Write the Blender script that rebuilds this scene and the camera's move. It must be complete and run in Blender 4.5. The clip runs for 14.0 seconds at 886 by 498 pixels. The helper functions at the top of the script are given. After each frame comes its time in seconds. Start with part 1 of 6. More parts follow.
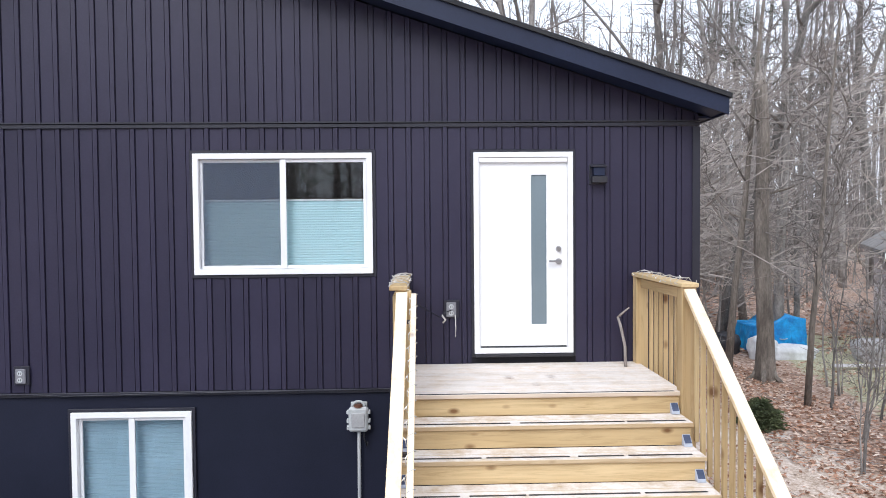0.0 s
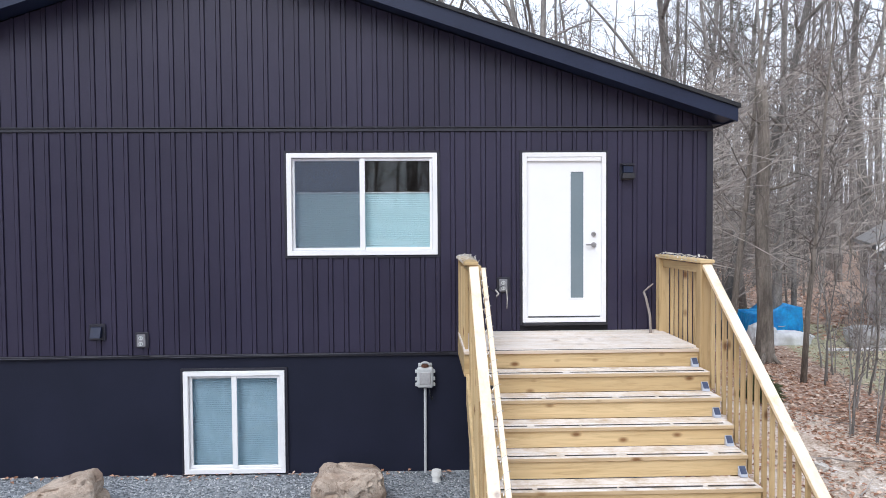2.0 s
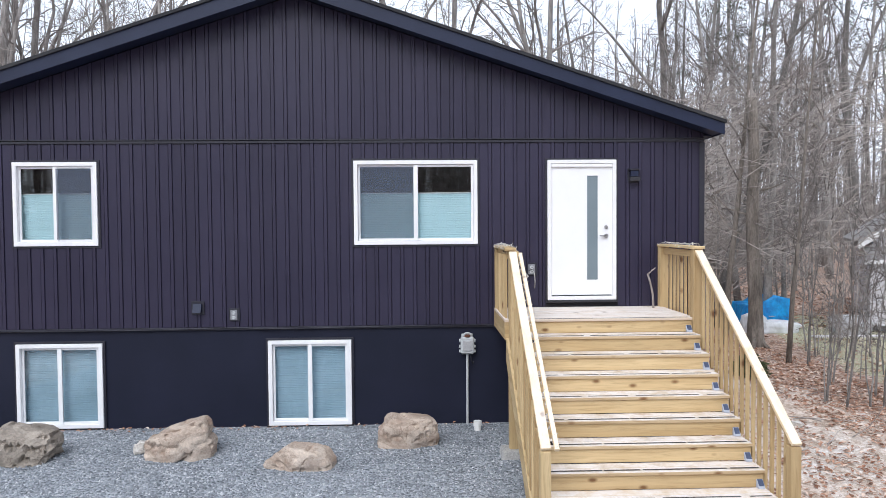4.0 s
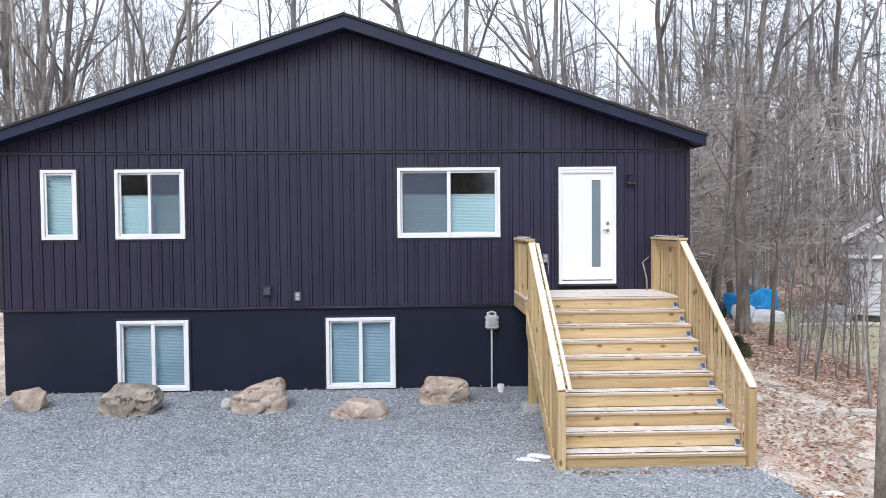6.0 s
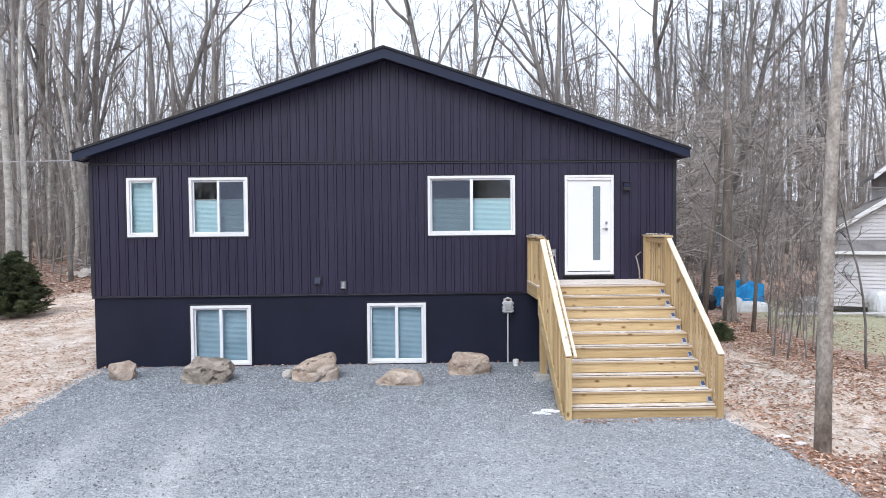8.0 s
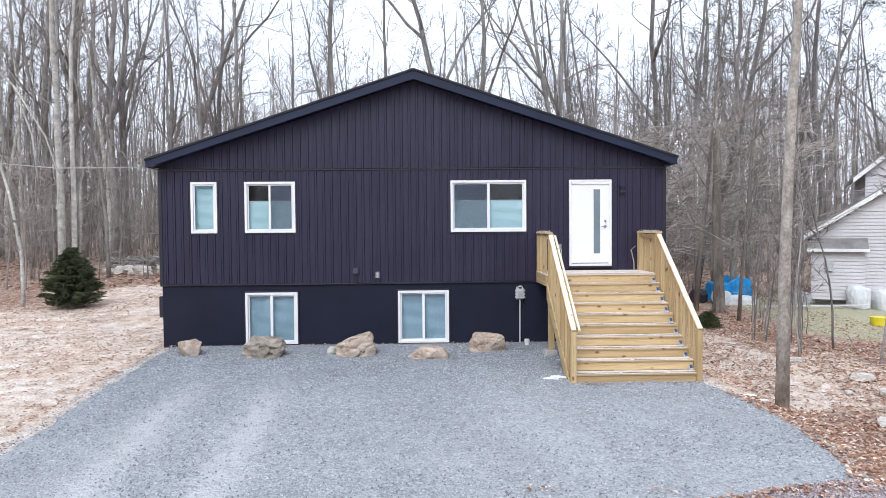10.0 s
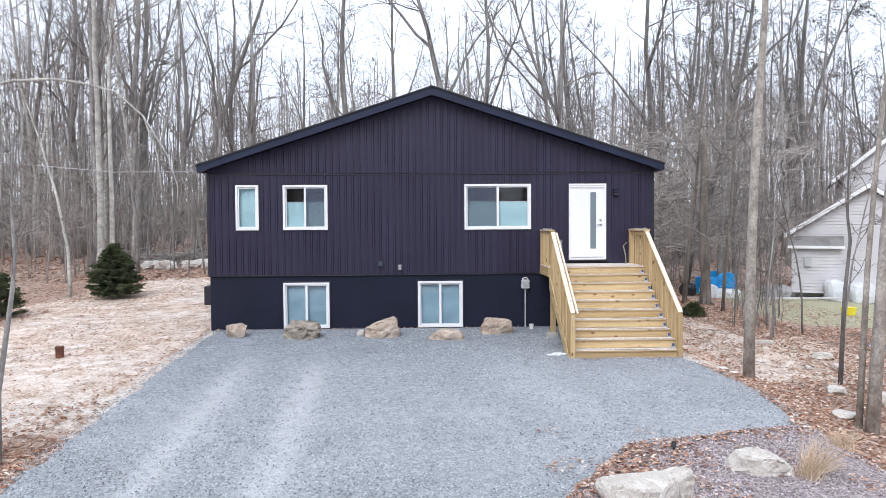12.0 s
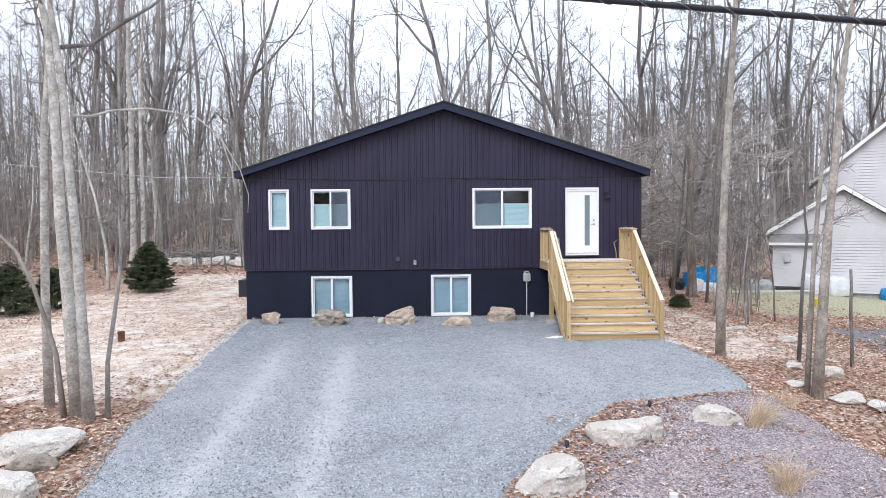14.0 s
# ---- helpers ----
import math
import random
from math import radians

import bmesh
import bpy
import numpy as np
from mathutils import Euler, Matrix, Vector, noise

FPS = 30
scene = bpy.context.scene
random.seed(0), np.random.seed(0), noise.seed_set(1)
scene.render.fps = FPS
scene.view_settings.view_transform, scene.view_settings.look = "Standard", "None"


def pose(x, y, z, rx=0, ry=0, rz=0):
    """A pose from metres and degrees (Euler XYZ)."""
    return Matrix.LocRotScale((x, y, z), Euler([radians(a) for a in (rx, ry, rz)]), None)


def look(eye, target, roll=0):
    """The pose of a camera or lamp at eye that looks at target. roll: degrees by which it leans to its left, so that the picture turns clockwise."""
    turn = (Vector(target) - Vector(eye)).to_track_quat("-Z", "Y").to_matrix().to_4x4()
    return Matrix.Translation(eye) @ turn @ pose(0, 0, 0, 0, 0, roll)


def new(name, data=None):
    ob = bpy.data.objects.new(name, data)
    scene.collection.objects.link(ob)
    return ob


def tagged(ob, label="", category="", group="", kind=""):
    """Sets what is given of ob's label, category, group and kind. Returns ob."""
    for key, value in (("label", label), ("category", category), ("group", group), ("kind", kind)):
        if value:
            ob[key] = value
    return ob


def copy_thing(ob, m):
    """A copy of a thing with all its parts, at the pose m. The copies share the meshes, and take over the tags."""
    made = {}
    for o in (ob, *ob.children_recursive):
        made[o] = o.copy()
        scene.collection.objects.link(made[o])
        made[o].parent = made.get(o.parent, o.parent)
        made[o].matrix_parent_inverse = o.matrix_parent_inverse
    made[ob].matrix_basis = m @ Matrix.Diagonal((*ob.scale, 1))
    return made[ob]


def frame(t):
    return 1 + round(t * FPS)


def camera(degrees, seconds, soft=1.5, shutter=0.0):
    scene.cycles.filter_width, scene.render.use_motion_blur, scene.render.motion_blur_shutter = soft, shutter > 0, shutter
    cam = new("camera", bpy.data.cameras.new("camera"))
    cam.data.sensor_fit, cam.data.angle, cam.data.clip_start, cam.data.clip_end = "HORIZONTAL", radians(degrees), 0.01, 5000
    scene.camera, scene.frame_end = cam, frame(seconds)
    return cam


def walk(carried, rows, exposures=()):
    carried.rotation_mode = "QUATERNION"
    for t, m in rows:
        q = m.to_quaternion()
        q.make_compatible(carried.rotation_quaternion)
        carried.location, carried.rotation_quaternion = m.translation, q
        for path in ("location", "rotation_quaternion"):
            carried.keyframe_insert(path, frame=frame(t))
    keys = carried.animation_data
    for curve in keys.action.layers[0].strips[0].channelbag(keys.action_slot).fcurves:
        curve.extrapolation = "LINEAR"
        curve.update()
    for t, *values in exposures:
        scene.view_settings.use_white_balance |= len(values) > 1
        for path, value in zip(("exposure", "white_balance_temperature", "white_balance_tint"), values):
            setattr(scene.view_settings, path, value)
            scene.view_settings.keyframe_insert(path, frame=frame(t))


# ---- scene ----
cam = camera(67.0, 14.0, soft=0.72)
PATH = [
    (0, (-0.502, -6.935, 3.176), (-0.449, -4.936, 3.113), -0.5),
    (0.5, (-0.654, -7.172, 3.099), (-0.604, -5.173, 3.047), -0.5),
    (1, (-0.806, -7.465, 3.084), (-0.763, -5.467, 3.027), -0.5),
    (1.5, (-1.013, -7.817, 3.088), (-0.962, -5.819, 3.019), -0.4),
    (2, (-1.216, -8.205, 3.064), (-1.157, -6.207, 2.995), -0.4),
    (2.5, (-1.406, -8.612, 3.021), (-1.341, -6.614, 2.955), -0.4),
    (3, (-1.557, -9.034, 2.983), (-1.495, -7.036, 2.922), -0.4),
    (5.5, (-2.271, -11.379, 2.938), (-2.212, -9.381, 2.869), -0.5),
    (6, (-2.387, -11.886, 2.894), (-2.332, -9.887, 2.83), -0.5),
    (6.5, (-2.518, -12.412, 2.904), (-2.464, -10.414, 2.839), -0.4),
    (7, (-2.669, -12.933, 2.903), (-2.614, -10.935, 2.838), -0.5),
    (7.5, (-2.787, -13.453, 2.917), (-2.735, -11.455, 2.849), -0.5),
    (8, (-2.916, -13.987, 2.929), (-2.864, -11.989, 2.858), -0.5),
    (10.5, (-3.575, -16.663, 2.804), (-3.525, -14.665, 2.742), -0.5),
    (11, (-3.692, -17.193, 2.817), (-3.642, -15.194, 2.752), -0.5),
    (11.5, (-3.849, -17.738, 2.813), (-3.794, -15.74, 2.748), -0.4),
    (12, (-3.965, -18.283, 2.821), (-3.909, -16.285, 2.752), -0.4),
    (12.5, (-4.108, -18.856, 2.837), (-4.047, -16.858, 2.765), -0.4),
    (13, (-4.201, -19.392, 2.828), (-4.141, -17.394, 2.757), -0.4),
    (13.5, (-4.291, -19.934, 2.831), (-4.231, -17.936, 2.76), -0.4),
    (14, (-4.409, -20.504, 2.872), (-4.347, -18.507, 2.797), -0.5),
]
walk(cam, [(t, look(eye, target, roll)) for t, eye, target, roll in PATH],
     exposures=((0, 0.12, 6150, 10), (0.4, 0.0, 6150, 10), (14, 0.0, 6150, 10)))

# ---- light: an even winter overcast ----
world = bpy.data.worlds.new("overcast")
scene.world = world
world.use_nodes = True
wn, wl = world.node_tree.nodes, world.node_tree.links
sky = wn.new("ShaderNodeTexSky")
sky.sky_type, sky.sun_disc = "NISHITA", False
sky.sun_elevation, sky.sun_rotation = radians(38), radians(200)
sky.air_density, sky.dust_density = 1.0, 4.0
veil = wn.new("ShaderNodeMix")
veil.data_type = "RGBA"
veil.inputs[0].default_value = 0.93
wl.new(sky.outputs[0], veil.inputs[6])
veil.inputs[7].default_value = (8.75, 9.2, 10.1, 1)
wl.new(veil.outputs[2], wn["Background"].inputs[0])
wn["Background"].inputs[1].default_value = 0.145
sun = new("sun", bpy.data.lights.new("sun", "SUN"))
sun.data.energy, sun.data.angle, sun.data.color = 2.0, radians(35), (1.0, 0.98, 0.95)
sun.matrix_world = look((-8, -20, 22), (0, 0, 0))


# ---- materials ----
def nodes_of(name):
    m = bpy.data.materials.new(name)
    m.use_nodes = True
    return m, m.node_tree.nodes, m.node_tree.links, m.node_tree.nodes["Principled BSDF"]


def ramp(n, stops):
    r = n.new("ShaderNodeValToRGB")
    while len(r.color_ramp.elements) < len(stops):
        r.color_ramp.elements.new(0.5)
    for e, (p, c) in zip(r.color_ramp.elements, stops):
        e.position, e.color = p, (*c, 1)
    return r


def noise_tex(n, l, vec, scale, detail=5, rough=0.6, dist=0.0):
    t = n.new("ShaderNodeTexNoise")
    t.inputs["Scale"].default_value, t.inputs["Detail"].default_value = scale, detail
    t.inputs["Roughness"].default_value, t.inputs["Distortion"].default_value = rough, dist
    l.new(vec, t.inputs["Vector"])
    return t


def mixed(n, l, fac, a, b, kind="MIX"):
    m = n.new("ShaderNodeMix")
    m.data_type, m.blend_type = "RGBA", kind
    for k, v in ((0, fac), (6, a), (7, b)):
        if isinstance(v, (int, float)):
            m.inputs[k].default_value = v
        elif isinstance(v, tuple):
            m.inputs[k].default_value = (*v, 1)
        else:
            l.new(v, m.inputs[k])
    return m.outputs[2]


def mapped(n, l, scale):
    tc, mp = n.new("ShaderNodeTexCoord"), n.new("ShaderNodeMapping")
    mp.inputs["Scale"].default_value = scale
    l.new(tc.outputs["Object"], mp.inputs["Vector"])
    return mp.outputs[0]


def mat(name, c1, c2, scale=2.0, fine=40.0, rough=0.7, metal=0.0, bump=0.2, depth=0.01, stretch=(1, 1, 1), vary=0.0, island=0.0, spread=0.35, spec=0.5):
    """Two colours in soft patches, with finer grain over them and a fine relief."""
    m, n, l, p = nodes_of(name)
    vec = mapped(n, l, stretch)
    big, small = noise_tex(n, l, vec, scale), noise_tex(n, l, vec, fine, 6, 0.65)
    r = ramp(n, ((0.36, c1), (0.64, c2)))
    l.new(big.outputs[0], r.inputs[0])
    g = ramp(n, ((0.3, (1 - spread,) * 3), (0.7, (1 + spread * 0.6,) * 3)))
    l.new(small.outputs[0], g.inputs[0])
    colour = mixed(n, l, 1.0, r.outputs[0], g.outputs[0], "MULTIPLY")
    for amount, node, out in ((vary, "ShaderNodeObjectInfo", "Random"), (island, "ShaderNodeNewGeometry", "Random Per Island")):
        if amount:
            o = n.new(node)
            v = ramp(n, ((0.0, (1 - amount,) * 3), (1.0, (1 + amount,) * 3)))
            l.new(o.outputs[out], v.inputs[0])
            colour = mixed(n, l, 1.0, colour, v.outputs[0], "MULTIPLY")
    l.new(colour, p.inputs["Base Color"])
    p.inputs["Roughness"].default_value, p.inputs["Metallic"].default_value = rough, metal
    p.inputs["Specular IOR Level"].default_value = spec
    if bump:
        b = n.new("ShaderNodeBump")
        b.inputs["Strength"].default_value, b.inputs["Distance"].default_value = bump, depth
        l.new(small.outputs[0], b.inputs["Height"])
        l.new(b.outputs[0], p.inputs["Normal"])
    return m


def wood(name, axis, pale=(0.565, 0.43, 0.235), deep=(0.41, 0.29, 0.14), frost=0.0):
    """Treated pine: grain along one axis, knots, a little bleaching, and frost on what faces up."""
    m, n, l, p = nodes_of(name)
    s = [9.0, 9.0, 9.0]
    s[axis] = 0.55
    vec = mapped(n, l, s)
    oi = n.new("ShaderNodeObjectInfo")
    off = n.new("ShaderNodeVectorMath")
    off.operation = "MULTIPLY_ADD"
    l.new(oi.outputs["Random"], off.inputs[0])
    off.inputs[1].default_value = (37, 53, 71)
    l.new(vec, off.inputs[2])
    vec = off.outputs[0]
    grain, streak = noise_tex(n, l, vec, 2.6, 7, 0.7, 1.2), noise_tex(n, l, vec, 0.7, 3, 0.5)
    r = ramp(n, ((0.3, deep), (0.5, pale), (0.75, tuple(min(1, c * 1.12) for c in pale))))
    l.new(grain.outputs[0], r.inputs[0])
    tone = ramp(n, ((0.3, (0.8, 0.74, 0.66)), (0.65, (1.06, 1.06, 1.08))))
    l.new(streak.outputs[0], tone.inputs[0])
    colour = mixed(n, l, 1.0, r.outputs[0], tone.outputs[0], "MULTIPLY")
    k = [5.0, 5.0, 5.0]
    k[axis] = 2.6
    if axis != 1:
        k[1] = 0.4
    kv = mapped(n, l, k)
    ko = n.new("ShaderNodeVectorMath")
    ko.operation = "MULTIPLY_ADD"
    l.new(oi.outputs["Random"], ko.inputs[0])
    ko.inputs[1].default_value = (11, 17, 23)
    l.new(kv, ko.inputs[2])
    vor = n.new("ShaderNodeTexVoronoi")
    vor.inputs["Scale"].default_value = 1.05
    l.new(ko.outputs[0], vor.inputs["Vector"])
    knot = ramp(n, ((0.06, (1, 1, 1)), (0.17, (0, 0, 0))))
    l.new(vor.outputs["Distance"], knot.inputs[0])
    colour = mixed(n, l, knot.outputs[0], colour, (0.19, 0.095, 0.035))
    v = ramp(n, ((0.0, (0.80, 0.76, 0.72)), (0.5, (0.98, 0.97, 0.96)), (1.0, (1.12, 1.12, 1.14))))
    l.new(oi.outputs["Random"], v.inputs[0])
    colour = mixed(n, l, 1.0, colour, v.outputs[0], "MULTIPLY")
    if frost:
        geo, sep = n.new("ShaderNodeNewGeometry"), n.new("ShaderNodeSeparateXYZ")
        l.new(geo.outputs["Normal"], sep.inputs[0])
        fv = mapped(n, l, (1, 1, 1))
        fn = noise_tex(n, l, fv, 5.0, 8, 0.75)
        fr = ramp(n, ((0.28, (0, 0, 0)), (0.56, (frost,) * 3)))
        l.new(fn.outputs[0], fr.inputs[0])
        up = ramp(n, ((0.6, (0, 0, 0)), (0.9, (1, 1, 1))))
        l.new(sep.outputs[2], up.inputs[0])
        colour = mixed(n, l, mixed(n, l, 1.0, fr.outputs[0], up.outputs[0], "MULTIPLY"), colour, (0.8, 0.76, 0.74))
    l.new(colour, p.inputs["Base Color"])
    p.inputs["Roughness"].default_value = 0.72
    b = n.new("ShaderNodeBump")
    b.inputs["Strength"].default_value, b.inputs["Distance"].default_value = 0.25, 0.004
    l.new(grain.outputs[0], b.inputs["Height"])
    l.new(b.outputs[0], p.inputs["Normal"])
    return m


def glass(name, tint=(1, 1, 1), rough=0.02):
    """A thin pane: clear straight through, mirror-like by its angle."""
    m, n, l, p = nodes_of(name)
    n.remove(p)
    clear, shine, fres, mx = n.new("ShaderNodeBsdfTransparent"), n.new("ShaderNodeBsdfGlossy"), n.new("ShaderNodeFresnel"), n.new("ShaderNodeMixShader")
    clear.inputs[0].default_value = (*tint, 1)
    shine.inputs["Roughness"].default_value = rough
    fres.inputs[0].default_value = 1.55
    l.new(fres.outputs[0], mx.inputs[0])
    l.new(clear.outputs[0], mx.inputs[1])
    l.new(shine.outputs[0], mx.inputs[2])
    l.new(mx.outputs[0], n["Material Output"].inputs[0])
    return m


def mesh_screen(name):
    m, n, l, p = nodes_of(name)
    p.inputs["Base Color"].default_value = (0.09, 0.11, 0.155, 1)
    p.inputs["Roughness"].default_value = 0.8
    clear, mx = n.new("ShaderNodeBsdfTransparent"), n.new("ShaderNodeMixShader")
    mx.inputs[0].default_value = 0.42
    l.new(clear.outputs[0], mx.inputs[1])
    l.new(p.outputs[0], mx.inputs[2])
    l.new(mx.outputs[0], n["Material Output"].inputs[0])
    return m


M_SIDING = mat("dark_vinyl", (0.0245, 0.0215, 0.046), (0.031, 0.0272, 0.0545), 0.7, 55, 0.42, bump=0.12, depth=0.002, vary=0.08, spread=0.14, spec=0.35)
M_TRIM = mat("dark_trim", (0.018, 0.0185, 0.029), (0.024, 0.024, 0.036), 1.5, 50, 0.4, bump=0.05, spread=0.1)
M_FASCIA = mat("dark_fascia", (0.010, 0.015, 0.040), (0.014, 0.021, 0.052), 1.2, 40, 0.5, bump=0.05, spread=0.12, spec=0.35)
M_FOUND = mat("painted_foundation", (0.0085, 0.0108, 0.025), (0.0125, 0.0148, 0.033), 1.3, 70, 0.62, bump=0.3, depth=0.004, spread=0.25, spec=0.25)
M_SHINGLE = mat("asphalt_shingle", (0.018, 0.019, 0.023), (0.035, 0.036, 0.04), 3, 120, 0.9, bump=0.5, vary=0.25)
M_TAB = mat("shingle_tab", (0.018, 0.019, 0.023), (0.03, 0.031, 0.035), 3, 120, 0.9, bump=0.5, island=0.3)
M_WHITE = mat("white_vinyl", (0.80, 0.80, 0.82), (0.86, 0.86, 0.87), 2.0, 30, 0.35, bump=0.03, spread=0.04)
M_DOOR = mat("white_door_paint", (0.84, 0.85, 0.865), (0.87, 0.875, 0.885), 0.6, 8, 0.35, bump=0.0, spread=0.012)
M_FROST_GLASS = mat("frosted_glass", (0.17, 0.22, 0.25), (0.20, 0.25, 0.28), 1.0, 90, 0.22, bump=0.05, spread=0.06)
M_BLIND = mat("cellular_shade", (0.56, 0.76, 0.82), (0.63, 0.82, 0.87), 0.8, 20, 0.8, bump=0.0, spread=0.05)
M_BLIND_DIM = mat("curtain_shade", (0.34, 0.47, 0.57), (0.44, 0.58, 0.69), 1.6, 14, 0.85, bump=0.0, spread=0.1)
M_GLASS = glass("window_glass", (0.93, 0.97, 0.98))
M_SCREEN = mesh_screen("insect_screen")
M_ROOM = mat("dim_room", (0.20, 0.17, 0.14), (0.25, 0.21, 0.175), 1, 10, 0.9, bump=0.0)
M_STEEL = mat("brushed_nickel", (0.45, 0.45, 0.46), (0.55, 0.55, 0.56), 4, 90, 0.3, metal=1.0, bump=0.02, spread=0.08)
M_GREYBOX = mat("grey_plastic", (0.44, 0.46, 0.48), (0.52, 0.54, 0.55), 3, 40, 0.55, bump=0.05, spread=0.08)
M_OUTLET = mat("weathered_grey_cover", (0.33, 0.33, 0.35), (0.42, 0.42, 0.43), 5, 40, 0.5, bump=0.05, spread=0.1)
M_COVER = mat("grey_outlet_cover", (0.17, 0.17, 0.19), (0.24, 0.24, 0.26), 5, 40, 0.5, bump=0.05, spread=0.1)
M_DARKPLASTIC = mat("dark_plastic", (0.018, 0.018, 0.024), (0.028, 0.028, 0.034), 4, 40, 0.45, bump=0.05, spread=0.1)
M_PVC = mat("white_pvc", (0.74, 0.74, 0.73), (0.82, 0.82, 0.80), 4, 30, 0.4, bump=0.03, spread=0.06)
M_WOOD_X, M_WOOD_Y, M_WOOD_Z = wood("pine_x", 0), wood("pine_y", 1), wood("pine_z", 2)
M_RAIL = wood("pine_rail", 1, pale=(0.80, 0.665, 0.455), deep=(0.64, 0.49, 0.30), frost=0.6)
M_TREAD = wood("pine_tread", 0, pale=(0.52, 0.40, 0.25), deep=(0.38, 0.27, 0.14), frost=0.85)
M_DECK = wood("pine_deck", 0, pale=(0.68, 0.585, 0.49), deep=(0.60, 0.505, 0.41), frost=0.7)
M_CONCRETE = mat("concrete_block", (0.36, 0.35, 0.34), (0.46, 0.45, 0.43), 6, 60, 0.9, bump=0.4)


def stone_mat(name, dark, pale, stain, bed=7.0):
    """Bedded sandstone: tilted bands, grey-brown stains, fine pitting and thin dark partings."""
    m, n, l, p = nodes_of(name)
    vec = mapped(n, l, (1, 1, 1))
    warp = noise_tex(n, l, vec, 1.6, 5, 0.6)
    flat = mapped(n, l, (1.1, 1.1, bed))
    flat.node.inputs["Rotation"].default_value = (0.25, 0.42, 0.3)
    bands = noise_tex(n, l, flat, 1.7, 4, 0.6, 1.2)
    pits = noise_tex(n, l, vec, 34, 6, 0.75)
    oi = n.new("ShaderNodeObjectInfo")
    shift = n.new("ShaderNodeMath")
    shift.operation = "MULTIPLY_ADD"
    l.new(oi.outputs["Random"], shift.inputs[0])
    shift.inputs[1].default_value = 0.08
    l.new(bands.outputs[0], shift.inputs[2])
    body = ramp(n, ((0.38, dark), (0.52, tuple((a + b) / 2 for a, b in zip(dark, pale))), (0.66, pale)))
    l.new(shift.outputs[0], body.inputs[0])
    dirty = ramp(n, ((0.52, (0, 0, 0)), (0.66, (0.75,) * 3)))
    l.new(warp.outputs[0], dirty.inputs[0])
    colour = mixed(n, l, dirty.outputs[0], body.outputs[0], stain)
    parting = ramp(n, ((0.492, (1, 1, 1)), (0.499, (0.66, 0.62, 0.6)), (0.502, (0.66, 0.62, 0.6)), (0.509, (1, 1, 1))))
    l.new(bands.outputs[0], parting.inputs[0])
    colour = mixed(n, l, 1.0, colour, parting.outputs[0], "MULTIPLY")
    grit = ramp(n, ((0.3, (0.72,) * 3), (0.7, (1.16,) * 3)))
    l.new(pits.outputs[0], grit.inputs[0])
    colour = mixed(n, l, 1.0, colour, grit.outputs[0], "MULTIPLY")
    l.new(colour, p.inputs["Base Color"])
    p.inputs["Roughness"].default_value = 0.9
    p.inputs["Specular IOR Level"].default_value = 0.25
    h = n.new("ShaderNodeMath")
    h.operation = "MULTIPLY_ADD"
    l.new(bands.outputs[0], h.inputs[0])
    h.inputs[1].default_value = 0.9
    l.new(pits.outputs[0], h.inputs[2])
    b = n.new("ShaderNodeBump")
    b.inputs["Strength"].default_value, b.inputs["Distance"].default_value = 0.75, 0.03
    l.new(h.outputs[0], b.inputs["Height"])
    l.new(b.outputs[0], p.inputs["Normal"])
    return m


M_STONE = stone_mat("fieldstone", (0.36, 0.265, 0.205), (0.66, 0.555, 0.465), (0.36, 0.315, 0.28), 2.2)
M_STONE_DARK = stone_mat("mossy_grey_stone", (0.25, 0.215, 0.18), (0.56, 0.49, 0.42), (0.17, 0.15, 0.125), 2.0)
M_STONE_GREY = stone_mat("pale_stone", (0.60, 0.545, 0.49), (0.82, 0.785, 0.74), (0.60, 0.56, 0.515), 1.6)
M_CORD = mat("pale_cord", (0.45, 0.44, 0.42), (0.6, 0.58, 0.55), 8, 40, 0.6, bump=0.0)
M_BARK = mat("grey_bark", (0.17, 0.155, 0.145), (0.36, 0.34, 0.325), 1.6, 16, 0.95, bump=0.8, depth=0.03, stretch=(2.5, 2.5, 0.7), vary=0.4, spread=0.4)
M_ASH = mat("ash_bark", (0.25, 0.222, 0.195), (0.46, 0.42, 0.375), 2.6, 13, 0.95, bump=0.6, depth=0.03, stretch=(2.0, 2.0, 1.4), vary=0.1, spread=0.4)
M_BEECH = mat("smooth_beech_bark", (0.36, 0.34, 0.31), (0.64, 0.615, 0.57), 2.4, 14, 0.9, bump=0.45, depth=0.02, stretch=(1.6, 1.6, 1.8), vary=0.1, spread=0.45)
M_SNAG = mat("dead_brown_bark", (0.115, 0.098, 0.085), (0.27, 0.235, 0.205), 1.4, 12, 0.95, bump=0.9, depth=0.04, stretch=(2.5, 2.5, 0.6), spread=0.4)
M_TWIG = mat("bare_twigs", (0.14, 0.124, 0.117), (0.25, 0.224, 0.212), 0.6, 9, 0.95, bump=0.0, vary=0.25, spread=0.25)
M_BRUSH = mat("pale_brush", (0.23, 0.20, 0.185), (0.40, 0.36, 0.33), 0.8, 9, 0.95, bump=0.0, vary=0.2, spread=0.25)
M_NEEDLE = mat("dark_needles", (0.05, 0.068, 0.03), (0.125, 0.145, 0.07), 1.6, 30, 0.8, bump=0.0, island=0.5, spread=0.3)
M_PINE = mat("pine_needles", (0.035, 0.05, 0.03), (0.075, 0.09, 0.055), 0.5, 20, 0.85, bump=0.0, island=0.4, spread=0.3)
M_STRAW = mat("dry_grass", (0.55, 0.41, 0.28), (0.72, 0.57, 0.42), 4, 30, 0.9, bump=0.0, island=0.3)
M_TARP = mat("blue_tarp", (0.008, 0.20, 0.55), (0.015, 0.38, 0.80), 3.5, 12, 0.34, bump=0.5, depth=0.05, spread=0.2)
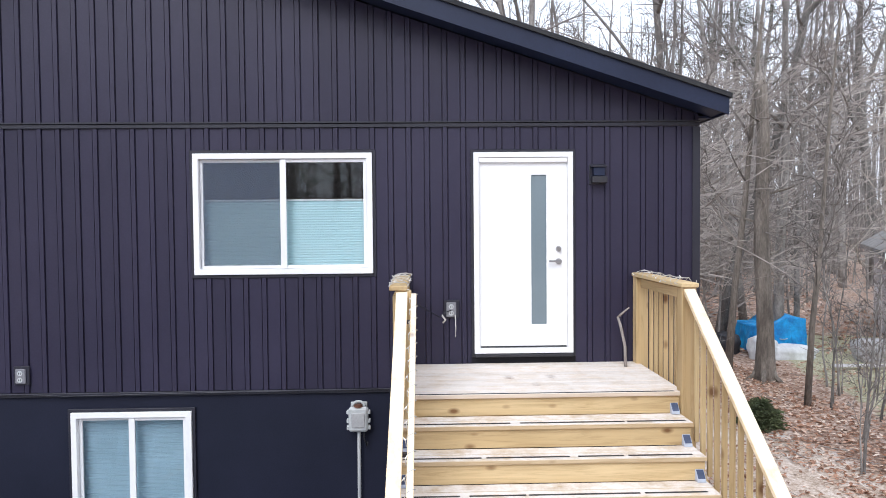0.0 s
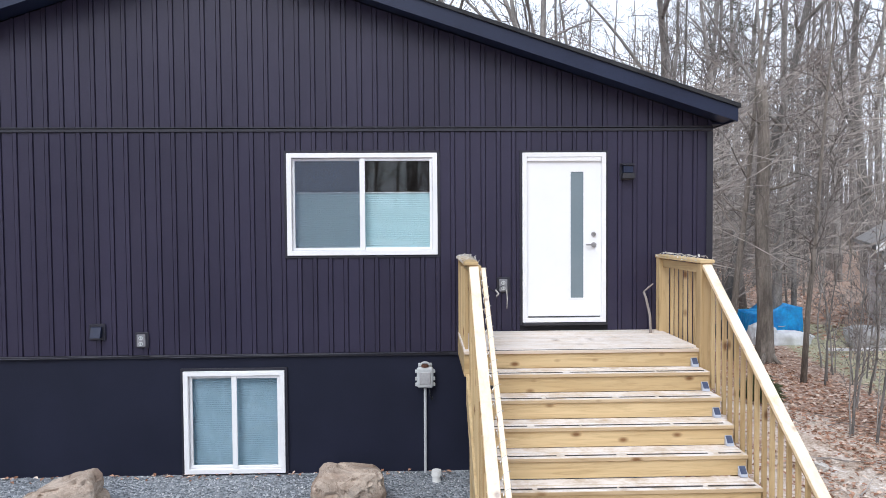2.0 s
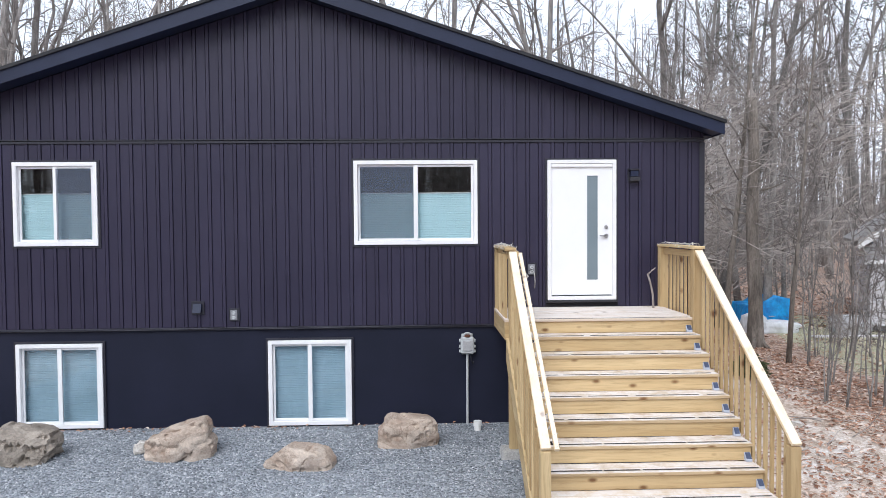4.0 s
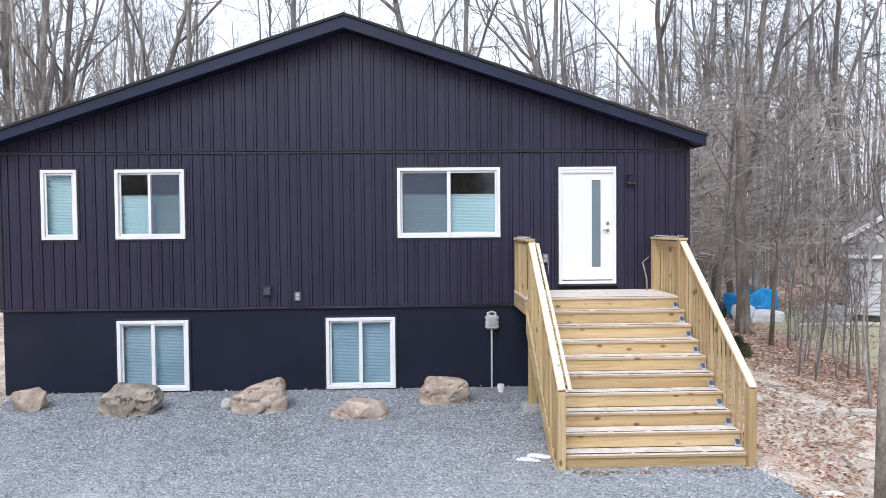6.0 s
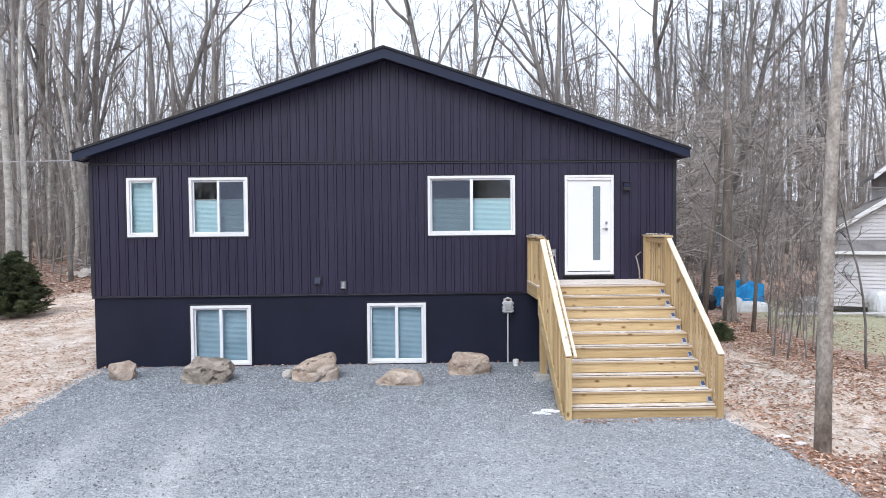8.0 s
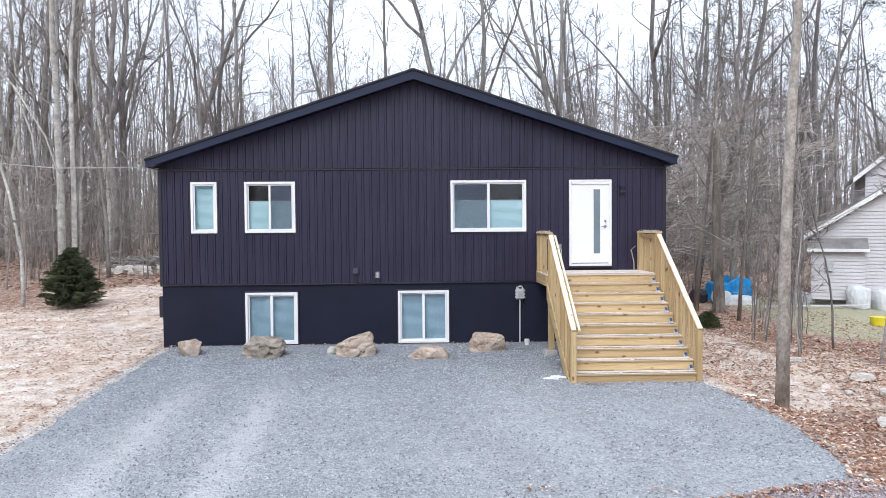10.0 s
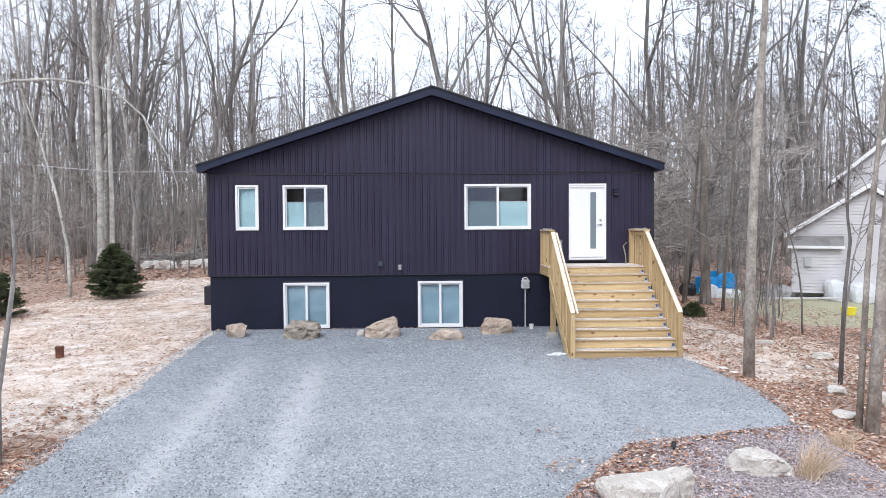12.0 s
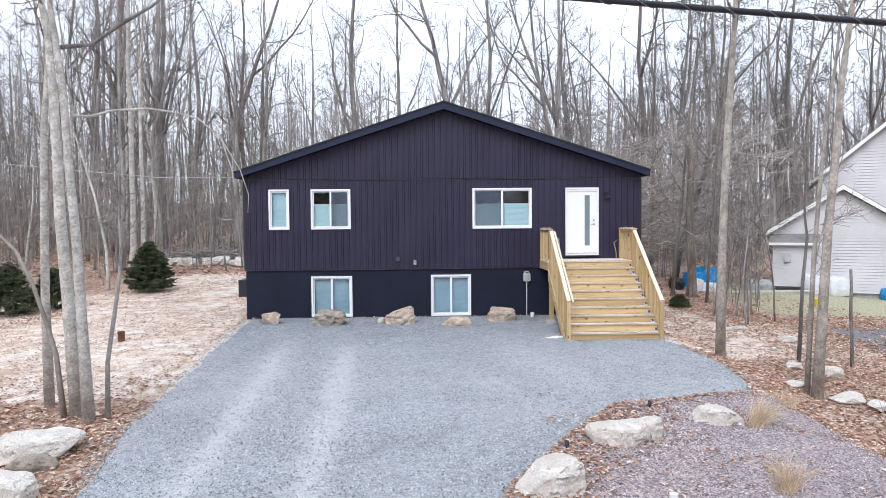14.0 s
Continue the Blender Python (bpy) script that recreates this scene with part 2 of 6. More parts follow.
M_TARP_WHITE = mat("white_sheet", (0.62, 0.64, 0.67), (0.76, 0.78, 0.8), 2.0, 10, 0.5, bump=0.4, depth=0.05, spread=0.12)
M_NB_SIDING = mat("white_lap_siding", (0.56, 0.545, 0.57), (0.64, 0.625, 0.65), 0.6, 20, 0.6, bump=0.05, spread=0.08)
M_NB_ROOF = mat("neighbour_shingle", (0.20, 0.19, 0.19), (0.30, 0.29, 0.285), 2, 40, 0.9, bump=0.3)
M_RUST = mat("rusty_iron", (0.10, 0.04, 0.025), (0.19, 0.08, 0.05), 6, 50, 0.9, bump=0.4)
M_LIGHT_BODY = mat("blue_grey_plastic", (0.40, 0.45, 0.56), (0.50, 0.55, 0.66), 4, 40, 0.4, bump=0.03, spread=0.08)
M_SOLAR = mat("solar_cell", (0.05, 0.07, 0.13), (0.08, 0.10, 0.17), 6, 60, 0.15, bump=0.0, spread=0.1)
M_CABLE = mat("black_cable", (0.012, 0.013, 0.02), (0.02, 0.021, 0.03), 8, 40, 0.5, bump=0.0)
M_ALU = mat("bare_aluminium_strand", (0.2, 0.21, 0.24), (0.27, 0.28, 0.31), 8, 40, 0.4, metal=1.0, bump=0.0)
M_ASPHALT = mat("grey_asphalt", (0.17, 0.17, 0.185), (0.22, 0.22, 0.235), 2, 80, 0.9, bump=0.3)
M_SNOW = mat("old_snow", (0.78, 0.8, 0.83), (0.86, 0.87, 0.89), 6, 40, 0.8, bump=0.3)


# ---- building helpers ----
def link_mesh(name, verts, faces, material, parent=None, smooth=False):
    me = bpy.data.meshes.new(name)
    me.from_pydata(verts, [], faces)
    me.materials.append(material)
    if smooth:
        me.shade_smooth()
    ob = new(name, me)
    ob.parent = parent
    return ob


def part(name, bm, material, parent, label=""):
    """Links a bmesh as one mesh object under a thing or a part."""
    me = bpy.data.meshes.new(name)
    bm.normal_update()
    bm.to_mesh(me)
    bm.free()
    me.materials.append(material)
    ob = new(name, me)
    ob.parent = parent
    if label:
        tagged(ob, label)
    return ob


def thing(name, label, category, at=(0, 0, 0), group="", kind=""):
    ob = new(name)
    ob.empty_display_size = 0.2
    ob.location = at
    return tagged(ob, label, category, group, kind)


def box_into(bm, lo, hi, bevel=0.0):
    c = [(a + b) / 2 for a, b in zip(lo, hi)]
    s = [abs(b - a) for a, b in zip(lo, hi)]
    made = bmesh.ops.create_cube(bm, size=1, matrix=Matrix.LocRotScale(c, None, s))["verts"]
    if bevel:
        edges = {e for v in made for e in v.link_edges}
        bmesh.ops.bevel(bm, geom=list(edges), offset=bevel, segments=1, affect="EDGES")
    return bm


def box(lo, hi, bevel=0.004):
    return box_into(bmesh.new(), lo, hi, bevel)


def beam(a, b, width, height, up=(0, 0, 1), bevel=0.004):
    """A straight timber from a to b."""
    a, b = Vector(a), Vector(b)
    y = (b - a).normalized()
    x = y.cross(Vector(up)).normalized()
    z = x.cross(y)
    bm = box((-width / 2, 0, -height / 2), (width / 2, (b - a).length, height / 2), bevel)
    m = Matrix((x, y, z)).transposed().to_4x4()
    m.translation = a
    bm.transform(m)
    return bm


def extrude_profile(points, y0, y1):
    """A flat outline in x and z, given thickness along y."""
    bm = bmesh.new()
    a = [bm.verts.new((x, y0, z)) for x, z in points]
    b = [bm.verts.new((x, y1, z)) for x, z in points]
    bm.faces.new(a)
    bm.faces.new(b[::-1])
    for i in range(len(a)):
        j = (i + 1) % len(a)
        bm.faces.new((a[j], a[i], b[i], b[j]))
    bmesh.ops.recalc_face_normals(bm, faces=bm.faces)
    return bm


def cyl(a, b, r, r2=None, sides=12):
    a, b = Vector(a), Vector(b)
    bm = bmesh.new()
    bmesh.ops.create_cone(bm, cap_ends=True, segments=sides, radius1=r, radius2=r if r2 is None else r2, depth=(b - a).length)
    m = (b - a).to_track_quat("Z", "Y").to_matrix().to_4x4()
    m.translation = (a + b) / 2
    bm.transform(m)
    return bm


def tube_data(paths, sides):
    """Tapered tubes along polylines of (points, radii), as plain vertex and face lists."""
    verts, faces = [], []
    ring = [(math.cos(2 * math.pi * k / sides), math.sin(2 * math.pi * k / sides)) for k in range(sides)]
    for pts, radii in paths:
        base, last = len(verts), len(pts) - 1
        d0 = (pts[-1] - pts[0]).normalized()
        ref = Vector((1, 0, 0)) if abs(d0.x) < 0.7 else Vector((0, 1, 0))
        for i, p in enumerate(pts):
            d = pts[min(i + 1, last)] - pts[max(i - 1, 0)]
            u = d.cross(ref).normalized()
            v = d.cross(u).normalized()
            r = radii[i]
            for c, s in ring:
                verts.append(p + u * (c * r) + v * (s * r))
        for i in range(last):
            for k in range(sides):
                a, b = base + i * sides + k, base + i * sides + (k + 1) % sides
                faces.append((a, b, b + sides, a + sides))
        if sides > 3:
            faces.append(tuple(base + k for k in range(sides))[::-1])
            faces.append(tuple(base + last * sides + k for k in range(sides)))
    return verts, faces


def tube(name, pts, r, material, parent, sides=6, r2=None, label=""):
    pts = [Vector(p) for p in pts]
    n = max(1, len(pts) - 1)
    radii = [r + ((r2 if r2 is not None else r) - r) * i / n for i in range(len(pts))]
    ob = link_mesh(name, *tube_data([(pts, radii)], sides), material, parent, smooth=True)
    if label:
        tagged(ob, label)
    return ob


def smooth_step(a, b, v):
    s = min(1.0, max(0.0, (v - a) / (b - a)))
    return s * s * (3 - 2 * s)


def ground_z(x, y):
    """The lie of the land: a fall towards the street, a dip beside the stairs, a rise behind."""
    right = smooth_step(0.0, 6.0, x)
    rise = 0.045 * min(y, 40) + 0.02 * max(0, min(y, 90) - 40)
    z = 0.036 * y if y < 0 else rise * (1 - right) + right * 0.03 * max(0.0, min(y, 90) - 14)
    z -= 0.40 * smooth_step(1.6, 3.6, x) * (1 - 0.8 * smooth_step(14, 40, y)) + 0.4 * smooth_step(12, 18, x) * (1 - smooth_step(14, 40, y))
    z -= 0.2 * smooth_step(-4.0, 1.0, x) * smooth_step(-6.5, -10.0, y)
    return max(z, -1.1)


# ---- ground ----
def profile(knots, v):
    """Straight-line reading of (v, value) knots in falling v."""
    for (a, p), (b, q) in zip(knots, knots[1:]):
        if v >= b:
            return p + (q - p) * min(1.0, max(0.0, (a - v) / (a - b)))
    return knots[-1][1]


LEFT_EDGE = ((0.2, -9.72), (-0.8, -9.63), (-4, -9.55), (-7.5, -9.3), (-10, -9.15), (-12.3, -8.7), (-16, -8.2), (-27, -7.6))
RIGHT_EDGE = ((0.2, 1.75), (-3.9, 1.85), (-5.9, 2.25), (-7.5, 2.15), (-8.0, 1.9), (-8.4, 0.3), (-8.7, -1.0), (-10.45, -2.25), (-12.3, -3.35), (-16, -4.2), (-27, -4.6))
BED_EDGE = ((-7.9, 1.95), (-8.6, 2.15), (-9.6, 2.35), (-11, 2.6), (-16, 3.2), (-20, 3.4))


def ragged(x, y, amount, scale=2.2):
    return amount * noise.noise((x * scale, y * scale, 3.1)) + 0.5 * amount * noise.noise((x * scale * 4, y * scale * 4, 7.7))


def ground_material():
    """Winter ground: pale trodden straw in the yard, leaf litter under the trees, thin green at the neighbour's."""
    m, n, l, p = nodes_of("winter_ground")
    vec = mapped(n, l, (1, 1, 1))
    big, mid, fine = noise_tex(n, l, vec, 0.35, 4), noise_tex(n, l, vec, 2.2, 8, 0.7), noise_tex(n, l, vec, 22, 6, 0.75)
    leaf = n.new("ShaderNodeTexVoronoi")
    leaf.inputs["Scale"].default_value = 14
    l.new(vec, leaf.inputs["Vector"])
    litter = ramp(n, ((0.0, (0.17, 0.10, 0.075)), (0.4, (0.36, 0.245, 0.19)), (0.75, (0.50, 0.385, 0.32)), (1.0, (0.68, 0.58, 0.53))))
    l.new(leaf.outputs["Color"], litter.inputs[0])
    straw = ramp(n, ((0.40, (0.15, 0.105, 0.08)), (0.49, (0.40, 0.315, 0.25)), (0.575, (0.62, 0.535, 0.46)), (0.69, (0.86, 0.83, 0.81))))
    both = n.new("ShaderNodeMath")
    both.operation = "MULTIPLY_ADD"
    l.new(fine.outputs[0], both.inputs[0])
    both.inputs[1].default_value = 0.62
    half = n.new("ShaderNodeMath")
    half.operation = "MULTIPLY"
    l.new(mid.outputs[0], half.inputs[0])
    half.inputs[1].default_value = 0.54
    l.new(half.outputs[0], both.inputs[2])
    l.new(both.outputs[0], straw.inputs[0])
    tint = ramp(n, ((0.35, (1.03, 0.93, 0.87)), (0.65, (1.0, 1.0, 1.0))))
    l.new(big.outputs[0], tint.inputs[0])
    pale = mixed(n, l, 1.0, straw.outputs[0], tint.outputs[0], "MULTIPLY")
    zone = n.new("ShaderNodeVertexColor")
    zone.layer_name = "zone"
    sep = n.new("ShaderNodeSeparateColor")
    l.new(zone.outputs["Color"], sep.inputs[0])

    def edge(channel):
        a = n.new("ShaderNodeMath")
        a.operation = "ADD"
        l.new(sep.outputs[channel], a.inputs[0])
        l.new(mid.outputs[0], a.inputs[1])
        r = ramp(n, ((0.88, (0, 0, 0)), (1.08, (1, 1, 1))))
        l.new(a.outputs[0], r.inputs[0])
        return r.outputs[0]

    colour = mixed(n, l, edge(0), litter.outputs[0], pale)
    grass = ramp(n, ((0.36, (0.17, 0.145, 0.09)), (0.46, (0.36, 0.345, 0.22)), (0.54, (0.47, 0.455, 0.325)), (0.64, (0.68, 0.615, 0.53))))
    l.new(fine.outputs[0], grass.inputs[0])
    colour = mixed(n, l, edge(1), colour, grass.outputs[0])
    l.new(colour, p.inputs["Base Color"])
    p.inputs["Roughness"].default_value = 0.95
    p.inputs["Specular IOR Level"].default_value = 0.2
    b = n.new("ShaderNodeBump")
    b.inputs["Strength"].default_value, b.inputs["Distance"].default_value = 0.8, 0.05
    l.new(both.outputs[0], b.inputs["Height"])
    l.new(b.outputs[0], p.inputs["Normal"])
    return m


def zones(x, y):
    """How much pale yard and how much green lawn there is at a spot, 0 to 1."""
    yard = smooth_step(-27, -20, x - 0.12 * y) * (1 - smooth_step(-9.0, -8.0, x)) * smooth_step(-9.5, -7.0, y) * (1 - smooth_step(9 + 0.5 * max(0, x + 16), 14 + 0.5 * max(0, x + 16), y))
    yard *= 1 - 0.9 * smooth_step(2.5, 6.5, y) * (1 - smooth_step(-18.8, -15.2, x))
    side = smooth_step(1.2, 2.2, x) * (1 - smooth_step(5.4, 7.6, x + 0.2 * y)) * smooth_step(-5.4, -3.6, y) * (1 - smooth_step(5, 9, y))
    lawn = smooth_step(6.3, 8.0, x - 0.15 * y) * smooth_step(0.5 - 0.5 * max(0.0, x - 8), 4 - 0.5 * max(0.0, x - 8), y) * (1 - smooth_step(13.5, 16, y))
    return max(yard, 1.1 * side), 0.9 * lawn


def build_ground():
    near_x, near_y = [-30 + 0.5 * i for i in range(121)], [-30 + 0.5 * i for i in range(121)]
    xs = [-3000, -900, -300, -140, -90, -60, -45, -37] + near_x + [37, 45, 60, 90, 140, 300, 900, 3000]
    ys = [-3000, -900, -300, -140, -90, -60, -45, -37] + near_y + [37, 45, 60, 90, 140, 300, 900, 3000]
    verts, faces, cols = [], [], []
    for y in ys:
        for x in xs:
            near = abs(x) < 40 and abs(y) < 40
            bumpy = 0.05 * noise.noise((x * 0.5, y * 0.5, 0)) if near and not (-10.6 < x < 4.6 and -28 < y < 1) else 0.0
            verts.append((x, y, ground_z(x, y) + bumpy))
            a, b = zones(x, y)
            cols.append((0.75 * a, 0.75 * b, 0, 1))
    w = len(xs)
    for j in range(len(ys) - 1):
        for i in range(w - 1):
            a = j * w + i
            faces.append((a, a + 1, a + 1 + w, a + w))
    ob = link_mesh("ground", verts, faces, ground_material(), smooth=True)
    layer = ob.data.color_attributes.new("zone", "FLOAT_COLOR", "POINT")
    layer.data.foreach_set("color", [c for col in cols for c in col])
    tagged(ob, "leaf-littered winter ground with pale trodden straw beside the house", "ground", kind="structure")


def strip(name, left, right, y_from, y_to, lift, material, label, category, step=0.12, cols=48, rut=None):
    """A sheet between two edges given as knots over y, laid on the ground with a ragged border."""
    verts, faces = [], []
    rows = int((y_from - y_to) / step) + 1
    for j in range(rows):
        y = y_from - step * j
        a, b = profile(left, y), profile(right, y)
        a, b = a + ragged(a, y, 0.12), b + ragged(b, y, 0.16)
        for i in range(cols + 1):
            x = a + (b - a) * i / cols
            z = ground_z(x, y) + lift + 0.012 * noise.noise((x * 0.8, y * 0.8, 1)) + 0.006 * noise.noise((x * 4, y * 4, 2))
            if rut:
                z += rut(x, y)
            if i in (0, cols):
                z -= 0.05
            verts.append((x, y, z))
    w = cols + 1
    for j in range(rows - 1):
        for i in range(cols):
            a = j * w + i
            faces.append((a, a + w, a + w + 1, a + 1))
    ob = link_mesh(name, verts, faces, material, smooth=True)
    return tagged(ob, label, category, kind="structure")


def gravel_material(name, tones, worn=True):
    """Crushed stone: a cell for every chip, each with its own shade, paler where tyres have pressed it."""
    m, n, l, p = nodes_of(name)
    vec = mapped(n, l, (1, 1, 1))
    chips, coarse = n.new("ShaderNodeTexVoronoi"), n.new("ShaderNodeTexVoronoi")
    chips.inputs["Scale"].default_value, coarse.inputs["Scale"].default_value = 34, 14
    for v in (chips, coarse):
        v.inputs["Randomness"].default_value = 1.0
        l.new(vec, v.inputs["Vector"])
    tone = ramp(n, tones)
    l.new(chips.outputs["Color"], tone.inputs[0])
    big, mid = noise_tex(n, l, vec, 0.55, 4, 0.6), noise_tex(n, l, vec, 6, 6, 0.7)
    cloud = ramp(n, ((0.3, (0.84,) * 3), (0.7, (1.12,) * 3)))
    l.new(big.outputs[0], cloud.inputs[0])
    colour = mixed(n, l, 1.0, tone.outputs[0], cloud.outputs[0], "MULTIPLY")
    speck = ramp(n, ((0.25, (0.72,) * 3), (0.7, (1.15,) * 3)))
    l.new(mid.outputs[0], speck.inputs[0])
    colour = mixed(n, l, 1.0, colour, speck.outputs[0], "MULTIPLY")
    if worn:
        attr = n.new("ShaderNodeVertexColor")
        attr.layer_name = "worn"
        sep = n.new("ShaderNodeSeparateColor")
        l.new(attr.outputs["Color"], sep.inputs[0])
        add = n.new("ShaderNodeMath")
        add.operation = "MULTIPLY"
        l.new(sep.outputs[0], add.inputs[0])
        dust = ramp(n, ((0.3, (0.6,) * 3), (0.6, (1.0,) * 3)))
        l.new(mid.outputs[0], dust.inputs[0])
        l.new(dust.outputs[0], add.inputs[1])
        colour = mixed(n, l, add.outputs[0], colour, (0.575, 0.58, 0.60))
    l.new(colour, p.inputs["Base Color"])
    p.inputs["Roughness"].default_value = 0.9
    p.inputs["Specular IOR Level"].default_value = 0.25
    h = n.new("ShaderNodeMath")
    h.operation = "ADD"
    l.new(chips.outputs["Distance"], h.inputs[0])
    l.new(coarse.outputs["Distance"], h.inputs[1])
    b = n.new("ShaderNodeBump")
    b.invert = True
    b.inputs["Strength"].default_value, b.inputs["Distance"].default_value = 0.9, 0.03
    l.new(h.outputs[0], b.inputs["Height"])
    l.new(b.outputs[0], p.inputs["Normal"])
    return m


BLUESTONE = ((0.0, (0.085, 0.10, 0.115)), (0.3, (0.225, 0.248, 0.275)), (0.7, (0.33, 0.352, 0.385)), (1.0, (0.53, 0.545, 0.57)))
LOOSE_STONE = ((0.0, (0.13, 0.145, 0.16)), (0.3, (0.29, 0.312, 0.338)), (0.7, (0.40, 0.42, 0.45)), (1.0, (0.58, 0.59, 0.61)))
MAUVE = ((0.0, (0.11, 0.088, 0.094)), (0.4, (0.315, 0.268, 0.277)), (0.75, (0.465, 0.40, 0.41)), (1.0, (0.68, 0.62, 0.62)))
M_GRAVEL = gravel_material("blue_grey_gravel", BLUESTONE)
M_MAUVE = gravel_material("mauve_gravel", MAUVE, worn=False)


def wear(x, y):
    """Two pale wheel tracks that run out from the street and fade before the house."""
    dust = 0.54 * smooth_step(-0.8, -6.0, y) * (0.8 + 0.35 * noise.noise((x * 0.35, y * 0.2, 6)))
    if y > -2.0:
        return dust
    fade = smooth_step(-2.0, -6.0, y)
    total = 0.0
    for at, width in ((-7.68, 0.34), (-6.12, 0.30)):
        bend = at + 0.10 * math.sin(y * 0.45) - 0.02 * (y + 6)
        d = abs(x - bend + 0.12 * noise.noise((x, y * 1.3, 4))) / width
        total = max(total, math.exp(-d * d))
    return dust + (1 - dust) * total * fade


build_ground()
drive = strip("driveway", LEFT_EDGE, RIGHT_EDGE, 0.1, -26, 0.03, M_GRAVEL, "blue-grey crushed stone driveway with two pale wheel tracks", "driveway",
              step=0.1, cols=90, rut=lambda x, y: -0.012 * wear(x, y))
worn_layer = drive.data.color_attributes.new("worn", "FLOAT_COLOR", "POINT")
worn_layer.data.foreach_set("color", [c for v in drive.data.vertices for c in (0.92 * wear(v.co.x, v.co.y),) * 3 + (1.0,)])
strip("planting_bed", tuple((y, x + 0.05) for y, x in RIGHT_EDGE if y < -7) , BED_EDGE, -8.05, -16, 0.045, M_MAUVE, "mauve gravel planting bed with scattered leaves", "planting bed", cols=50)
nb_drive = strip("neighbour_driveway", ((3, 7.6), (-3, 7.4), (-8, 7.8)), ((3, 14), (-8, 15)), -0.8, -4.2, 0.03, M_ASPHALT, "grey asphalt pad before the neighbouring house", "driveway", step=0.3, cols=20)

# ---- the house ----
X0, X1, DEPTH = -9.80, 2.345, 9.2
SILL, BAND, EAVE, PEAK, MID = 1.52, 4.247, 4.36, 6.375, -3.7275
PITCH = 0.187
house = thing("house", "single-storey gabled house in dark plum siding over a dark painted basement", "house", (MID, 0, 0))
house_inv = Matrix.Translation((-MID, 0, 0))


def hpart(name, bm, material, parent=None, label=""):
    """A part of the house, from world places."""
    bm.transform(house_inv)
    return part(name, bm, material, parent or house, label)


OPENINGS = (  # name, x0, x1, z0, z1
    ("window_wide", -2.862, -1.039, 2.714, 3.953),
    ("window_double", -7.779, -6.575, 2.735, 3.952),
    ("window_narrow", -9.05, -8.431, 2.735, 3.954),
    ("window_basement", -4.148, -2.923, 0.052, 1.314),
    ("window_basement", -7.80, -6.555, 0.058, 1.303),
    ("door", 0.0, 1.029, 1.868, 3.95),
)


def wall_with_holes(name, x0, x1, z0, z1, y0, y1, holes, material, label=""):
    """A wall slab in x and z with rectangular openings right through it."""
    xs = sorted({x0, x1, *(v for h in holes for v in h[:2])})
    zs = sorted({z0, z1, *(v for h in holes for v in h[2:])})
    bm = bmesh.new()
    vert = {}

    def v(x, y, z):
        if (x, y, z) not in vert:
            vert[(x, y, z)] = bm.verts.new((x, y, z))
        return vert[(x, y, z)]

    def open_at(i, k):
        if not (0 <= i < len(xs) - 1 and 0 <= k < len(zs) - 1):
            return True
        cx, cz = (xs[i] + xs[i + 1]) / 2, (zs[k] + zs[k + 1]) / 2
        return any(a < cx < b and c < cz < d for a, b, c, d in holes)

    for i in range(len(xs) - 1):
        for k in range(len(zs) - 1):
            if open_at(i, k):
                continue
            a, b, c, d = xs[i], xs[i + 1], zs[k], zs[k + 1]
            bm.faces.new((v(a, y0, c), v(b, y0, c), v(b, y0, d), v(a, y0, d)))
            bm.faces.new((v(a, y1, d), v(b, y1, d), v(b, y1, c), v(a, y1, c)))
            if open_at(i - 1, k):
                bm.faces.new((v(a, y0, c), v(a, y0, d), v(a, y1, d), v(a, y1, c)))
            if open_at(i + 1, k):
                bm.faces.new((v(b, y0, d), v(b, y0, c), v(b, y1, c), v(b, y1, d)))
            if open_at(i, k - 1):
                bm.faces.new((v(b, y0, c), v(a, y0, c), v(a, y1, c), v(b, y1, c)))
            if open_at(i, k + 1):
                bm.faces.new((v(a, y0, d), v(b, y0, d), v(b, y1, d), v(a, y1, d)))
    bmesh.ops.recalc_face_normals(bm, faces=bm.faces)
    return hpart(name, bm, material, label=label)


M_GAP = mat("siding_backer", (0.012, 0.011, 0.016), (0.016, 0.015, 0.02), 1, 40, 0.8, bump=0.0)
inner = [(a + 0.03, b - 0.03, c + 0.03, d - 0.03) for _, a, b, c, d in OPENINGS]
foundation = wall_with_holes("foundation", X0 + 0.03, X1 - 0.03, -0.4, SILL - 0.02, 0.0, 0.22, inner[3:5], M_FOUND, "smooth basement wall painted blue-black")
front_wall = wall_with_holes("front_wall", X0 + 0.01, X1 - 0.01, SILL - 0.02, EAVE, 0.0, 0.16, [h for i, h in enumerate(inner) if i not in (3, 4)], M_GAP)
gable = hpart("gable", extrude_profile(((X0 + 0.01, EAVE), (X1 - 0.01, EAVE), (MID, PEAK - 0.05)), 0.0, 0.16), M_GAP)
for x in (X0 + 0.01, X1 - 0.17):
    hpart("side_wall", box((x, 0.163, SILL - 0.02), (x + 0.16, DEPTH, EAVE), 0), M_SIDING)
    hpart("side_foundation", box((x + 0.02, 0.223, -0.6), (x + 0.15, DEPTH, SILL - 0.023), 0), M_FOUND)
hpart("back_wall", box((X0 + 0.173, DEPTH - 0.16, -0.6), (X1 - 0.173, DEPTH, EAVE), 0), M_SIDING)
hpart("inner_floor", box((X0 + 0.18, 0.225, SILL - 0.15), (X1 - 0.18, DEPTH - 0.165, SILL), 0), M_ROOM)
hpart("room_partition", box((X0 + 0.18, 2.6, SILL + 0.002), (X1 - 0.18, 2.7, EAVE - 0.002), 0), M_ROOM)
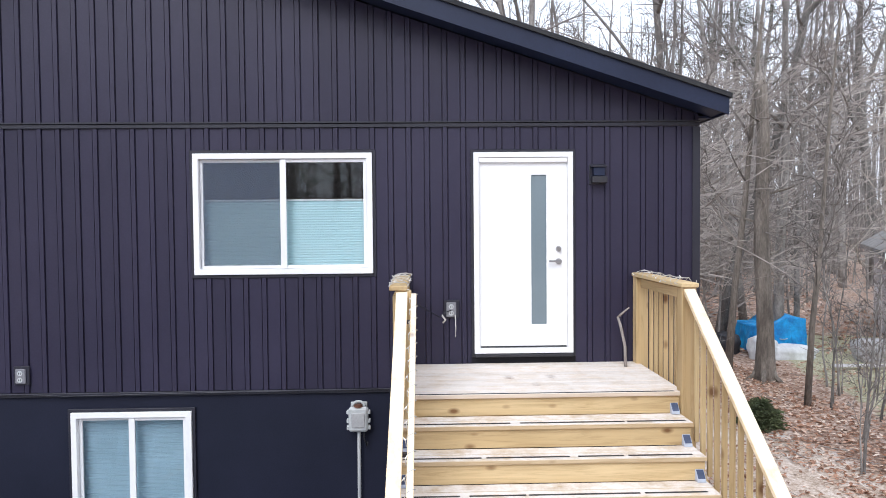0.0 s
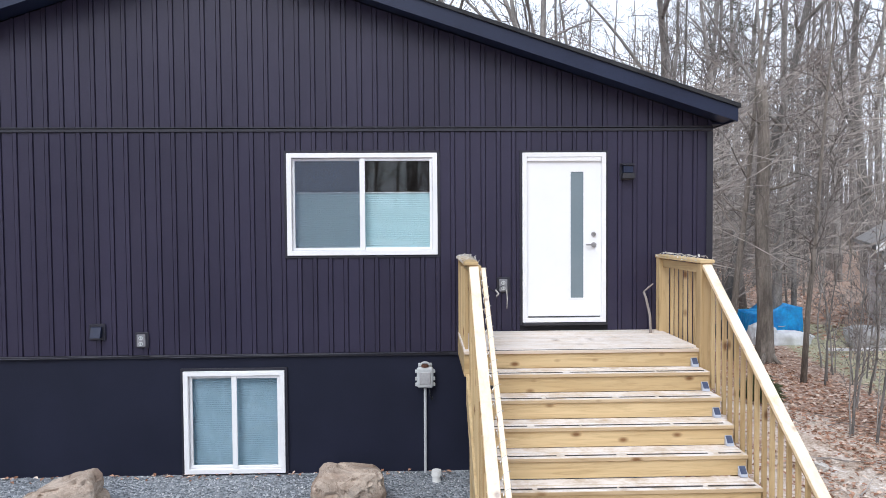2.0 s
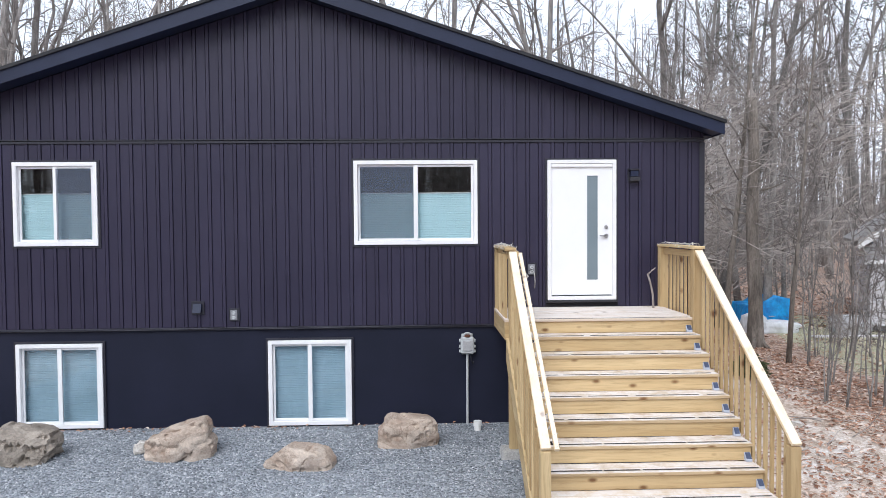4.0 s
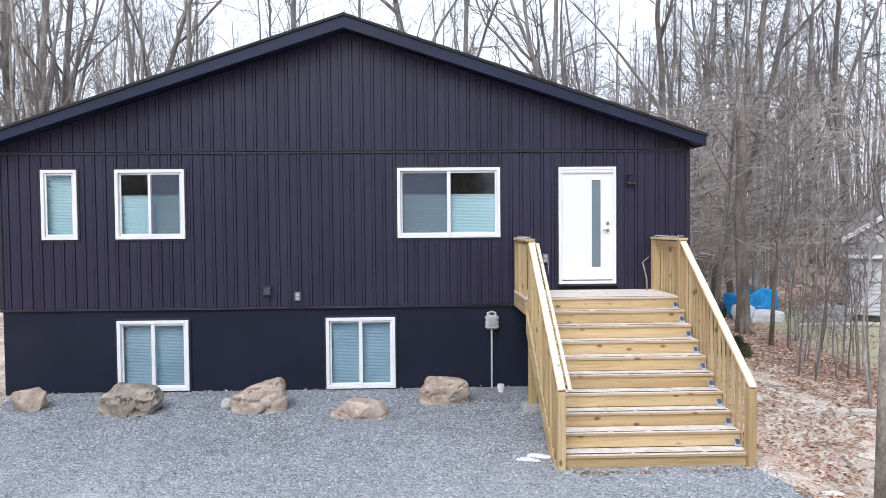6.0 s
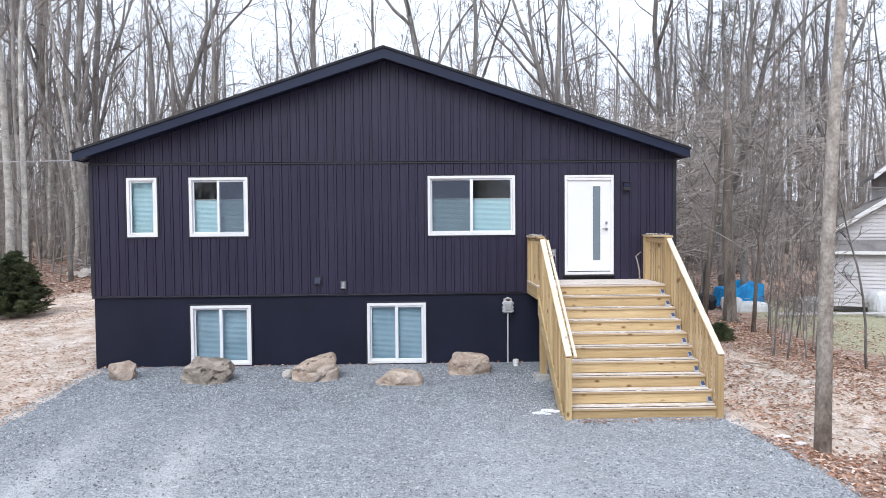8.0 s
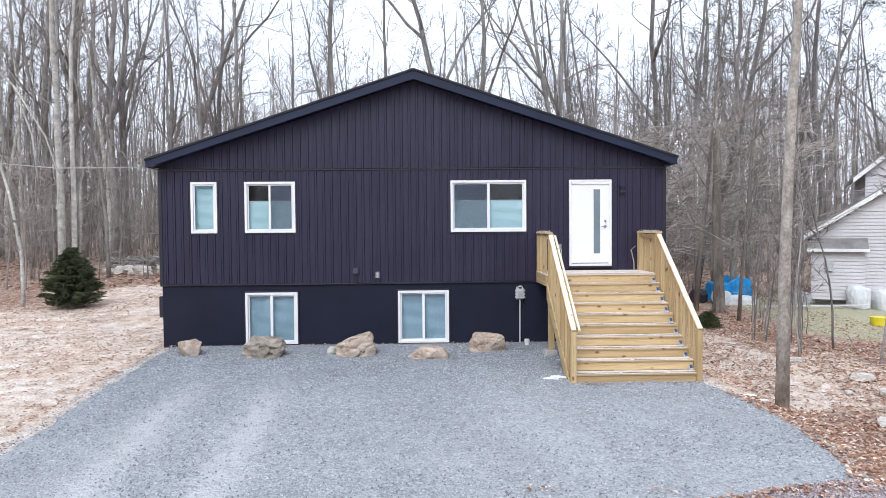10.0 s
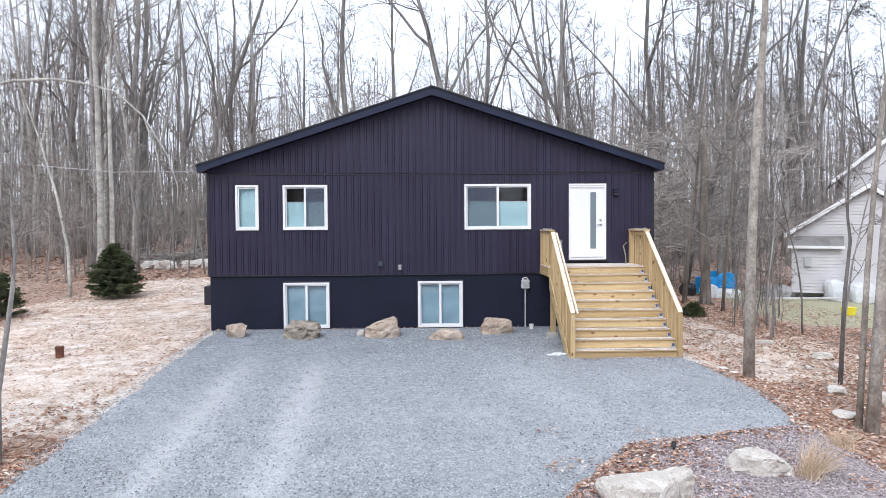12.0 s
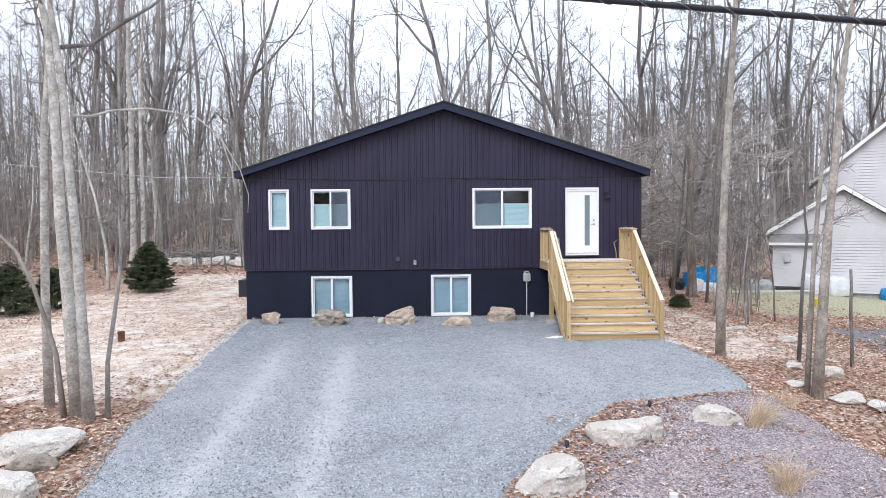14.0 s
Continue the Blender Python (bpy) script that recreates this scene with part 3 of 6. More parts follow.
hpart("inner_ceiling", box((X0 + 0.18, 0.17, EAVE - 0.08), (X1 - 0.18, DEPTH - 0.165, EAVE), 0), M_ROOM)

# board-and-batten panels, each cut round the openings
BOARD = ((0.0, 0.0), (0.004, -0.001), (0.007, -0.012), (0.128, -0.012), (0.131, -0.001), (0.136, -0.001), (0.139, -0.024), (0.181, -0.024), (0.184, -0.001), (0.187, 0.0))


def board_piece(x, lo, hi, top_left, top_right):
    """A siding panel from x on, cut to lo..hi across, with a sloping or level top."""
    cut = []
    for (a, p), (b, q) in zip(BOARD, BOARD[1:]):
        a0, b0 = max(a, lo - x), min(b, hi - x)
        if b0 - a0 < 1e-5:
            continue
        for s in (a0, b0):
            d = p + (q - p) * (s - a) / (b - a)
            if not cut or abs(cut[-1][0] - s) > 1e-6 or abs(cut[-1][1] - d) > 1e-6:
                cut.append((s, d))
    return cut


def siding(z0, top_of, holes, wall):
    count = int(math.ceil((X1 - X0) / PITCH))
    for i in range(count):
        x = X0 + i * PITCH
        ends = sorted({x, min(x + PITCH, X1), *(v for h in holes for v in h[:2] if x < v < min(x + PITCH, X1))})
        for lo, hi in zip(ends, ends[1:]):
            if hi - lo < 0.004:
                continue
            mid = (lo + hi) / 2
            spans, z = [], z0
            for a, b, c, d in sorted((h for h in holes if h[0] < mid < h[1]), key=lambda h: h[2]):
                if c > z + 0.01:
                    spans.append((z, c))
                z = d
            spans.append((z, None))
            for low, high in spans:
                cut = board_piece(x, lo, hi, 0, 0)
                bm = bmesh.new()
                under = [bm.verts.new((x + s, d, low)) for s, d in cut]
                over = [bm.verts.new((x + s, d, high if high is not None else top_of(x + s))) for s, d in cut]
                for k in range(len(cut) - 1):
                    bm.faces.new((under[k], under[k + 1], over[k + 1], over[k]))
                hpart("siding_board", bm, M_SIDING, wall)


def under_rafter(x):
    return PEAK - 0.03 - (PEAK - EAVE) * abs(x - MID) / (X1 - MID)


def grown(h, d):
    return (h[1] - d, h[2] + d, h[3] - d, h[4] + d)


# trims
hpart("belly_band", box((X0 - 0.012, -0.034, BAND - 0.035), (X1 + 0.012, -0.001, BAND + 0.005), 0.004), M_TRIM)
hpart("belly_band_flashing", box((X0 - 0.014, -0.046, BAND + 0.008), (X1 + 0.014, -0.001, BAND + 0.026), 0.003), M_TRIM)
hpart("starter_trim", box((X0 - 0.012, -0.032, SILL - 0.045), (X1 + 0.012, -0.003, SILL - 0.004), 0.006), M_TRIM)
for x in (X0 - 0.018, X1 - 0.062):
    hpart("corner_trim", box((x, -0.03, SILL), (x + 0.08, -0.0255, BAND - 0.04), 0.002), M_TRIM)


def roof():
    run = X1 - MID + 0.17
    slope = (PEAK - EAVE) / (X1 - MID)
    y0, y1, th = -0.36, DEPTH + 0.36, 0.135
    for side in (-1, 1):
        e = MID + side * run
        ze, zp = PEAK + 0.02 - slope * run, PEAK + 0.02
        bm = extrude_profile(((MID, zp), (e, ze), (e, ze + th), (MID, zp + th)), y0 + 0.03, y1)
        hpart("roof_deck", bm, M_SHINGLE)
        # rake board and its cover strip
        bm = extrude_profile(((MID, zp - 0.085), (e, ze - 0.05), (e, ze + th - 0.02), (MID, zp + th - 0.02)), y0, y0 + 0.028)
        hpart("rake_board", bm, M_FASCIA)
        bm = extrude_profile(((MID, zp + th - 0.017), (e + side * 0.02, ze + th - 0.024), (e + side * 0.02, ze + th + 0.022), (MID, zp + th + 0.028)), y0 - 0.025, y0 + 0.2)
        hpart("drip_edge", bm, M_SHINGLE)
        bm = extrude_profile(((MID, zp - 0.03), (e, ze - 0.03), (e, ze - 0.003), (MID, zp - 0.003)), y0 + 0.031, -0.001)
        hpart("rake_soffit", bm, M_FASCIA)
        lo, hi = sorted((e, e - side * 0.03))
        hpart("eave_fascia", box((lo, y0 + 0.031, ze - 0.04), (hi, y1, ze - 0.004), 0.003), M_FASCIA)
        lo, hi = sorted((e - side * 0.033, MID + side * (X1 - MID)))
        hpart("eave_soffit", box((lo, 0.002, ze - 0.03), (hi, y1, ze - 0.006), 0), M_FASCIA)
        # shingle tabs, joined, thicker at their lower edge
        r = random.Random(31 + side)
        vs, fs = [], []
        long = math.hypot(run, slope * run)
        ux, uz = side * run / long, -slope * run / long
        nx, nz = side * slope / math.hypot(1, slope), 1 / math.hypot(1, slope)
        for row in range(int(long / 0.145)):
            a, b = row * 0.145, row * 0.145 + 0.15
            y = y0 + (0.0 if row % 2 else -0.15)
            while y < y1:
                lo, hi = max(y, y0), min(y + 0.30, y1)
                if hi - lo > 0.02:
                    n = len(vs)
                    for d, lift in ((a, 0.137), (b, 0.148 + r.uniform(0, 0.003))):
                        for yy in (lo, hi - 0.006):
                            vs.append((MID + ux * d + nx * (lift - 0.008), yy, zp + uz * d + nz * lift))
                    fs.append((n, n + 1, n + 3, n + 2))
                y += 0.305
        vs = [tuple(house_inv @ Vector(v)) for v in vs]
        tagged(link_mesh("shingles", vs, fs, M_TAB, house), kind="stuff")
    hpart("ridge_cap", extrude_profile(((MID - 0.16, PEAK + 0.12), (MID, PEAK + 0.175), (MID + 0.16, PEAK + 0.12), (MID, PEAK + 0.155)), y0 - 0.02, y1), M_SHINGLE)


roof()


def frame_ring(x0, x1, z0, z1, w, y0, y1):
    """A mitred rectangular frame of width w."""
    bm = bmesh.new()
    rings = []
    for y in (y0, y1):
        for d in (0, w):
            rings.append([bm.verts.new((x, y, z)) for x, z in ((x0 + d, z0 + d), (x1 - d, z0 + d), (x1 - d, z1 - d), (x0 + d, z1 - d))])
    a, b, c, d = rings
    for i in range(4):
        j = (i + 1) % 4
        bm.faces.new((a[i], a[j], b[j], b[i]))
        bm.faces.new((c[j], c[i], d[i], d[j]))
        bm.faces.new((a[j], a[i], c[i], c[j]))
        bm.faces.new((b[i], b[j], d[j], d[i]))
    bmesh.ops.recalc_face_normals(bm, faces=bm.faces)
    bmesh.ops.bevel(bm, geom=[e for e in bm.edges if e.calc_face_angle(0) > 1], offset=0.004, segments=1, affect="EDGES")
    return bm


def shade(x0, x1, z0, z1, y):
    """A pleated shade, one fold for each 2 cm."""
    verts, faces = [], []
    rows = max(2, int((z1 - z0) / 0.013))
    for k in range(rows + 1):
        z = z0 + (z1 - z0) * k / rows
        d = 0.0045 if k % 2 else 0.0
        verts += [(x0, y - d, z), (x1, y - d, z)]
    for k in range(rows):
        faces.append((2 * k, 2 * k + 1, 2 * k + 3, 2 * k + 2))
    return verts, faces


def window(x0, x1, z0, z1, panes, screened, shade_top, label, shade_material, dark_ring=True):
    """A white slider: casing, sashes, panes, screen and shade, as one part of the house with its pieces."""
    w = hpart("window", frame_ring(x0, x1, z0, z1, 0.058, -0.05, 0.05), M_WHITE, label=label)
    inv = house_inv

    def sub(name, bm, m, text=""):
        bm.transform(inv)
        return part(name, bm, m, w, text)

    if dark_ring:
        sub("channel", frame_ring(x0 - 0.034, x1 + 0.034, z0 - 0.034, z1 + 0.034, 0.032, -0.03, -0.001), M_TRIM, "dark channel round the casing")
    a, b, c, d = x0 + 0.06, x1 - 0.06, z0 + 0.06, z1 - 0.06
    cuts = [a, b] if panes == 1 else [a, (a + b) / 2, b]
    for k in range(panes):
        p, q = cuts[k], cuts[k + 1]
        y = -0.012 if (k == 1 or panes == 1) else 0.012
        if panes == 2:
            p, q = (p, q + 0.018) if k == 0 else (p - 0.018, q)
        sub("sash", frame_ring(p, q, c, d, 0.034, y - 0.012, y + 0.012), M_WHITE)
        pane = sub("pane", box((p + 0.034, y - 0.002, c + 0.034), (q - 0.034, y + 0.002, d - 0.034), 0), M_GLASS)
        pane.visible_shadow = False
        if k == screened:
            s = sub("insect_screen", box((p + 0.034, y - 0.03, c + 0.034), (q - 0.03, y - 0.0295, d - 0.034), 0), M_SCREEN, "grey insect screen")
            s.visible_shadow = False
    if panes == 2:
        m = (a + b) / 2
        sub("meeting_rail", box((m - 0.032, -0.036, c), (m + 0.032, -0.0255, d), 0.004), M_WHITE)
    top = z0 + 0.06 + (z1 - z0 - 0.12) * shade_top
    vs, fs = shade(a - 0.02, b + 0.02, z0 + 0.03, top, 0.085)
    vs = [(x + MID * -1, y, z) for x, y, z in vs]
    link_mesh("shade", vs, fs, shade_material, w)
    sub("shade_rail", box((a - 0.02, 0.07, top + 0.001), (b + 0.02, 0.1, top + 0.018), 0.003), M_WHITE)
    return w


O = OPENINGS
window(*O[0][1:], 2, 0, 0.62, "white sliding window with a half-lowered pale shade", M_BLIND)
window(*O[1][1:], 2, 1, 0.63, "white sliding window with a half-lowered pale shade", M_BLIND)
window(*O[2][1:], 1, -1, 0.985, "narrow white window with its shade drawn", M_BLIND)
window(*O[3][1:], 2, -1, 0.985, "white basement slider with its blue-grey shade drawn", M_BLIND_DIM)
window(*O[4][1:], 2, -1, 0.985, "white basement slider with its blue-grey shade drawn", M_BLIND_DIM)


def front_door():
    _, x0, x1, z0, z1 = O[5]
    d = hpart("front_door", frame_ring(x0, x1, z0, z1, 0.055, -0.055, 0.08), M_WHITE, label="white flush front door with one narrow frosted light")
    def sub(name, bm, m, text="", parent=None):
        bm.transform(house_inv)
        return part(name, bm, m, parent or d, text)
    a, b, c, e = x0 + 0.057, x1 - 0.057, z0 + 0.057, z1 - 0.057
    gx0, gx1, gz0, gz1 = 0.596, 0.757, 2.165, 3.717
    xs, zs = (a, gx0, gx1, b), (c, gz0, gz1, e)
    bm = bmesh.new()
    for lo, hi in (((a, -0.02, c), (gx0, 0.025, e)), ((gx1, -0.02, c), (b, 0.025, e)), ((gx0, -0.02, c), (gx1, 0.025, gz0)), ((gx0, -0.02, gz1), (gx1, 0.025, e))):
        box_into(bm, lo, hi)
    bmesh.ops.remove_doubles(bm, verts=bm.verts, dist=0.0005)
    bmesh.ops.dissolve_limit(bm, angle_limit=0.02, verts=bm.verts, edges=bm.edges)
    sub("door_leaf", bm, M_DOOR)
    sub("light_frame", frame_ring(gx0 - 0.022, gx1 + 0.022, gz0 - 0.022, gz1 + 0.022, 0.024, -0.0235, -0.018), M_DOOR)
    sub("light_pane", box((gx0, -0.012, gz0), (gx1, -0.004, gz1), 0), M_FROST_GLASS, "grey frosted glass strip")
    sub("head_stop", box((a, -0.05, e - 0.05), (b, -0.022, e - 0.002), 0.005), M_WHITE)
    sub("sweep", box((a + 0.01, -0.03, c + 0.004), (b - 0.01, -0.0215, c + 0.017), 0.002), M_DARKPLASTIC, "dark sweep at the foot")
    sub("threshold", box((x0 + 0.002, -0.07, z0 - 0.036), (x1 - 0.002, 0.02, z0 - 0.004), 0.006), M_DARKPLASTIC)
    rose = sub("handle_rose", cyl((0.881, -0.022, 2.819), (0.881, -0.036, 2.819), 0.032, sides=20), M_STEEL)
    bm = cyl((0.881, -0.036, 2.819), (0.881, -0.07, 2.819), 0.011)
    bm2 = beam((0.89, -0.066, 2.819), (0.775, -0.066, 2.823), 0.016, 0.02, bevel=0.005)
    me = bpy.data.meshes.new("tmp")
    bm2.to_mesh(me)
    bm2.free()
    bm.from_mesh(me)
    bpy.data.meshes.remove(me)
    sub("lever", bm, M_STEEL, "brushed lever handle")
    sub("deadbolt", cyl((0.881, -0.022, 2.95), (0.881, -0.046, 2.95), 0.03, 0.024, sides=20), M_STEEL)
    sub("door_channel", frame_ring(x0 - 0.03, x1 + 0.03, z0 - 0.04, z1 + 0.03, 0.028, -0.03, -0.001), M_TRIM)


front_door()


# ---- things on the front wall ----
def wall_lamp():
    """A mounting block with a cut-off head: open below its lid, a plate at its foot."""
    t = thing("wall_lamp", "dark boxy wall lamp beside the front door", "wall lamp", (1.285, -0.024, 3.71))
    part("mounting_block", box((-0.085, -0.014, -0.10), (0.085, 0.0, 0.11), 0.004), M_TRIM, t)
    part("lid", box((-0.075, -0.10, 0.075), (0.08, -0.015, 0.098), 0.004), M_TRIM, t)
    part("housing", box((-0.055, -0.085, -0.015), (0.06, -0.015, 0.074), 0.005), M_FASCIA, t)
    part("foot_plate", box((-0.07, -0.095, -0.085), (0.085, -0.015, -0.018), 0.006), M_DARKPLASTIC, t)


def outlet(x, z, label):
    t = thing("outdoor_outlet", label, "outlet", (x, -0.024, z), group="outlets on the wall")
    part("mounting_plate", box((-0.075, -0.016, -0.09), (0.085, 0.0, 0.10), 0.005), M_TRIM, t)
    part("cover", box((-0.052, -0.034, -0.075), (0.052, -0.017, 0.078), 0.008), M_COVER, t)
    for dz in (-0.034, 0.034):
        part("socket", cyl((0, -0.034, dz), (0, -0.042, dz), 0.026, sides=16), M_GREYBOX, t)
        for dx in (-0.009, 0.009):
            part("slot", box((dx - 0.003, -0.044, dz - 0.010), (dx + 0.003, -0.0425, dz + 0.010), 0), M_DARKPLASTIC, t)


def hood_vent(x, z):
    t = thing("dryer_vent", "dark louvred vent hood on the siding", "vent", (x, -0.024, z))
    part("flange", box((-0.095, -0.014, -0.10), (0.095, 0, 0.10), 0.004), M_TRIM, t)
    bm = bmesh.new()
    pts = ((-0.015, 0.075), (-0.05, 0.07), (-0.10, -0.075), (-0.015, -0.075))
    a = [bm.verts.new((-0.07, y, z2)) for y, z2 in pts]
    b = [bm.verts.new((0.07, y, z2)) for y, z2 in pts]
    bm.faces.new(a)
    bm.faces.new(b[::-1])
    for i in range(4):
        bm.faces.new((a[i - 1], a[i], b[i], b[i - 1]))
    bmesh.ops.recalc_face_normals(bm, faces=bm.faces)
    bm.transform(Matrix.Scale(0.85, 4))
    part("hood", bm, M_FASCIA, t)


wall_lamp()
outlet(-0.24, 2.33, "grey covered outlet beside the front door")
outlet(-4.635, 1.70, "grey covered outlet low on the siding")
hood_vent(-5.16, 1.81)

box_at = thing("meter_box", "pale grey plastic meter box on a conduit against the basement wall", "meter box", (-1.205, 0, 0))
part("backplate", box((-0.085, -0.03, 1.07), (0.085, -0.001, 1.38), 0.006), M_GREYBOX, box_at)
bm = box((-0.10, -0.125, 1.09), (0.10, -0.031, 1.345), 0.022)
part("case", bm, M_GREYBOX, box_at)
part("front_panel", box((-0.068, -0.137, 1.14), (0.068, -0.126, 1.29), 0.006), M_OUTLET, box_at)
for sx in (-1, 1):
    for z in (1.13, 1.20, 1.29):
        part("clip", box((sx * 0.098, -0.10, z - 0.02), (sx * 0.122, -0.05, z + 0.02), 0.006), M_GREYBOX, box_at)
tube("carry_loop", [(0.06 * math.cos(a), -0.075, 1.345 + 0.055 * math.sin(a)) for a in np.linspace(0, math.pi, 9)], 0.014, M_GREYBOX, box_at)
part("red_cap", cyl((0, -0.085, 1.345), (0, -0.085, 1.372), 0.045, 0.038), M_RUST, box_at, "dark red cap")
part("conduit", cyl((0.0, -0.05, 1.09), (-0.005, -0.05, -0.02), 0.018), M_GREYBOX, box_at)
tube("drop_wire", [(0.05, -0.06, 1.09), (0.055, -0.065, 1.0), (0.085, -0.06, 0.93), (0.09, -0.06, 0.97)], 0.009, M_CABLE, box_at)

cap = thing("pvc_cleanout", "short white capped pipe standing in the gravel", "pipe", (-1.08, -0.32, ground_z(-1.08, -0.32) + 0.02))
part("pipe", cyl((0, 0, -0.05), (0, 0, 0.08), 0.05, sides=18), M_PVC, cap)
part("cap", cyl((0, 0, 0.081), (0, 0, 0.145), 0.062, 0.058, sides=18), M_PVC, cap)

side_box = thing("window_well_cover", "dark box hood on the side wall", "hood", (X0 - 0.001, 1.65, 0.85))
bm = box((-0.55, -0.42, -0.28), (0.0, 0.42, 0.27), 0.02)
part("hood", bm, M_TRIM, side_box)

tube_ob = thing("wall_wire", "thin dark cable along the foot of the siding", "cable", (0, 0, 0))
tube("wire", [(-9.7, -0.05, SILL - 0.02), (-6, -0.05, SILL - 0.03), (-4.6, -0.05, SILL - 0.004), (-4.2, -0.05, SILL - 0.03), (-2.5, -0.05, SILL - 0.012), (-0.9, -0.05, SILL - 0.01)], 0.006, M_TRIM, tube_ob)


# ---- porch and stairs ----
SX0, SX1 = -0.74, 1.66
DECK_Z, RISE, RUN, NOSE = 1.765, 0.19, 0.267, -1.33
porch = thing("porch_stairs", "new treated-pine porch with ten frosted steps and baluster rails", "stairs", (0.45, -1.9, -0.13))
P_INV = Matrix.Translation((-0.45, 1.9, 0.13))


def pp(name, bm, m, label=""):
    bm.transform(P_INV)
    return part(name, bm, m, porch, label)


for k in range(9):
    y1 = -0.03 - k * 0.146
    pp("deck_board", box((SX0 - 0.06, max(y1 - 0.143, NOSE), DECK_Z - 0.036), (SX1 + 0.04, y1, DECK_Z), 0.004), M_DECK)
pp("rim_joist", box((SX0 - 0.06, NOSE + 0.03, DECK_Z - 0.27), (SX1 + 0.04, NOSE + 0.066, DECK_Z - 0.038), 0.003), M_WOOD_X)
for x in (SX0 - 0.06, SX1 + 0.004):
    pp("side_joist", box((x, NOSE + 0.068, DECK_Z - 0.27), (x + 0.036, -0.03, DECK_Z - 0.038), 0.003), M_WOOD_Y)
pp("grip_strip", box((SX0 + 0.05, NOSE + 0.012, DECK_Z + 0.0005), (SX1 - 0.05, NOSE + 0.028, DECK_Z + 0.004), 0), M_DARKPLASTIC, "dark grip strip")
rng = random.Random(5)
for k in range(10):
    z_top, y = DECK_Z - RISE * k, NOSE - RUN * k
    low = z_top - RISE if k < 9 else -0.22
    pp("riser", box((SX0 + 0.003, y + 0.022, low + (0.002 if k < 9 else 0)), (SX1 - 0.003, y + 0.05, z_top - 0.038), 0.003), M_WOOD_X)
    if k == 0:
        continue
    bow = rng.uniform(-0.003, 0.003)
    for j in range(2):
        a = y + j * 0.146
        hi = min(a + 0.142, y + RUN + 0.018)
        pp("tread_board", box((SX0 + 0.002 - 0.004 * j, a, z_top - 0.036 + bow), (SX1 + 0.006 * rng.random(), hi, z_top + bow), 0.004), M_TREAD)
    x = SX0 + 0.05
    while x < SX1 - 0.1:
        n = rng.uniform(0.35, 0.9)
        pp("grip_strip", box((x, y + 0.05, z_top + 0.0035), (min(x + n, SX1 - 0.04), y + 0.068, z_top + 0.0065), 0), M_DARKPLASTIC)
        x += n + rng.uniform(0.02, 0.1)


def stringer(x):
    """A sawn side board with the steps' saw-tooth hidden behind a straight skirt."""
    bm = bmesh.new()
    ys = NOSE + 0.05, NOSE - RUN * 9 + 0.05
    pts = ((ys[0], DECK_Z - 0.23), (ys[0], DECK_Z - 0.55), (ys[1] + 0.36, -0.2), (ys[1] - 0.02, -0.2), (ys[1] - 0.02, -0.16))
    a = [bm.verts.new((x, y, z)) for y, z in pts]
    b = [bm.verts.new((x + 0.036, y, z)) for y, z in pts]
    bm.faces.new(a)
    bm.faces.new(b[::-1])
    for i in range(len(pts)):
        bm.faces.new((a[i - 1], a[i], b[i], b[i - 1]))
    bmesh.ops.recalc_face_normals(bm, faces=bm.faces)
    pp("stringer", bm, M_WOOD_Y)


stringer(SX0 - 0.04)
stringer(SX1 + 0.006)

FOOT_Y = NOSE - RUN * 9 + 0.0
for side, xc in ((-1, SX0 + 0.01), (1, SX1 + 0.058)):
    xo = xc + side * (0.055 if side < 0 else 0.02)
    # deck guard: posts, rails, cap, balusters down past the joist
    for y, low in ((-0.09, DECK_Z - 0.28), (NOSE + 0.02, ground_z(xc, NOSE) + 0.125 if side < 0 else ground_z(xc, NOSE) - 0.15)):
        px = xc + 0.045 if side < 0 and y < -1 else xc
        pp("post", box((px - 0.062, y - 0.06, low), (px + 0.062, y + 0.06, 2.655), 0.006), M_WOOD_Z)
    pp("guard_rail", box((xc - 0.02, NOSE + 0.083, 2.55), (xc + 0.018, -0.152, 2.64), 0.004), M_WOOD_Y)
    pp("cap_board", box((xc - 0.075, NOSE - 0.06, 2.657), (xc + 0.075, -0.03, 2.695), 0.006), M_WOOD_Y, "frosted cap board wound with fairy lights")
    y = NOSE + 0.13
    while y < -0.16:
        xb = xc - 0.038 if side < 0 else xo + 0.042
        pp("baluster", box((xb - 0.017, y - 0.017, DECK_Z - 0.26), (xb + 0.017, y + 0.017, 2.60), 0.003), M_WOOD_Z)
        y += 0.138
    # stair rail and newel
    top, foot = Vector((xc + (0.03 if side < 0 else 0), NOSE - 0.03, 2.635)), Vector((xc + (0.008 if side < 0 else -0.06), FOOT_Y - 0.05, 0.885))
    pp("newel", box((foot.x - 0.05, FOOT_Y - 0.045, -0.22), (foot.x + 0.05, FOOT_Y + 0.06, 0.86), 0.005), M_WOOD_Z)
    pp("stair_rail", beam(top, foot, 0.096, 0.036), M_RAIL)
    pp("sub_rail", beam(top + Vector((side * 0.012, 0, -0.068)), foot + Vector((side * 0.012, 0.05, -0.03)), 0.036, 0.088), M_WOOD_Y)
    y = NOSE - 0.13
    while y > FOOT_Y + 0.10:
        f = (y - top.y) / (foot.y - top.y)
        zr = top.z + (foot.z - top.z) * f
        zs = DECK_Z - 0.2 + (-0.12 - DECK_Z + 0.2) * f
        xb = top.x + (foot.x - top.x) * f + (-0.036 if side < 0 else 0.03)
        pp("baluster", box((xb - 0.018, y - 0.016, zs - 0.12), (xb + 0.018, y + 0.016, zr - 0.06), 0.003), M_WOOD_Z)
        y -= 0.138
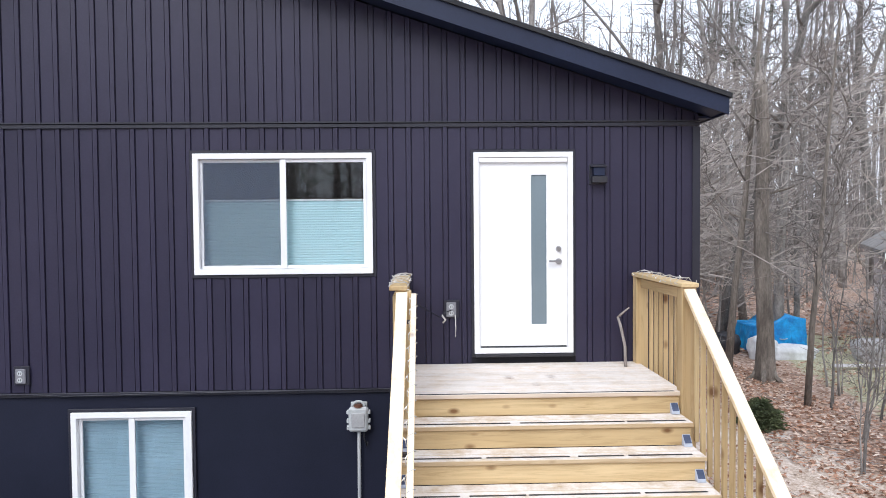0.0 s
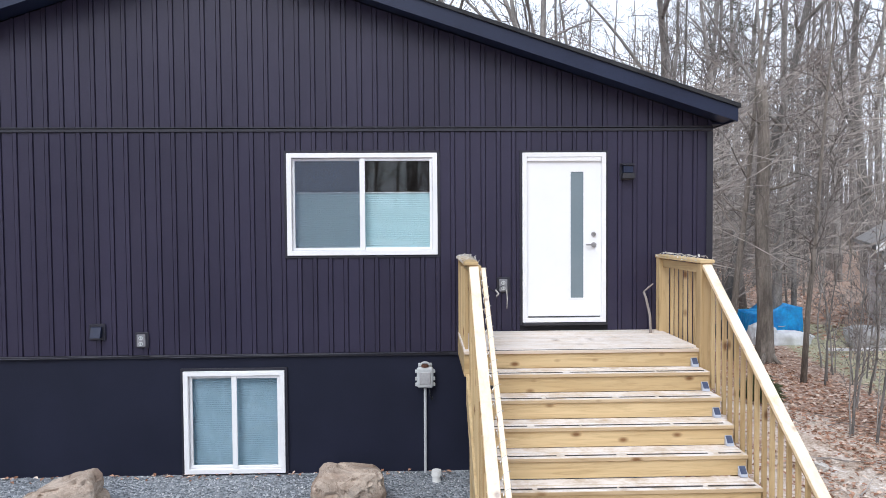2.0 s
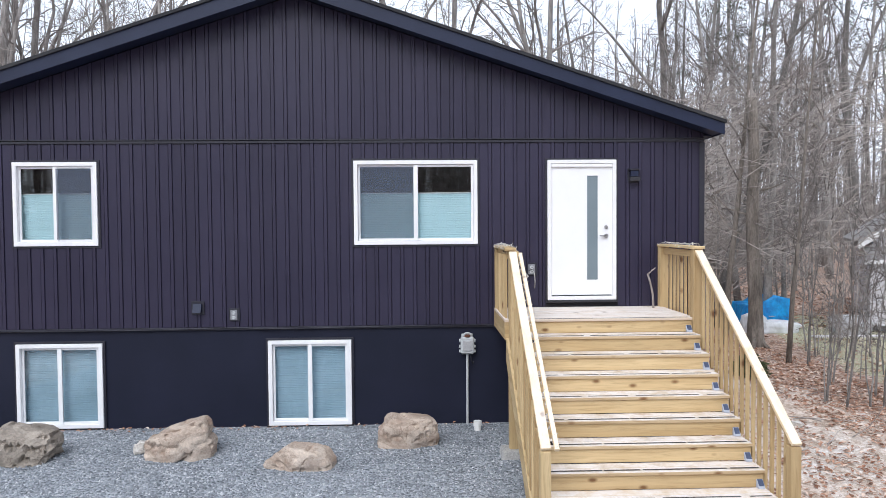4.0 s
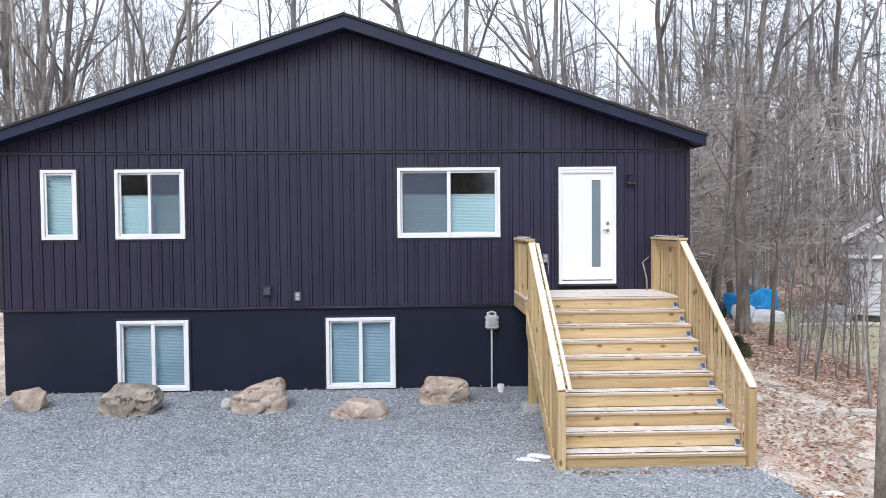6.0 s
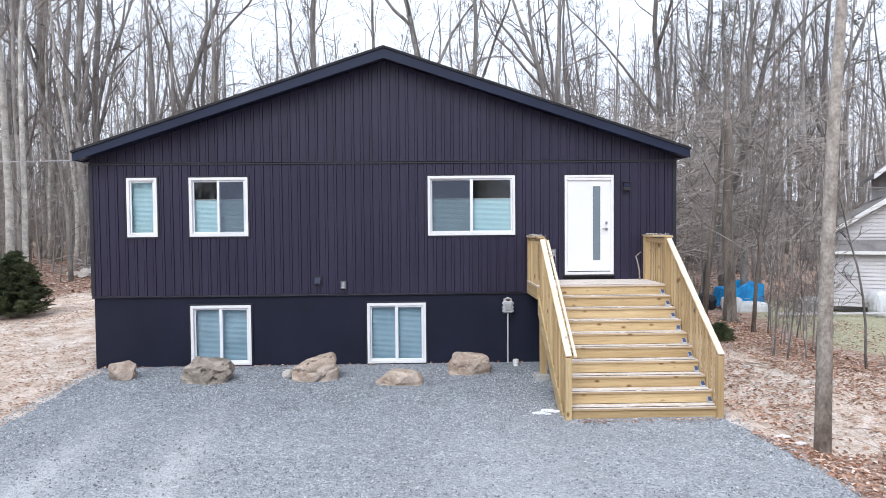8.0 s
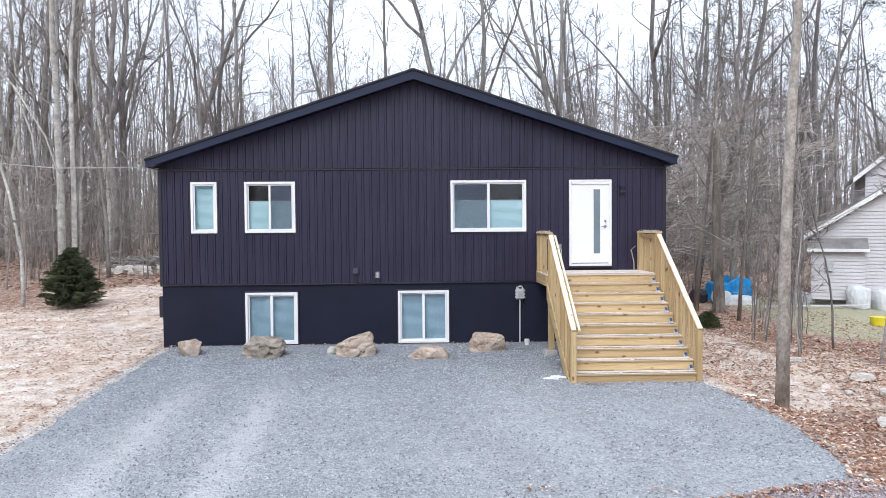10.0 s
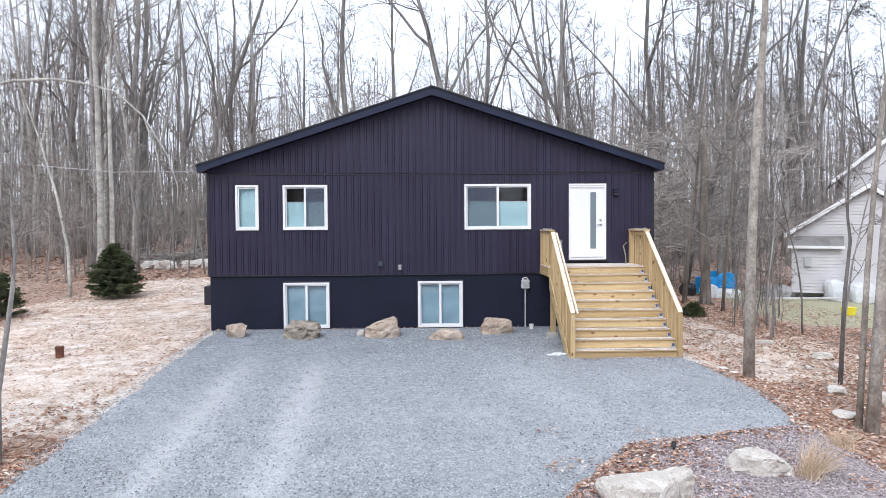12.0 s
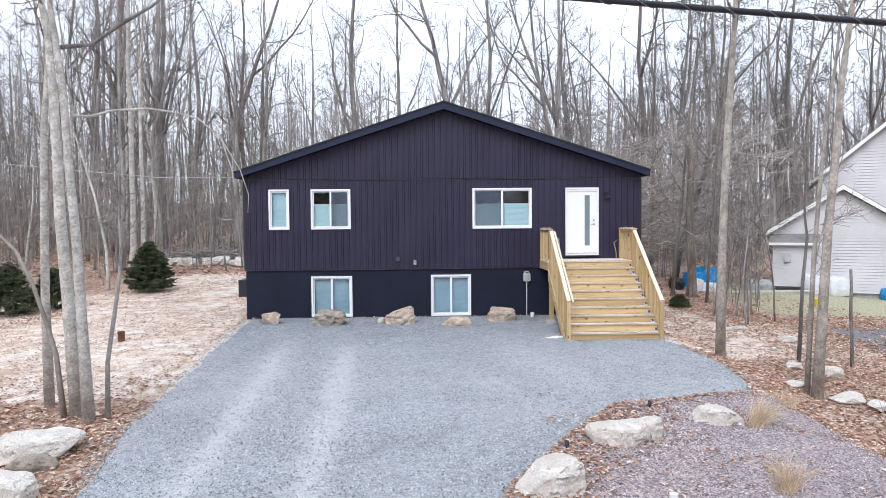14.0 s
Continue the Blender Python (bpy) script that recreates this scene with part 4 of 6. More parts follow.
# grab rail on the inside of one flight
pp("grab_rail", beam((SX0 + 0.138, NOSE - 0.02, 2.62), (SX0 + 0.123, FOOT_Y - 0.05, 0.875), 0.045, 0.036), M_RAIL, "slender bare grab rail")
for f in (0.08, 0.5, 0.95):
    y = NOSE - 0.06 + (FOOT_Y + 0.02 - NOSE) * f
    z = 2.60 - 1.75 * f
    pp("rail_bracket", box((SX0 + 0.0, y - 0.015, z - 0.05), (SX0 + 0.115, y + 0.015, z - 0.02), 0.003), M_DARKPLASTIC)

pier = thing("footing_block", "rough concrete footing block under the porch post", "footing", (SX0 + 0.03, NOSE + 0.02, ground_z(SX0, NOSE) + 0.06))
bm = bmesh.new()
bmesh.ops.create_cone(bm, cap_ends=True, segments=4, radius1=0.23, radius2=0.19, depth=0.14, matrix=Matrix.Translation((0, 0, 0.0)) @ Matrix.Rotation(radians(45), 4, "Z"))
bmesh.ops.bevel(bm, geom=bm.edges[:], offset=0.015, segments=1, affect="EDGES")
part("block", bm, M_CONCRETE, pier)


def step_light():
    t = thing("solar_step_light", "small solar step light with a dark cell", "step light", (0, 0, 0), group="solar lights along the steps")
    bm = bmesh.new()
    pts = ((0.0, 0.0), (-0.055, 0.0), (-0.055, 0.02), (0.0, 0.085))
    a = [bm.verts.new((-0.033, y, z)) for y, z in pts]
    b = [bm.verts.new((0.033, y, z)) for y, z in pts]
    bm.faces.new(a)
    bm.faces.new(b[::-1])
    for i in range(4):
        bm.faces.new((a[i - 1], a[i], b[i], b[i - 1]))
    bmesh.ops.recalc_face_normals(bm, faces=bm.faces)
    part("body", bm, M_LIGHT_BODY, t)
    bm = box((-0.027, -0.036, 0.0), (0.027, 0.036, 0.004), 0)
    bm.transform(Matrix.Translation((0, -0.0285, 0.0545)) @ Matrix.Rotation(radians(49.8), 4, "X"))
    part("solar_cell", bm, M_SOLAR, t)
    return t


light0 = step_light()
first = True
for k in range(1, 10):
    for x in (SX0 + 0.05, SX1 - 0.05):
        m = pose(x, NOSE - RUN * (k - 1) + 0.02, DECK_Z - RISE * k + 0.0045)
        if first:
            light0.matrix_basis, first = m, False
        else:
            copy_thing(light0, m)

# cord from the post cap to the outlet, and the light strings on the caps
cord = thing("extension_cord", "thin dark cord hung from the post cap to the outlet", "cord")
tube("cord", [(-0.80, -1.2, 2.70), (-0.78, -1.0, 2.66), (-0.66, -0.6, 2.50), (-0.5, -0.25, 2.36), (-0.36, -0.1, 2.26), (-0.32, -0.075, 2.30), (-0.24, -0.075, 2.33)], 0.005, M_CABLE, cord)
tube("plug_tail", [(-0.34, -0.08, 2.28), (-0.30, -0.085, 2.23), (-0.33, -0.08, 2.20)], 0.012, M_CORD, cord)
tube("hanging_end", [(-0.2, -0.075, 2.28), (-0.195, -0.08, 2.15), (-0.2, -0.08, 2.05)], 0.006, M_CORD, cord)
for xc in (SX0 + 0.01, SX1 + 0.058):
    r2 = random.Random(int(xc * 10))
    s = thing("fairy_lights", "pale fairy-light string wound loosely over the cap board", "string lights", (0, 0, 0), group="light strings on the rails")
    pts = []
    for i in range(56):
        a = i * 1.15
        pts.append((xc + 0.092 * math.cos(a) + r2.uniform(-0.012, 0.012), -0.1 - 1.25 * i / 55 + r2.uniform(-0.02, 0.02), 2.69 + 0.035 * math.sin(a) + r2.uniform(-0.006, 0.012)))
    tube("string", pts, 0.0035, M_CORD, s, sides=4)
    for i in range(0, 56, 3):
        p = Vector(pts[i])
        part("bulb", cyl(p, p + Vector((r2.uniform(-0.03, 0.03), r2.uniform(-0.03, 0.03), r2.uniform(-0.02, 0.03))), 0.005, 0.003, 5), M_PVC, s)

rail_string = thing("fairy_lights", "pale fairy-light string wound down the bare grab rail", "string lights", (0, 0, 0), group="light strings on the rails")
r3 = random.Random(77)
wound = []
for i in range(150):
    f, a = i / 149, i * 0.9
    wound.append((SX0 + 0.138 - 0.015 * f + 0.036 * math.cos(a), NOSE - 0.02 + (FOOT_Y - NOSE - 0.03) * f, 2.62 - 1.745 * f + 0.026 * math.sin(a)))
tube("string", wound, 0.003, M_CORD, rail_string, sides=4)
for i in range(3, 150, 7):
    p = Vector(wound[i])
    part("bulb", cyl(p, p + Vector((r3.uniform(-0.03, 0.03), r3.uniform(-0.02, 0.02), r3.uniform(-0.03, 0.03))), 0.006, 0.003, 5), M_PVC, rail_string)

stick = thing("stick", "weathered bare stick leaning against the porch guard", "stick")
tube("shaft", [(1.50, -0.30, DECK_Z), (1.505, -0.26, DECK_Z + 0.2), (1.478, -0.2, DECK_Z + 0.40), (1.465, -0.15, DECK_Z + 0.48)], 0.016, M_BRUSH, stick, r2=0.014)
tube("fork", [(1.465, -0.15, DECK_Z + 0.48), (1.52, -0.15, DECK_Z + 0.53), (1.58, -0.16, DECK_Z + 0.58)], 0.013, M_BRUSH, stick, r2=0.008)


# ---- boulders ----
def boulder(name, at, size, seed, material, label, turn=0.0, tilt=0.0, cuts=9, flat_top=0.0, group="", sink=0.12):
    """A weathered stone: a ball cut by chance planes, with broken ledges, half sunk in the ground."""
    r = random.Random(seed)
    bm = bmesh.new()
    bmesh.ops.create_icosphere(bm, subdivisions=4, radius=1.0)
    planes = [(Vector((r.gauss(0, 1), r.gauss(0, 1), r.gauss(0.2, 0.6))).normalized(), r.uniform(0.66, 0.98)) for _ in range(cuts + 2)]
    if flat_top:
        planes.append((Vector((r.uniform(-0.1, 0.1), r.uniform(-0.1, 0.1), 1)).normalized(), flat_top))
    for v in bm.verts:
        p = Vector([math.copysign(abs(c) ** 0.62, c) for c in v.co])
        p *= 1 / max(1e-6, sum(abs(c) ** 4 for c in p) ** 0.25)
        for _ in range(2):
            for nrm, d in planes:
                over = p.dot(nrm) - d
                if over > 0:
                    p -= nrm * over * 0.97
        q = p * 1.7 + Vector((seed, 0, 0))
        bed = noise.noise((q.x * 0.45, q.y * 0.45, q.z * 2.6))
        p *= 1 + 0.10 * noise.noise(q) + 0.05 * noise.noise(q * 2.3) + 0.03 * noise.noise(q * 5.5) - 0.07 * abs(bed) - (0.06 if abs(bed) < 0.035 else 0.0)
        v.co = p
    for axis in range(3):
        lo, hi = min(v.co[axis] for v in bm.verts), max(v.co[axis] for v in bm.verts)
        for v in bm.verts:
            v.co[axis] = ((v.co[axis] - lo) / (hi - lo) - 0.5) * size[axis]
    bm.transform(Matrix.Rotation(radians(turn), 4, "Z") @ Matrix.Rotation(radians(tilt), 4, "Y"))
    low = min(v.co.z for v in bm.verts)
    bm.transform(Matrix.Translation((0, 0, -low - sink * size[2])))
    me = bpy.data.meshes.new(name)
    bm.to_mesh(me)
    bm.free()
    me.materials.append(material)
    ob = new(name, me)
    ob.location = (at[0], at[1], ground_z(*at) + 0.02)
    return tagged(ob, label, "rock", group)


def hull_into(bm, outline, depth, seed, lean=0.3, shift=(0, 0, 0)):
    """An angular block: a side view in x and z given depth, its upper edges drawn back by chance."""
    r = random.Random(seed)
    top = max(z for _, z in outline)
    left, right = min(x for x, _ in outline), max(x for x, _ in outline)
    made = []
    for x, z in outline + ((0.55 * left + 0.45 * right, 0.8 * top), (0.3 * left + 0.7 * right, 0.75 * top), (0.5 * left + 0.5 * right, 0.0)):
        k = z / top
        ends = abs(2 * (x - left) / (right - left) - 1) ** 2.2
        for way in (-1, 1):
            y = way * depth / 2 * (1 - lean * max(0.0, k) ** 2 * r.uniform(0.5, 1.3)) * r.uniform(0.86, 1.05) * (1 - r.uniform(0.35, 0.65) * ends)
            made.append(bm.verts.new((x + shift[0] + r.uniform(-0.02, 0.02), y + shift[1], z + shift[2] + r.uniform(-0.012, 0.012))))
    hull = bmesh.ops.convex_hull(bm, input=made)
    loose = list({g for g in hull["geom_interior"] + hull["geom_unused"] if isinstance(g, bmesh.types.BMVert) and g.is_valid})
    bmesh.ops.delete(bm, geom=loose, context="VERTS")


def hewn_rock(name, at, outlines, material, label, seed, group, turn=0.0, rough=0.022, fine=4, sunk=0.04):
    """A broken stone of one or more angular blocks, its faces chipped along their bedding."""
    bm = bmesh.new()
    for k, (outline, depth, shift) in enumerate(outlines):
        hull_into(bm, outline, depth, seed + k, shift=shift)
    bmesh.ops.bevel(bm, geom=bm.edges[:], offset=0.022, segments=1, affect="EDGES")
    bmesh.ops.triangulate(bm, faces=bm.faces[:])
    for _ in range(fine):
        longest = [e for e in bm.edges if e.calc_length() > 0.07]
        bmesh.ops.subdivide_edges(bm, edges=longest, cuts=1)
        bmesh.ops.triangulate(bm, faces=bm.faces[:])
    bm.normal_update()
    moved = []
    for v in bm.verts:
        q = v.co + Vector((seed * 3.7, 0, 0))
        bed = noise.noise((q.x * 2.0, q.y * 2.0, q.z * 13))
        chip = noise.noise(q * 4.2)
        d = 0.9 * chip + 0.9 * bed + 0.5 * noise.noise(q * 11) - (1.3 if abs(bed - 0.05) < 0.06 and chip > -0.15 else 0.0)
        moved.append(v.co + v.normal * d * rough)
    for v, c in zip(bm.verts, moved):
        v.co = c
    bm.transform(Matrix.Rotation(radians(turn), 4, "Z"))
    me = bpy.data.meshes.new(name)
    bm.to_mesh(me)
    bm.free()
    me.materials.append(material)
    ob = new(name, me)
    ob.location = (at[0], at[1], ground_z(*at) + 0.03 - sunk)
    return tagged(ob, label, "rock", group)


ROW = "boulders along the house"
boulder("boulder", (-8.85, -0.85), (0.52, 0.5, 0.40), 3, M_STONE, "small rounded tan boulder on the gravel", 20, group=ROW)
hewn_rock("boulder", (-7.10, -1.1), [(((-0.40, -0.05), (-0.45, 0.14), (-0.40, 0.34), (-0.28, 0.47), (0.08, 0.46), (0.40, 0.41), (0.46, 0.24), (0.36, 0.02), (0.0, -0.08)), 0.66, (0, 0, 0))],
          M_STONE_DARK, "rugged grey-brown boulder with a flat top on the gravel", 14, ROW, rough=0.04)
hewn_rock("boulder", (-5.08, -1.08), [(((-0.44, 0.02), (-0.44, 0.24), (-0.20, 0.38), (0.30, 0.52), (0.40, 0.46), (0.40, 0.24), (0.10, 0.06), (-0.25, -0.06)), 0.62, (0, 0, 0)),
                                      (((-0.02, -0.04), (0.0, 0.10), (0.36, 0.30), (0.46, 0.26), (0.48, -0.04)), 0.54, (0, 0.01, 0))],
          M_STONE, "cracked wedge-shaped tan boulder leaning on the gravel", 22, ROW, rough=0.026)
hewn_rock("boulder", (-3.42, -1.5), [(((-0.44, -0.06), (-0.43, 0.10), (-0.34, 0.18), (-0.16, 0.28), (0.06, 0.29), (0.34, 0.24), (0.44, 0.10), (0.43, -0.06)), 0.58, (0, 0, 0))],
          M_STONE, "low flat tan boulder on the gravel", 31, ROW, -8, rough=0.024)
hewn_rock("boulder", (-2.07, -0.80), [(((-0.41, -0.06), (-0.41, 0.20), (-0.31, 0.40), (-0.22, 0.42), (0.28, 0.40), (0.36, 0.35), (0.42, 0.12), (0.40, -0.06)), 0.54, (0, 0, 0))],
          M_STONE, "squarish tan boulder with a level top on the gravel", 47, ROW, 5, rough=0.02)
hewn_rock("small_stone", (-5.62, -1.0), [(((-0.10, -0.03), (-0.12, 0.06), (-0.04, 0.13), (0.08, 0.13), (0.11, -0.03)), 0.2, (0, 0, 0))],
          M_STONE_GREY, "small whitish stone beside the cracked boulder", 49, ROW, rough=0.01, fine=2, sunk=-0.02)

BED = "rocks round the planting bed"
hewn_rock("slab_rock", (-1.28, -10.5), [(((-0.62, 0.06), (-0.66, 0.27), (-0.58, 0.33), (0.25, 0.35), (0.30, 0.10), (-0.3, -0.06)), 0.66, (0, 0, 0)),
                                        (((0.05, -0.05), (0.05, 0.30), (0.56, 0.345), (0.60, 0.05), (0.5, -0.05)), 0.46, (0, 0.14, 0))],
          M_STONE_GREY, "thick flat pale slab with a broken front in the planting bed", 52, BED, 9, rough=0.018)
hewn_rock("bed_rock", (0.50, -9.5), [(((-0.42, -0.05), (-0.40, 0.12), (-0.28, 0.28), (0.02, 0.31), (0.34, 0.20), (0.44, 0.08), (0.40, -0.05)), 0.52, (0, 0, 0))],
          M_STONE_GREY, "low pale rock in the planting bed", 61, BED, -8, rough=0.022)
hewn_rock("bed_rock", (-2.86, -12.4), [(((-0.44, -0.06), (-0.40, 0.16), (-0.10, 0.36), (0.22, 0.46), (0.38, 0.40), (0.42, 0.16), (0.36, -0.06)), 0.66, (0, 0, 0))],
          M_STONE_GREY, "broad pale rock at the edge of the planting bed", 73, BED, 18, rough=0.03)
hewn_rock("slab_rock", (-9.98, -10.85), [(((-0.66, 0.02), (-0.64, 0.18), (-0.45, 0.30), (0.25, 0.33), (0.62, 0.27), (0.60, 0.16), (0.30, -0.03), (-0.4, -0.06)), 0.86, (0, 0, 0))],
          M_STONE_GREY, "flat pale slab among the leaves", 81, BED, 8, rough=0.02)
hewn_rock("bed_rock", (-9.72, -11.38), [(((-0.32, -0.05), (-0.32, 0.10), (-0.15, 0.20), (0.12, 0.19), (0.33, 0.05), (0.30, -0.05)), 0.42, (0, 0, 0))],
          M_STONE_DARK, "dark low rock before the slab", 85, BED, 12, rough=0.02, fine=3)
hewn_rock("slab_rock", (-9.75, -12.35), [(((-0.66, -0.05), (-0.64, 0.24), (-0.40, 0.32), (0.45, 0.33), (0.64, 0.26), (0.60, -0.05)), 0.8, (0, 0, 0))],
          M_STONE_GREY, "flat tan slab among the leaves", 88, BED, -10, rough=0.02)
for i, (x, y, w, h) in enumerate(((5.7, -2.35, 0.65, 0.28), (5.45, -3.4, 0.45, 0.22), (4.25, -5.2, 0.7, 0.22), (4.7, -6.0, 0.62, 0.40), (3.5, -6.75, 0.7, 0.2), (4.0, -7.6, 0.95, 0.24),
                                    (4.35, -8.0, 0.8, 0.2), (4.8, -3.3, 0.3, 0.12), (4.35, 0.9, 0.35, 0.14), (5.2, -0.6, 0.6, 0.14))):
    boulder("field_rock", (x, y), (w * 0.7, w * 0.5, h * 0.7), 100 + i, M_STONE_GREY, "pale rock lying among dry leaves", 37 * i, 0, 6, 0.5, group="rocks among the trees", sink=0.25)
rr = random.Random(9)
for i in range(13):
    x, y = -18.6 + i * 0.42 + rr.uniform(-0.1, 0.1), 16.2 + 0.5 * math.sin(i) + rr.uniform(-0.3, 0.3)
    s = rr.uniform(0.45, 1.05)
    boulder("wall_rock", (x, y), (s, s * 0.8, s * 0.6), 130 + i, M_STONE_GREY, "pale rock in a loose row at the yard's end", 50 * i, 0, 7, group="rocks at the yard's end")

# old snow left on the gravel by the stairs
for i, (x, y, w) in enumerate(((-1.12, -3.42, 0.17), (-0.96, -3.3, 0.2), (-0.84, -3.36, 0.12), (-1.0, -3.48, 0.1), (2.35, -4.3, 0.2), (2.55, -4.42, 0.12))):
    bm = bmesh.new()
    bmesh.ops.create_icosphere(bm, subdivisions=3, radius=1)
    for v in bm.verts:
        k = 1 + 0.5 * noise.noise(v.co * 2 + Vector((i * 5, 0, 0)))
        v.co = Vector((v.co.x * w * 0.6 * k, v.co.y * w * 0.3 * k, v.co.z * 0.025))
    t = thing("snow_patch", "small thin patch of old snow on the gravel", "snow", (x, y, ground_z(x, y) + 0.035), group="patches of old snow")
    part("crust", bm, M_SNOW, t)


# ---- trees ----
def limb(r, start, way, length, segs, bend, lift):
    pts, d, step = [start.copy()], way.normalized(), length / segs
    for _ in range(segs):
        d = (d + Vector((r.gauss(0, bend), r.gauss(0, bend), r.gauss(0, bend) + lift))).normalized()
        pts.append(pts[-1] + d * step)
    return pts


def fork_way(r, along, angle):
    side = along.cross(Vector((r.gauss(0, 1), r.gauss(0, 1), r.gauss(0, 1)))).normalized()
    return (along * math.cos(angle) + side * math.sin(angle)).normalized()


def taper(r0, r1, n):
    return [r0 + (r1 - r0) * i / n for i in range(n + 1)]


def grow(seed, height, radius, first=0.4, limbs=11, subs=7, twigs=4, angle=(0.45, 1.05), lean=(0, 0), reach=0.30, trunk=None, droop=0.05, thin=1.0, low_limbs=0, forks=0):
    """Trunk and crown tubes of one bare tree. trunk: points of its own, else a nearly straight stem."""
    r = random.Random(seed)
    if trunk is None:
        n = 10
        pts, d = [Vector((0, 0, -0.3))], Vector((lean[0], lean[1], 1)).normalized()
        for i in range(n):
            d = (d + Vector((r.gauss(0, 0.055), r.gauss(0, 0.055), 0.04))).normalized()
            pts.append(pts[-1] + d * (height / n))
    else:
        pts = [Vector(p) for p in trunk]
    n = len(pts) - 1
    radii = [radius * (1 - 0.86 * (i / n) ** 1.1) for i in range(n + 1)]
    radii[0] *= 1.18
    stem = [(pts, radii)]
    crown = []
    for k in range(forks):
        # a second leader, nearly as stout as the stem
        f = first + r.uniform(-0.04, 0.22)
        i = min(n - 1, int(f * n))
        p = pts[i].lerp(pts[i + 1], f * n - i)
        arm = limb(r, p, fork_way(r, (pts[i + 1] - pts[i]).normalized(), r.uniform(0.35, 0.7)), height * r.uniform(0.3, 0.45), 7, 0.13, 0.09)
        stem.append((arm, taper(radii[i] * r.uniform(0.5, 0.7), 0.02, 7)))
        for _ in range(9):
            g = r.uniform(0.3, 1.0)
            j = min(6, int(g * 7))
            q = arm[j].lerp(arm[j + 1], g * 7 - j)
            l2 = limb(r, q, fork_way(r, (arm[j + 1] - arm[j]).normalized(), r.uniform(0.4, 0.9)), height * r.uniform(0.06, 0.13), 4, 0.2, droop)
            crown.append((l2, taper(radii[i] * 0.2 * (1.2 - g) + 0.008, 0.006 * thin, 4)))
            for _ in range(6):
                a = r.randrange(1, 5)
                crown.append((limb(r, l2[a], fork_way(r, (l2[a] - l2[a - 1]).normalized(), r.uniform(0.4, 1.0)), height * r.uniform(0.02, 0.05), 2, 0.2, droop), taper(0.011 * thin, 0.004 * thin, 2)))
    for k in range(limbs + low_limbs):
        f = first + (0.97 - first) * ((k + r.random()) / limbs) if k < limbs else r.uniform(0.12, first)
        i = min(n - 1, int(f * n))
        p = pts[i].lerp(pts[i + 1], f * n - i)
        along = (pts[i + 1] - pts[i]).normalized()
        size = height * reach * (1.15 - f) * r.uniform(0.6, 1.25) * (0.55 if k >= limbs else 1)
        r0 = max(0.014, radii[i] * r.uniform(0.3, 0.58)) * thin * (0.5 if k >= limbs else 1)
        l1 = limb(r, p, fork_way(r, along, r.uniform(*angle)), size, 5, 0.21, droop)
        crown.append((l1, taper(r0, 0.006 * thin, 5)))
        for _ in range(subs):
            g = r.uniform(0.2, 1.0)
            j = min(4, int(g * 5))
            q = l1[j].lerp(l1[j + 1], g * 5 - j)
            l2 = limb(r, q, fork_way(r, (l1[j + 1] - l1[j]).normalized(), r.uniform(0.45, 1.05)), size * r.uniform(0.25, 0.6), 3, 0.24, droop)
            crown.append((l2, taper(max(0.010 * thin, r0 * 0.38 * (1.1 - g)), 0.006 * thin, 3)))
            for _ in range(twigs):
                h = r.uniform(0.25, 1.0)
                a = min(2, int(h * 3))
                s = l2[a].lerp(l2[a + 1], h * 3 - a)
                l3 = limb(r, s, fork_way(r, (l2[a + 1] - l2[a]).normalized(), r.uniform(0.4, 1.0)), size * r.uniform(0.1, 0.26), 1, 0.2, droop)
                crown.append((l3, taper(0.0105 * thin, 0.004 * thin, 1)))
    return stem, crown


def tree_thing(name, label, stem, crown, bark, twig, at, category="tree", group="bare trees"):
    t = thing(name, label, category, at, group)
    link_mesh("trunk", *tube_data(stem, 10), bark, t, smooth=True)
    link_mesh("crown", *tube_data(crown, 3), twig, t)
    return t


def place(t, x, y, turn, scale=1.0, copy=True):
    m = Matrix.LocRotScale((x, y, ground_z(x, y)), Euler((0, 0, turn)), None)
    if copy:
        t = copy_thing(t, m)
    else:
        t.matrix_basis = m
    t.scale = (scale, scale, scale)
    return t


KINDS = []
for s, (h, rad, kw) in enumerate((
    (21, 0.19, dict(first=0.3, limbs=11, forks=1)), (24, 0.24, dict(first=0.38, limbs=9, forks=2)), (18, 0.14, dict(first=0.26, limbs=11, forks=1)),
    (22, 0.17, dict(first=0.35, limbs=11, lean=(0.03, 0), forks=1)), (16, 0.11, dict(first=0.35, limbs=11, reach=0.24)), (25, 0.27, dict(first=0.36, limbs=9, reach=0.30, forks=2)),
    (19, 0.13, dict(first=0.32, limbs=12, lean=(-0.03, 0.02), reach=0.25)), (14, 0.085, dict(first=0.3, limbs=12, reach=0.22)),
)):
    stem, crown = grow(300 + s, h, rad, low_limbs=4, **kw)
    text = "tall bare grey hardwood rising from leaf litter" if h > 17 else "slim bare grey hardwood in the winter wood"
    KINDS.append(tree_thing("bare_tree", text, stem, crown, M_BARK, M_TWIG, (0, 0, 0)))
for s, (h, rad, kw) in enumerate(((20, 0.15, dict(first=0.45, limbs=10)), (19, 0.105, dict(first=0.5, limbs=9, lean=(-0.03, 0))), (9, 0.06, dict(first=0.3, limbs=10, reach=0.2)))):
    stem, crown = grow(350 + s, h, rad, low_limbs=2, **kw)
    KINDS.append(tree_thing("beech_tree", "pale smooth-barked bare beech at the edge of the wood", stem, crown, M_BEECH, M_BRUSH, (0, 0, 0), group="pale beeches"))
used = set()


def plant(kind, x, y, turn, scale=1.0):
    first_use = kind not in used
    used.add(kind)
    place(KINDS[kind], x, y, turn, scale, copy=not first_use)


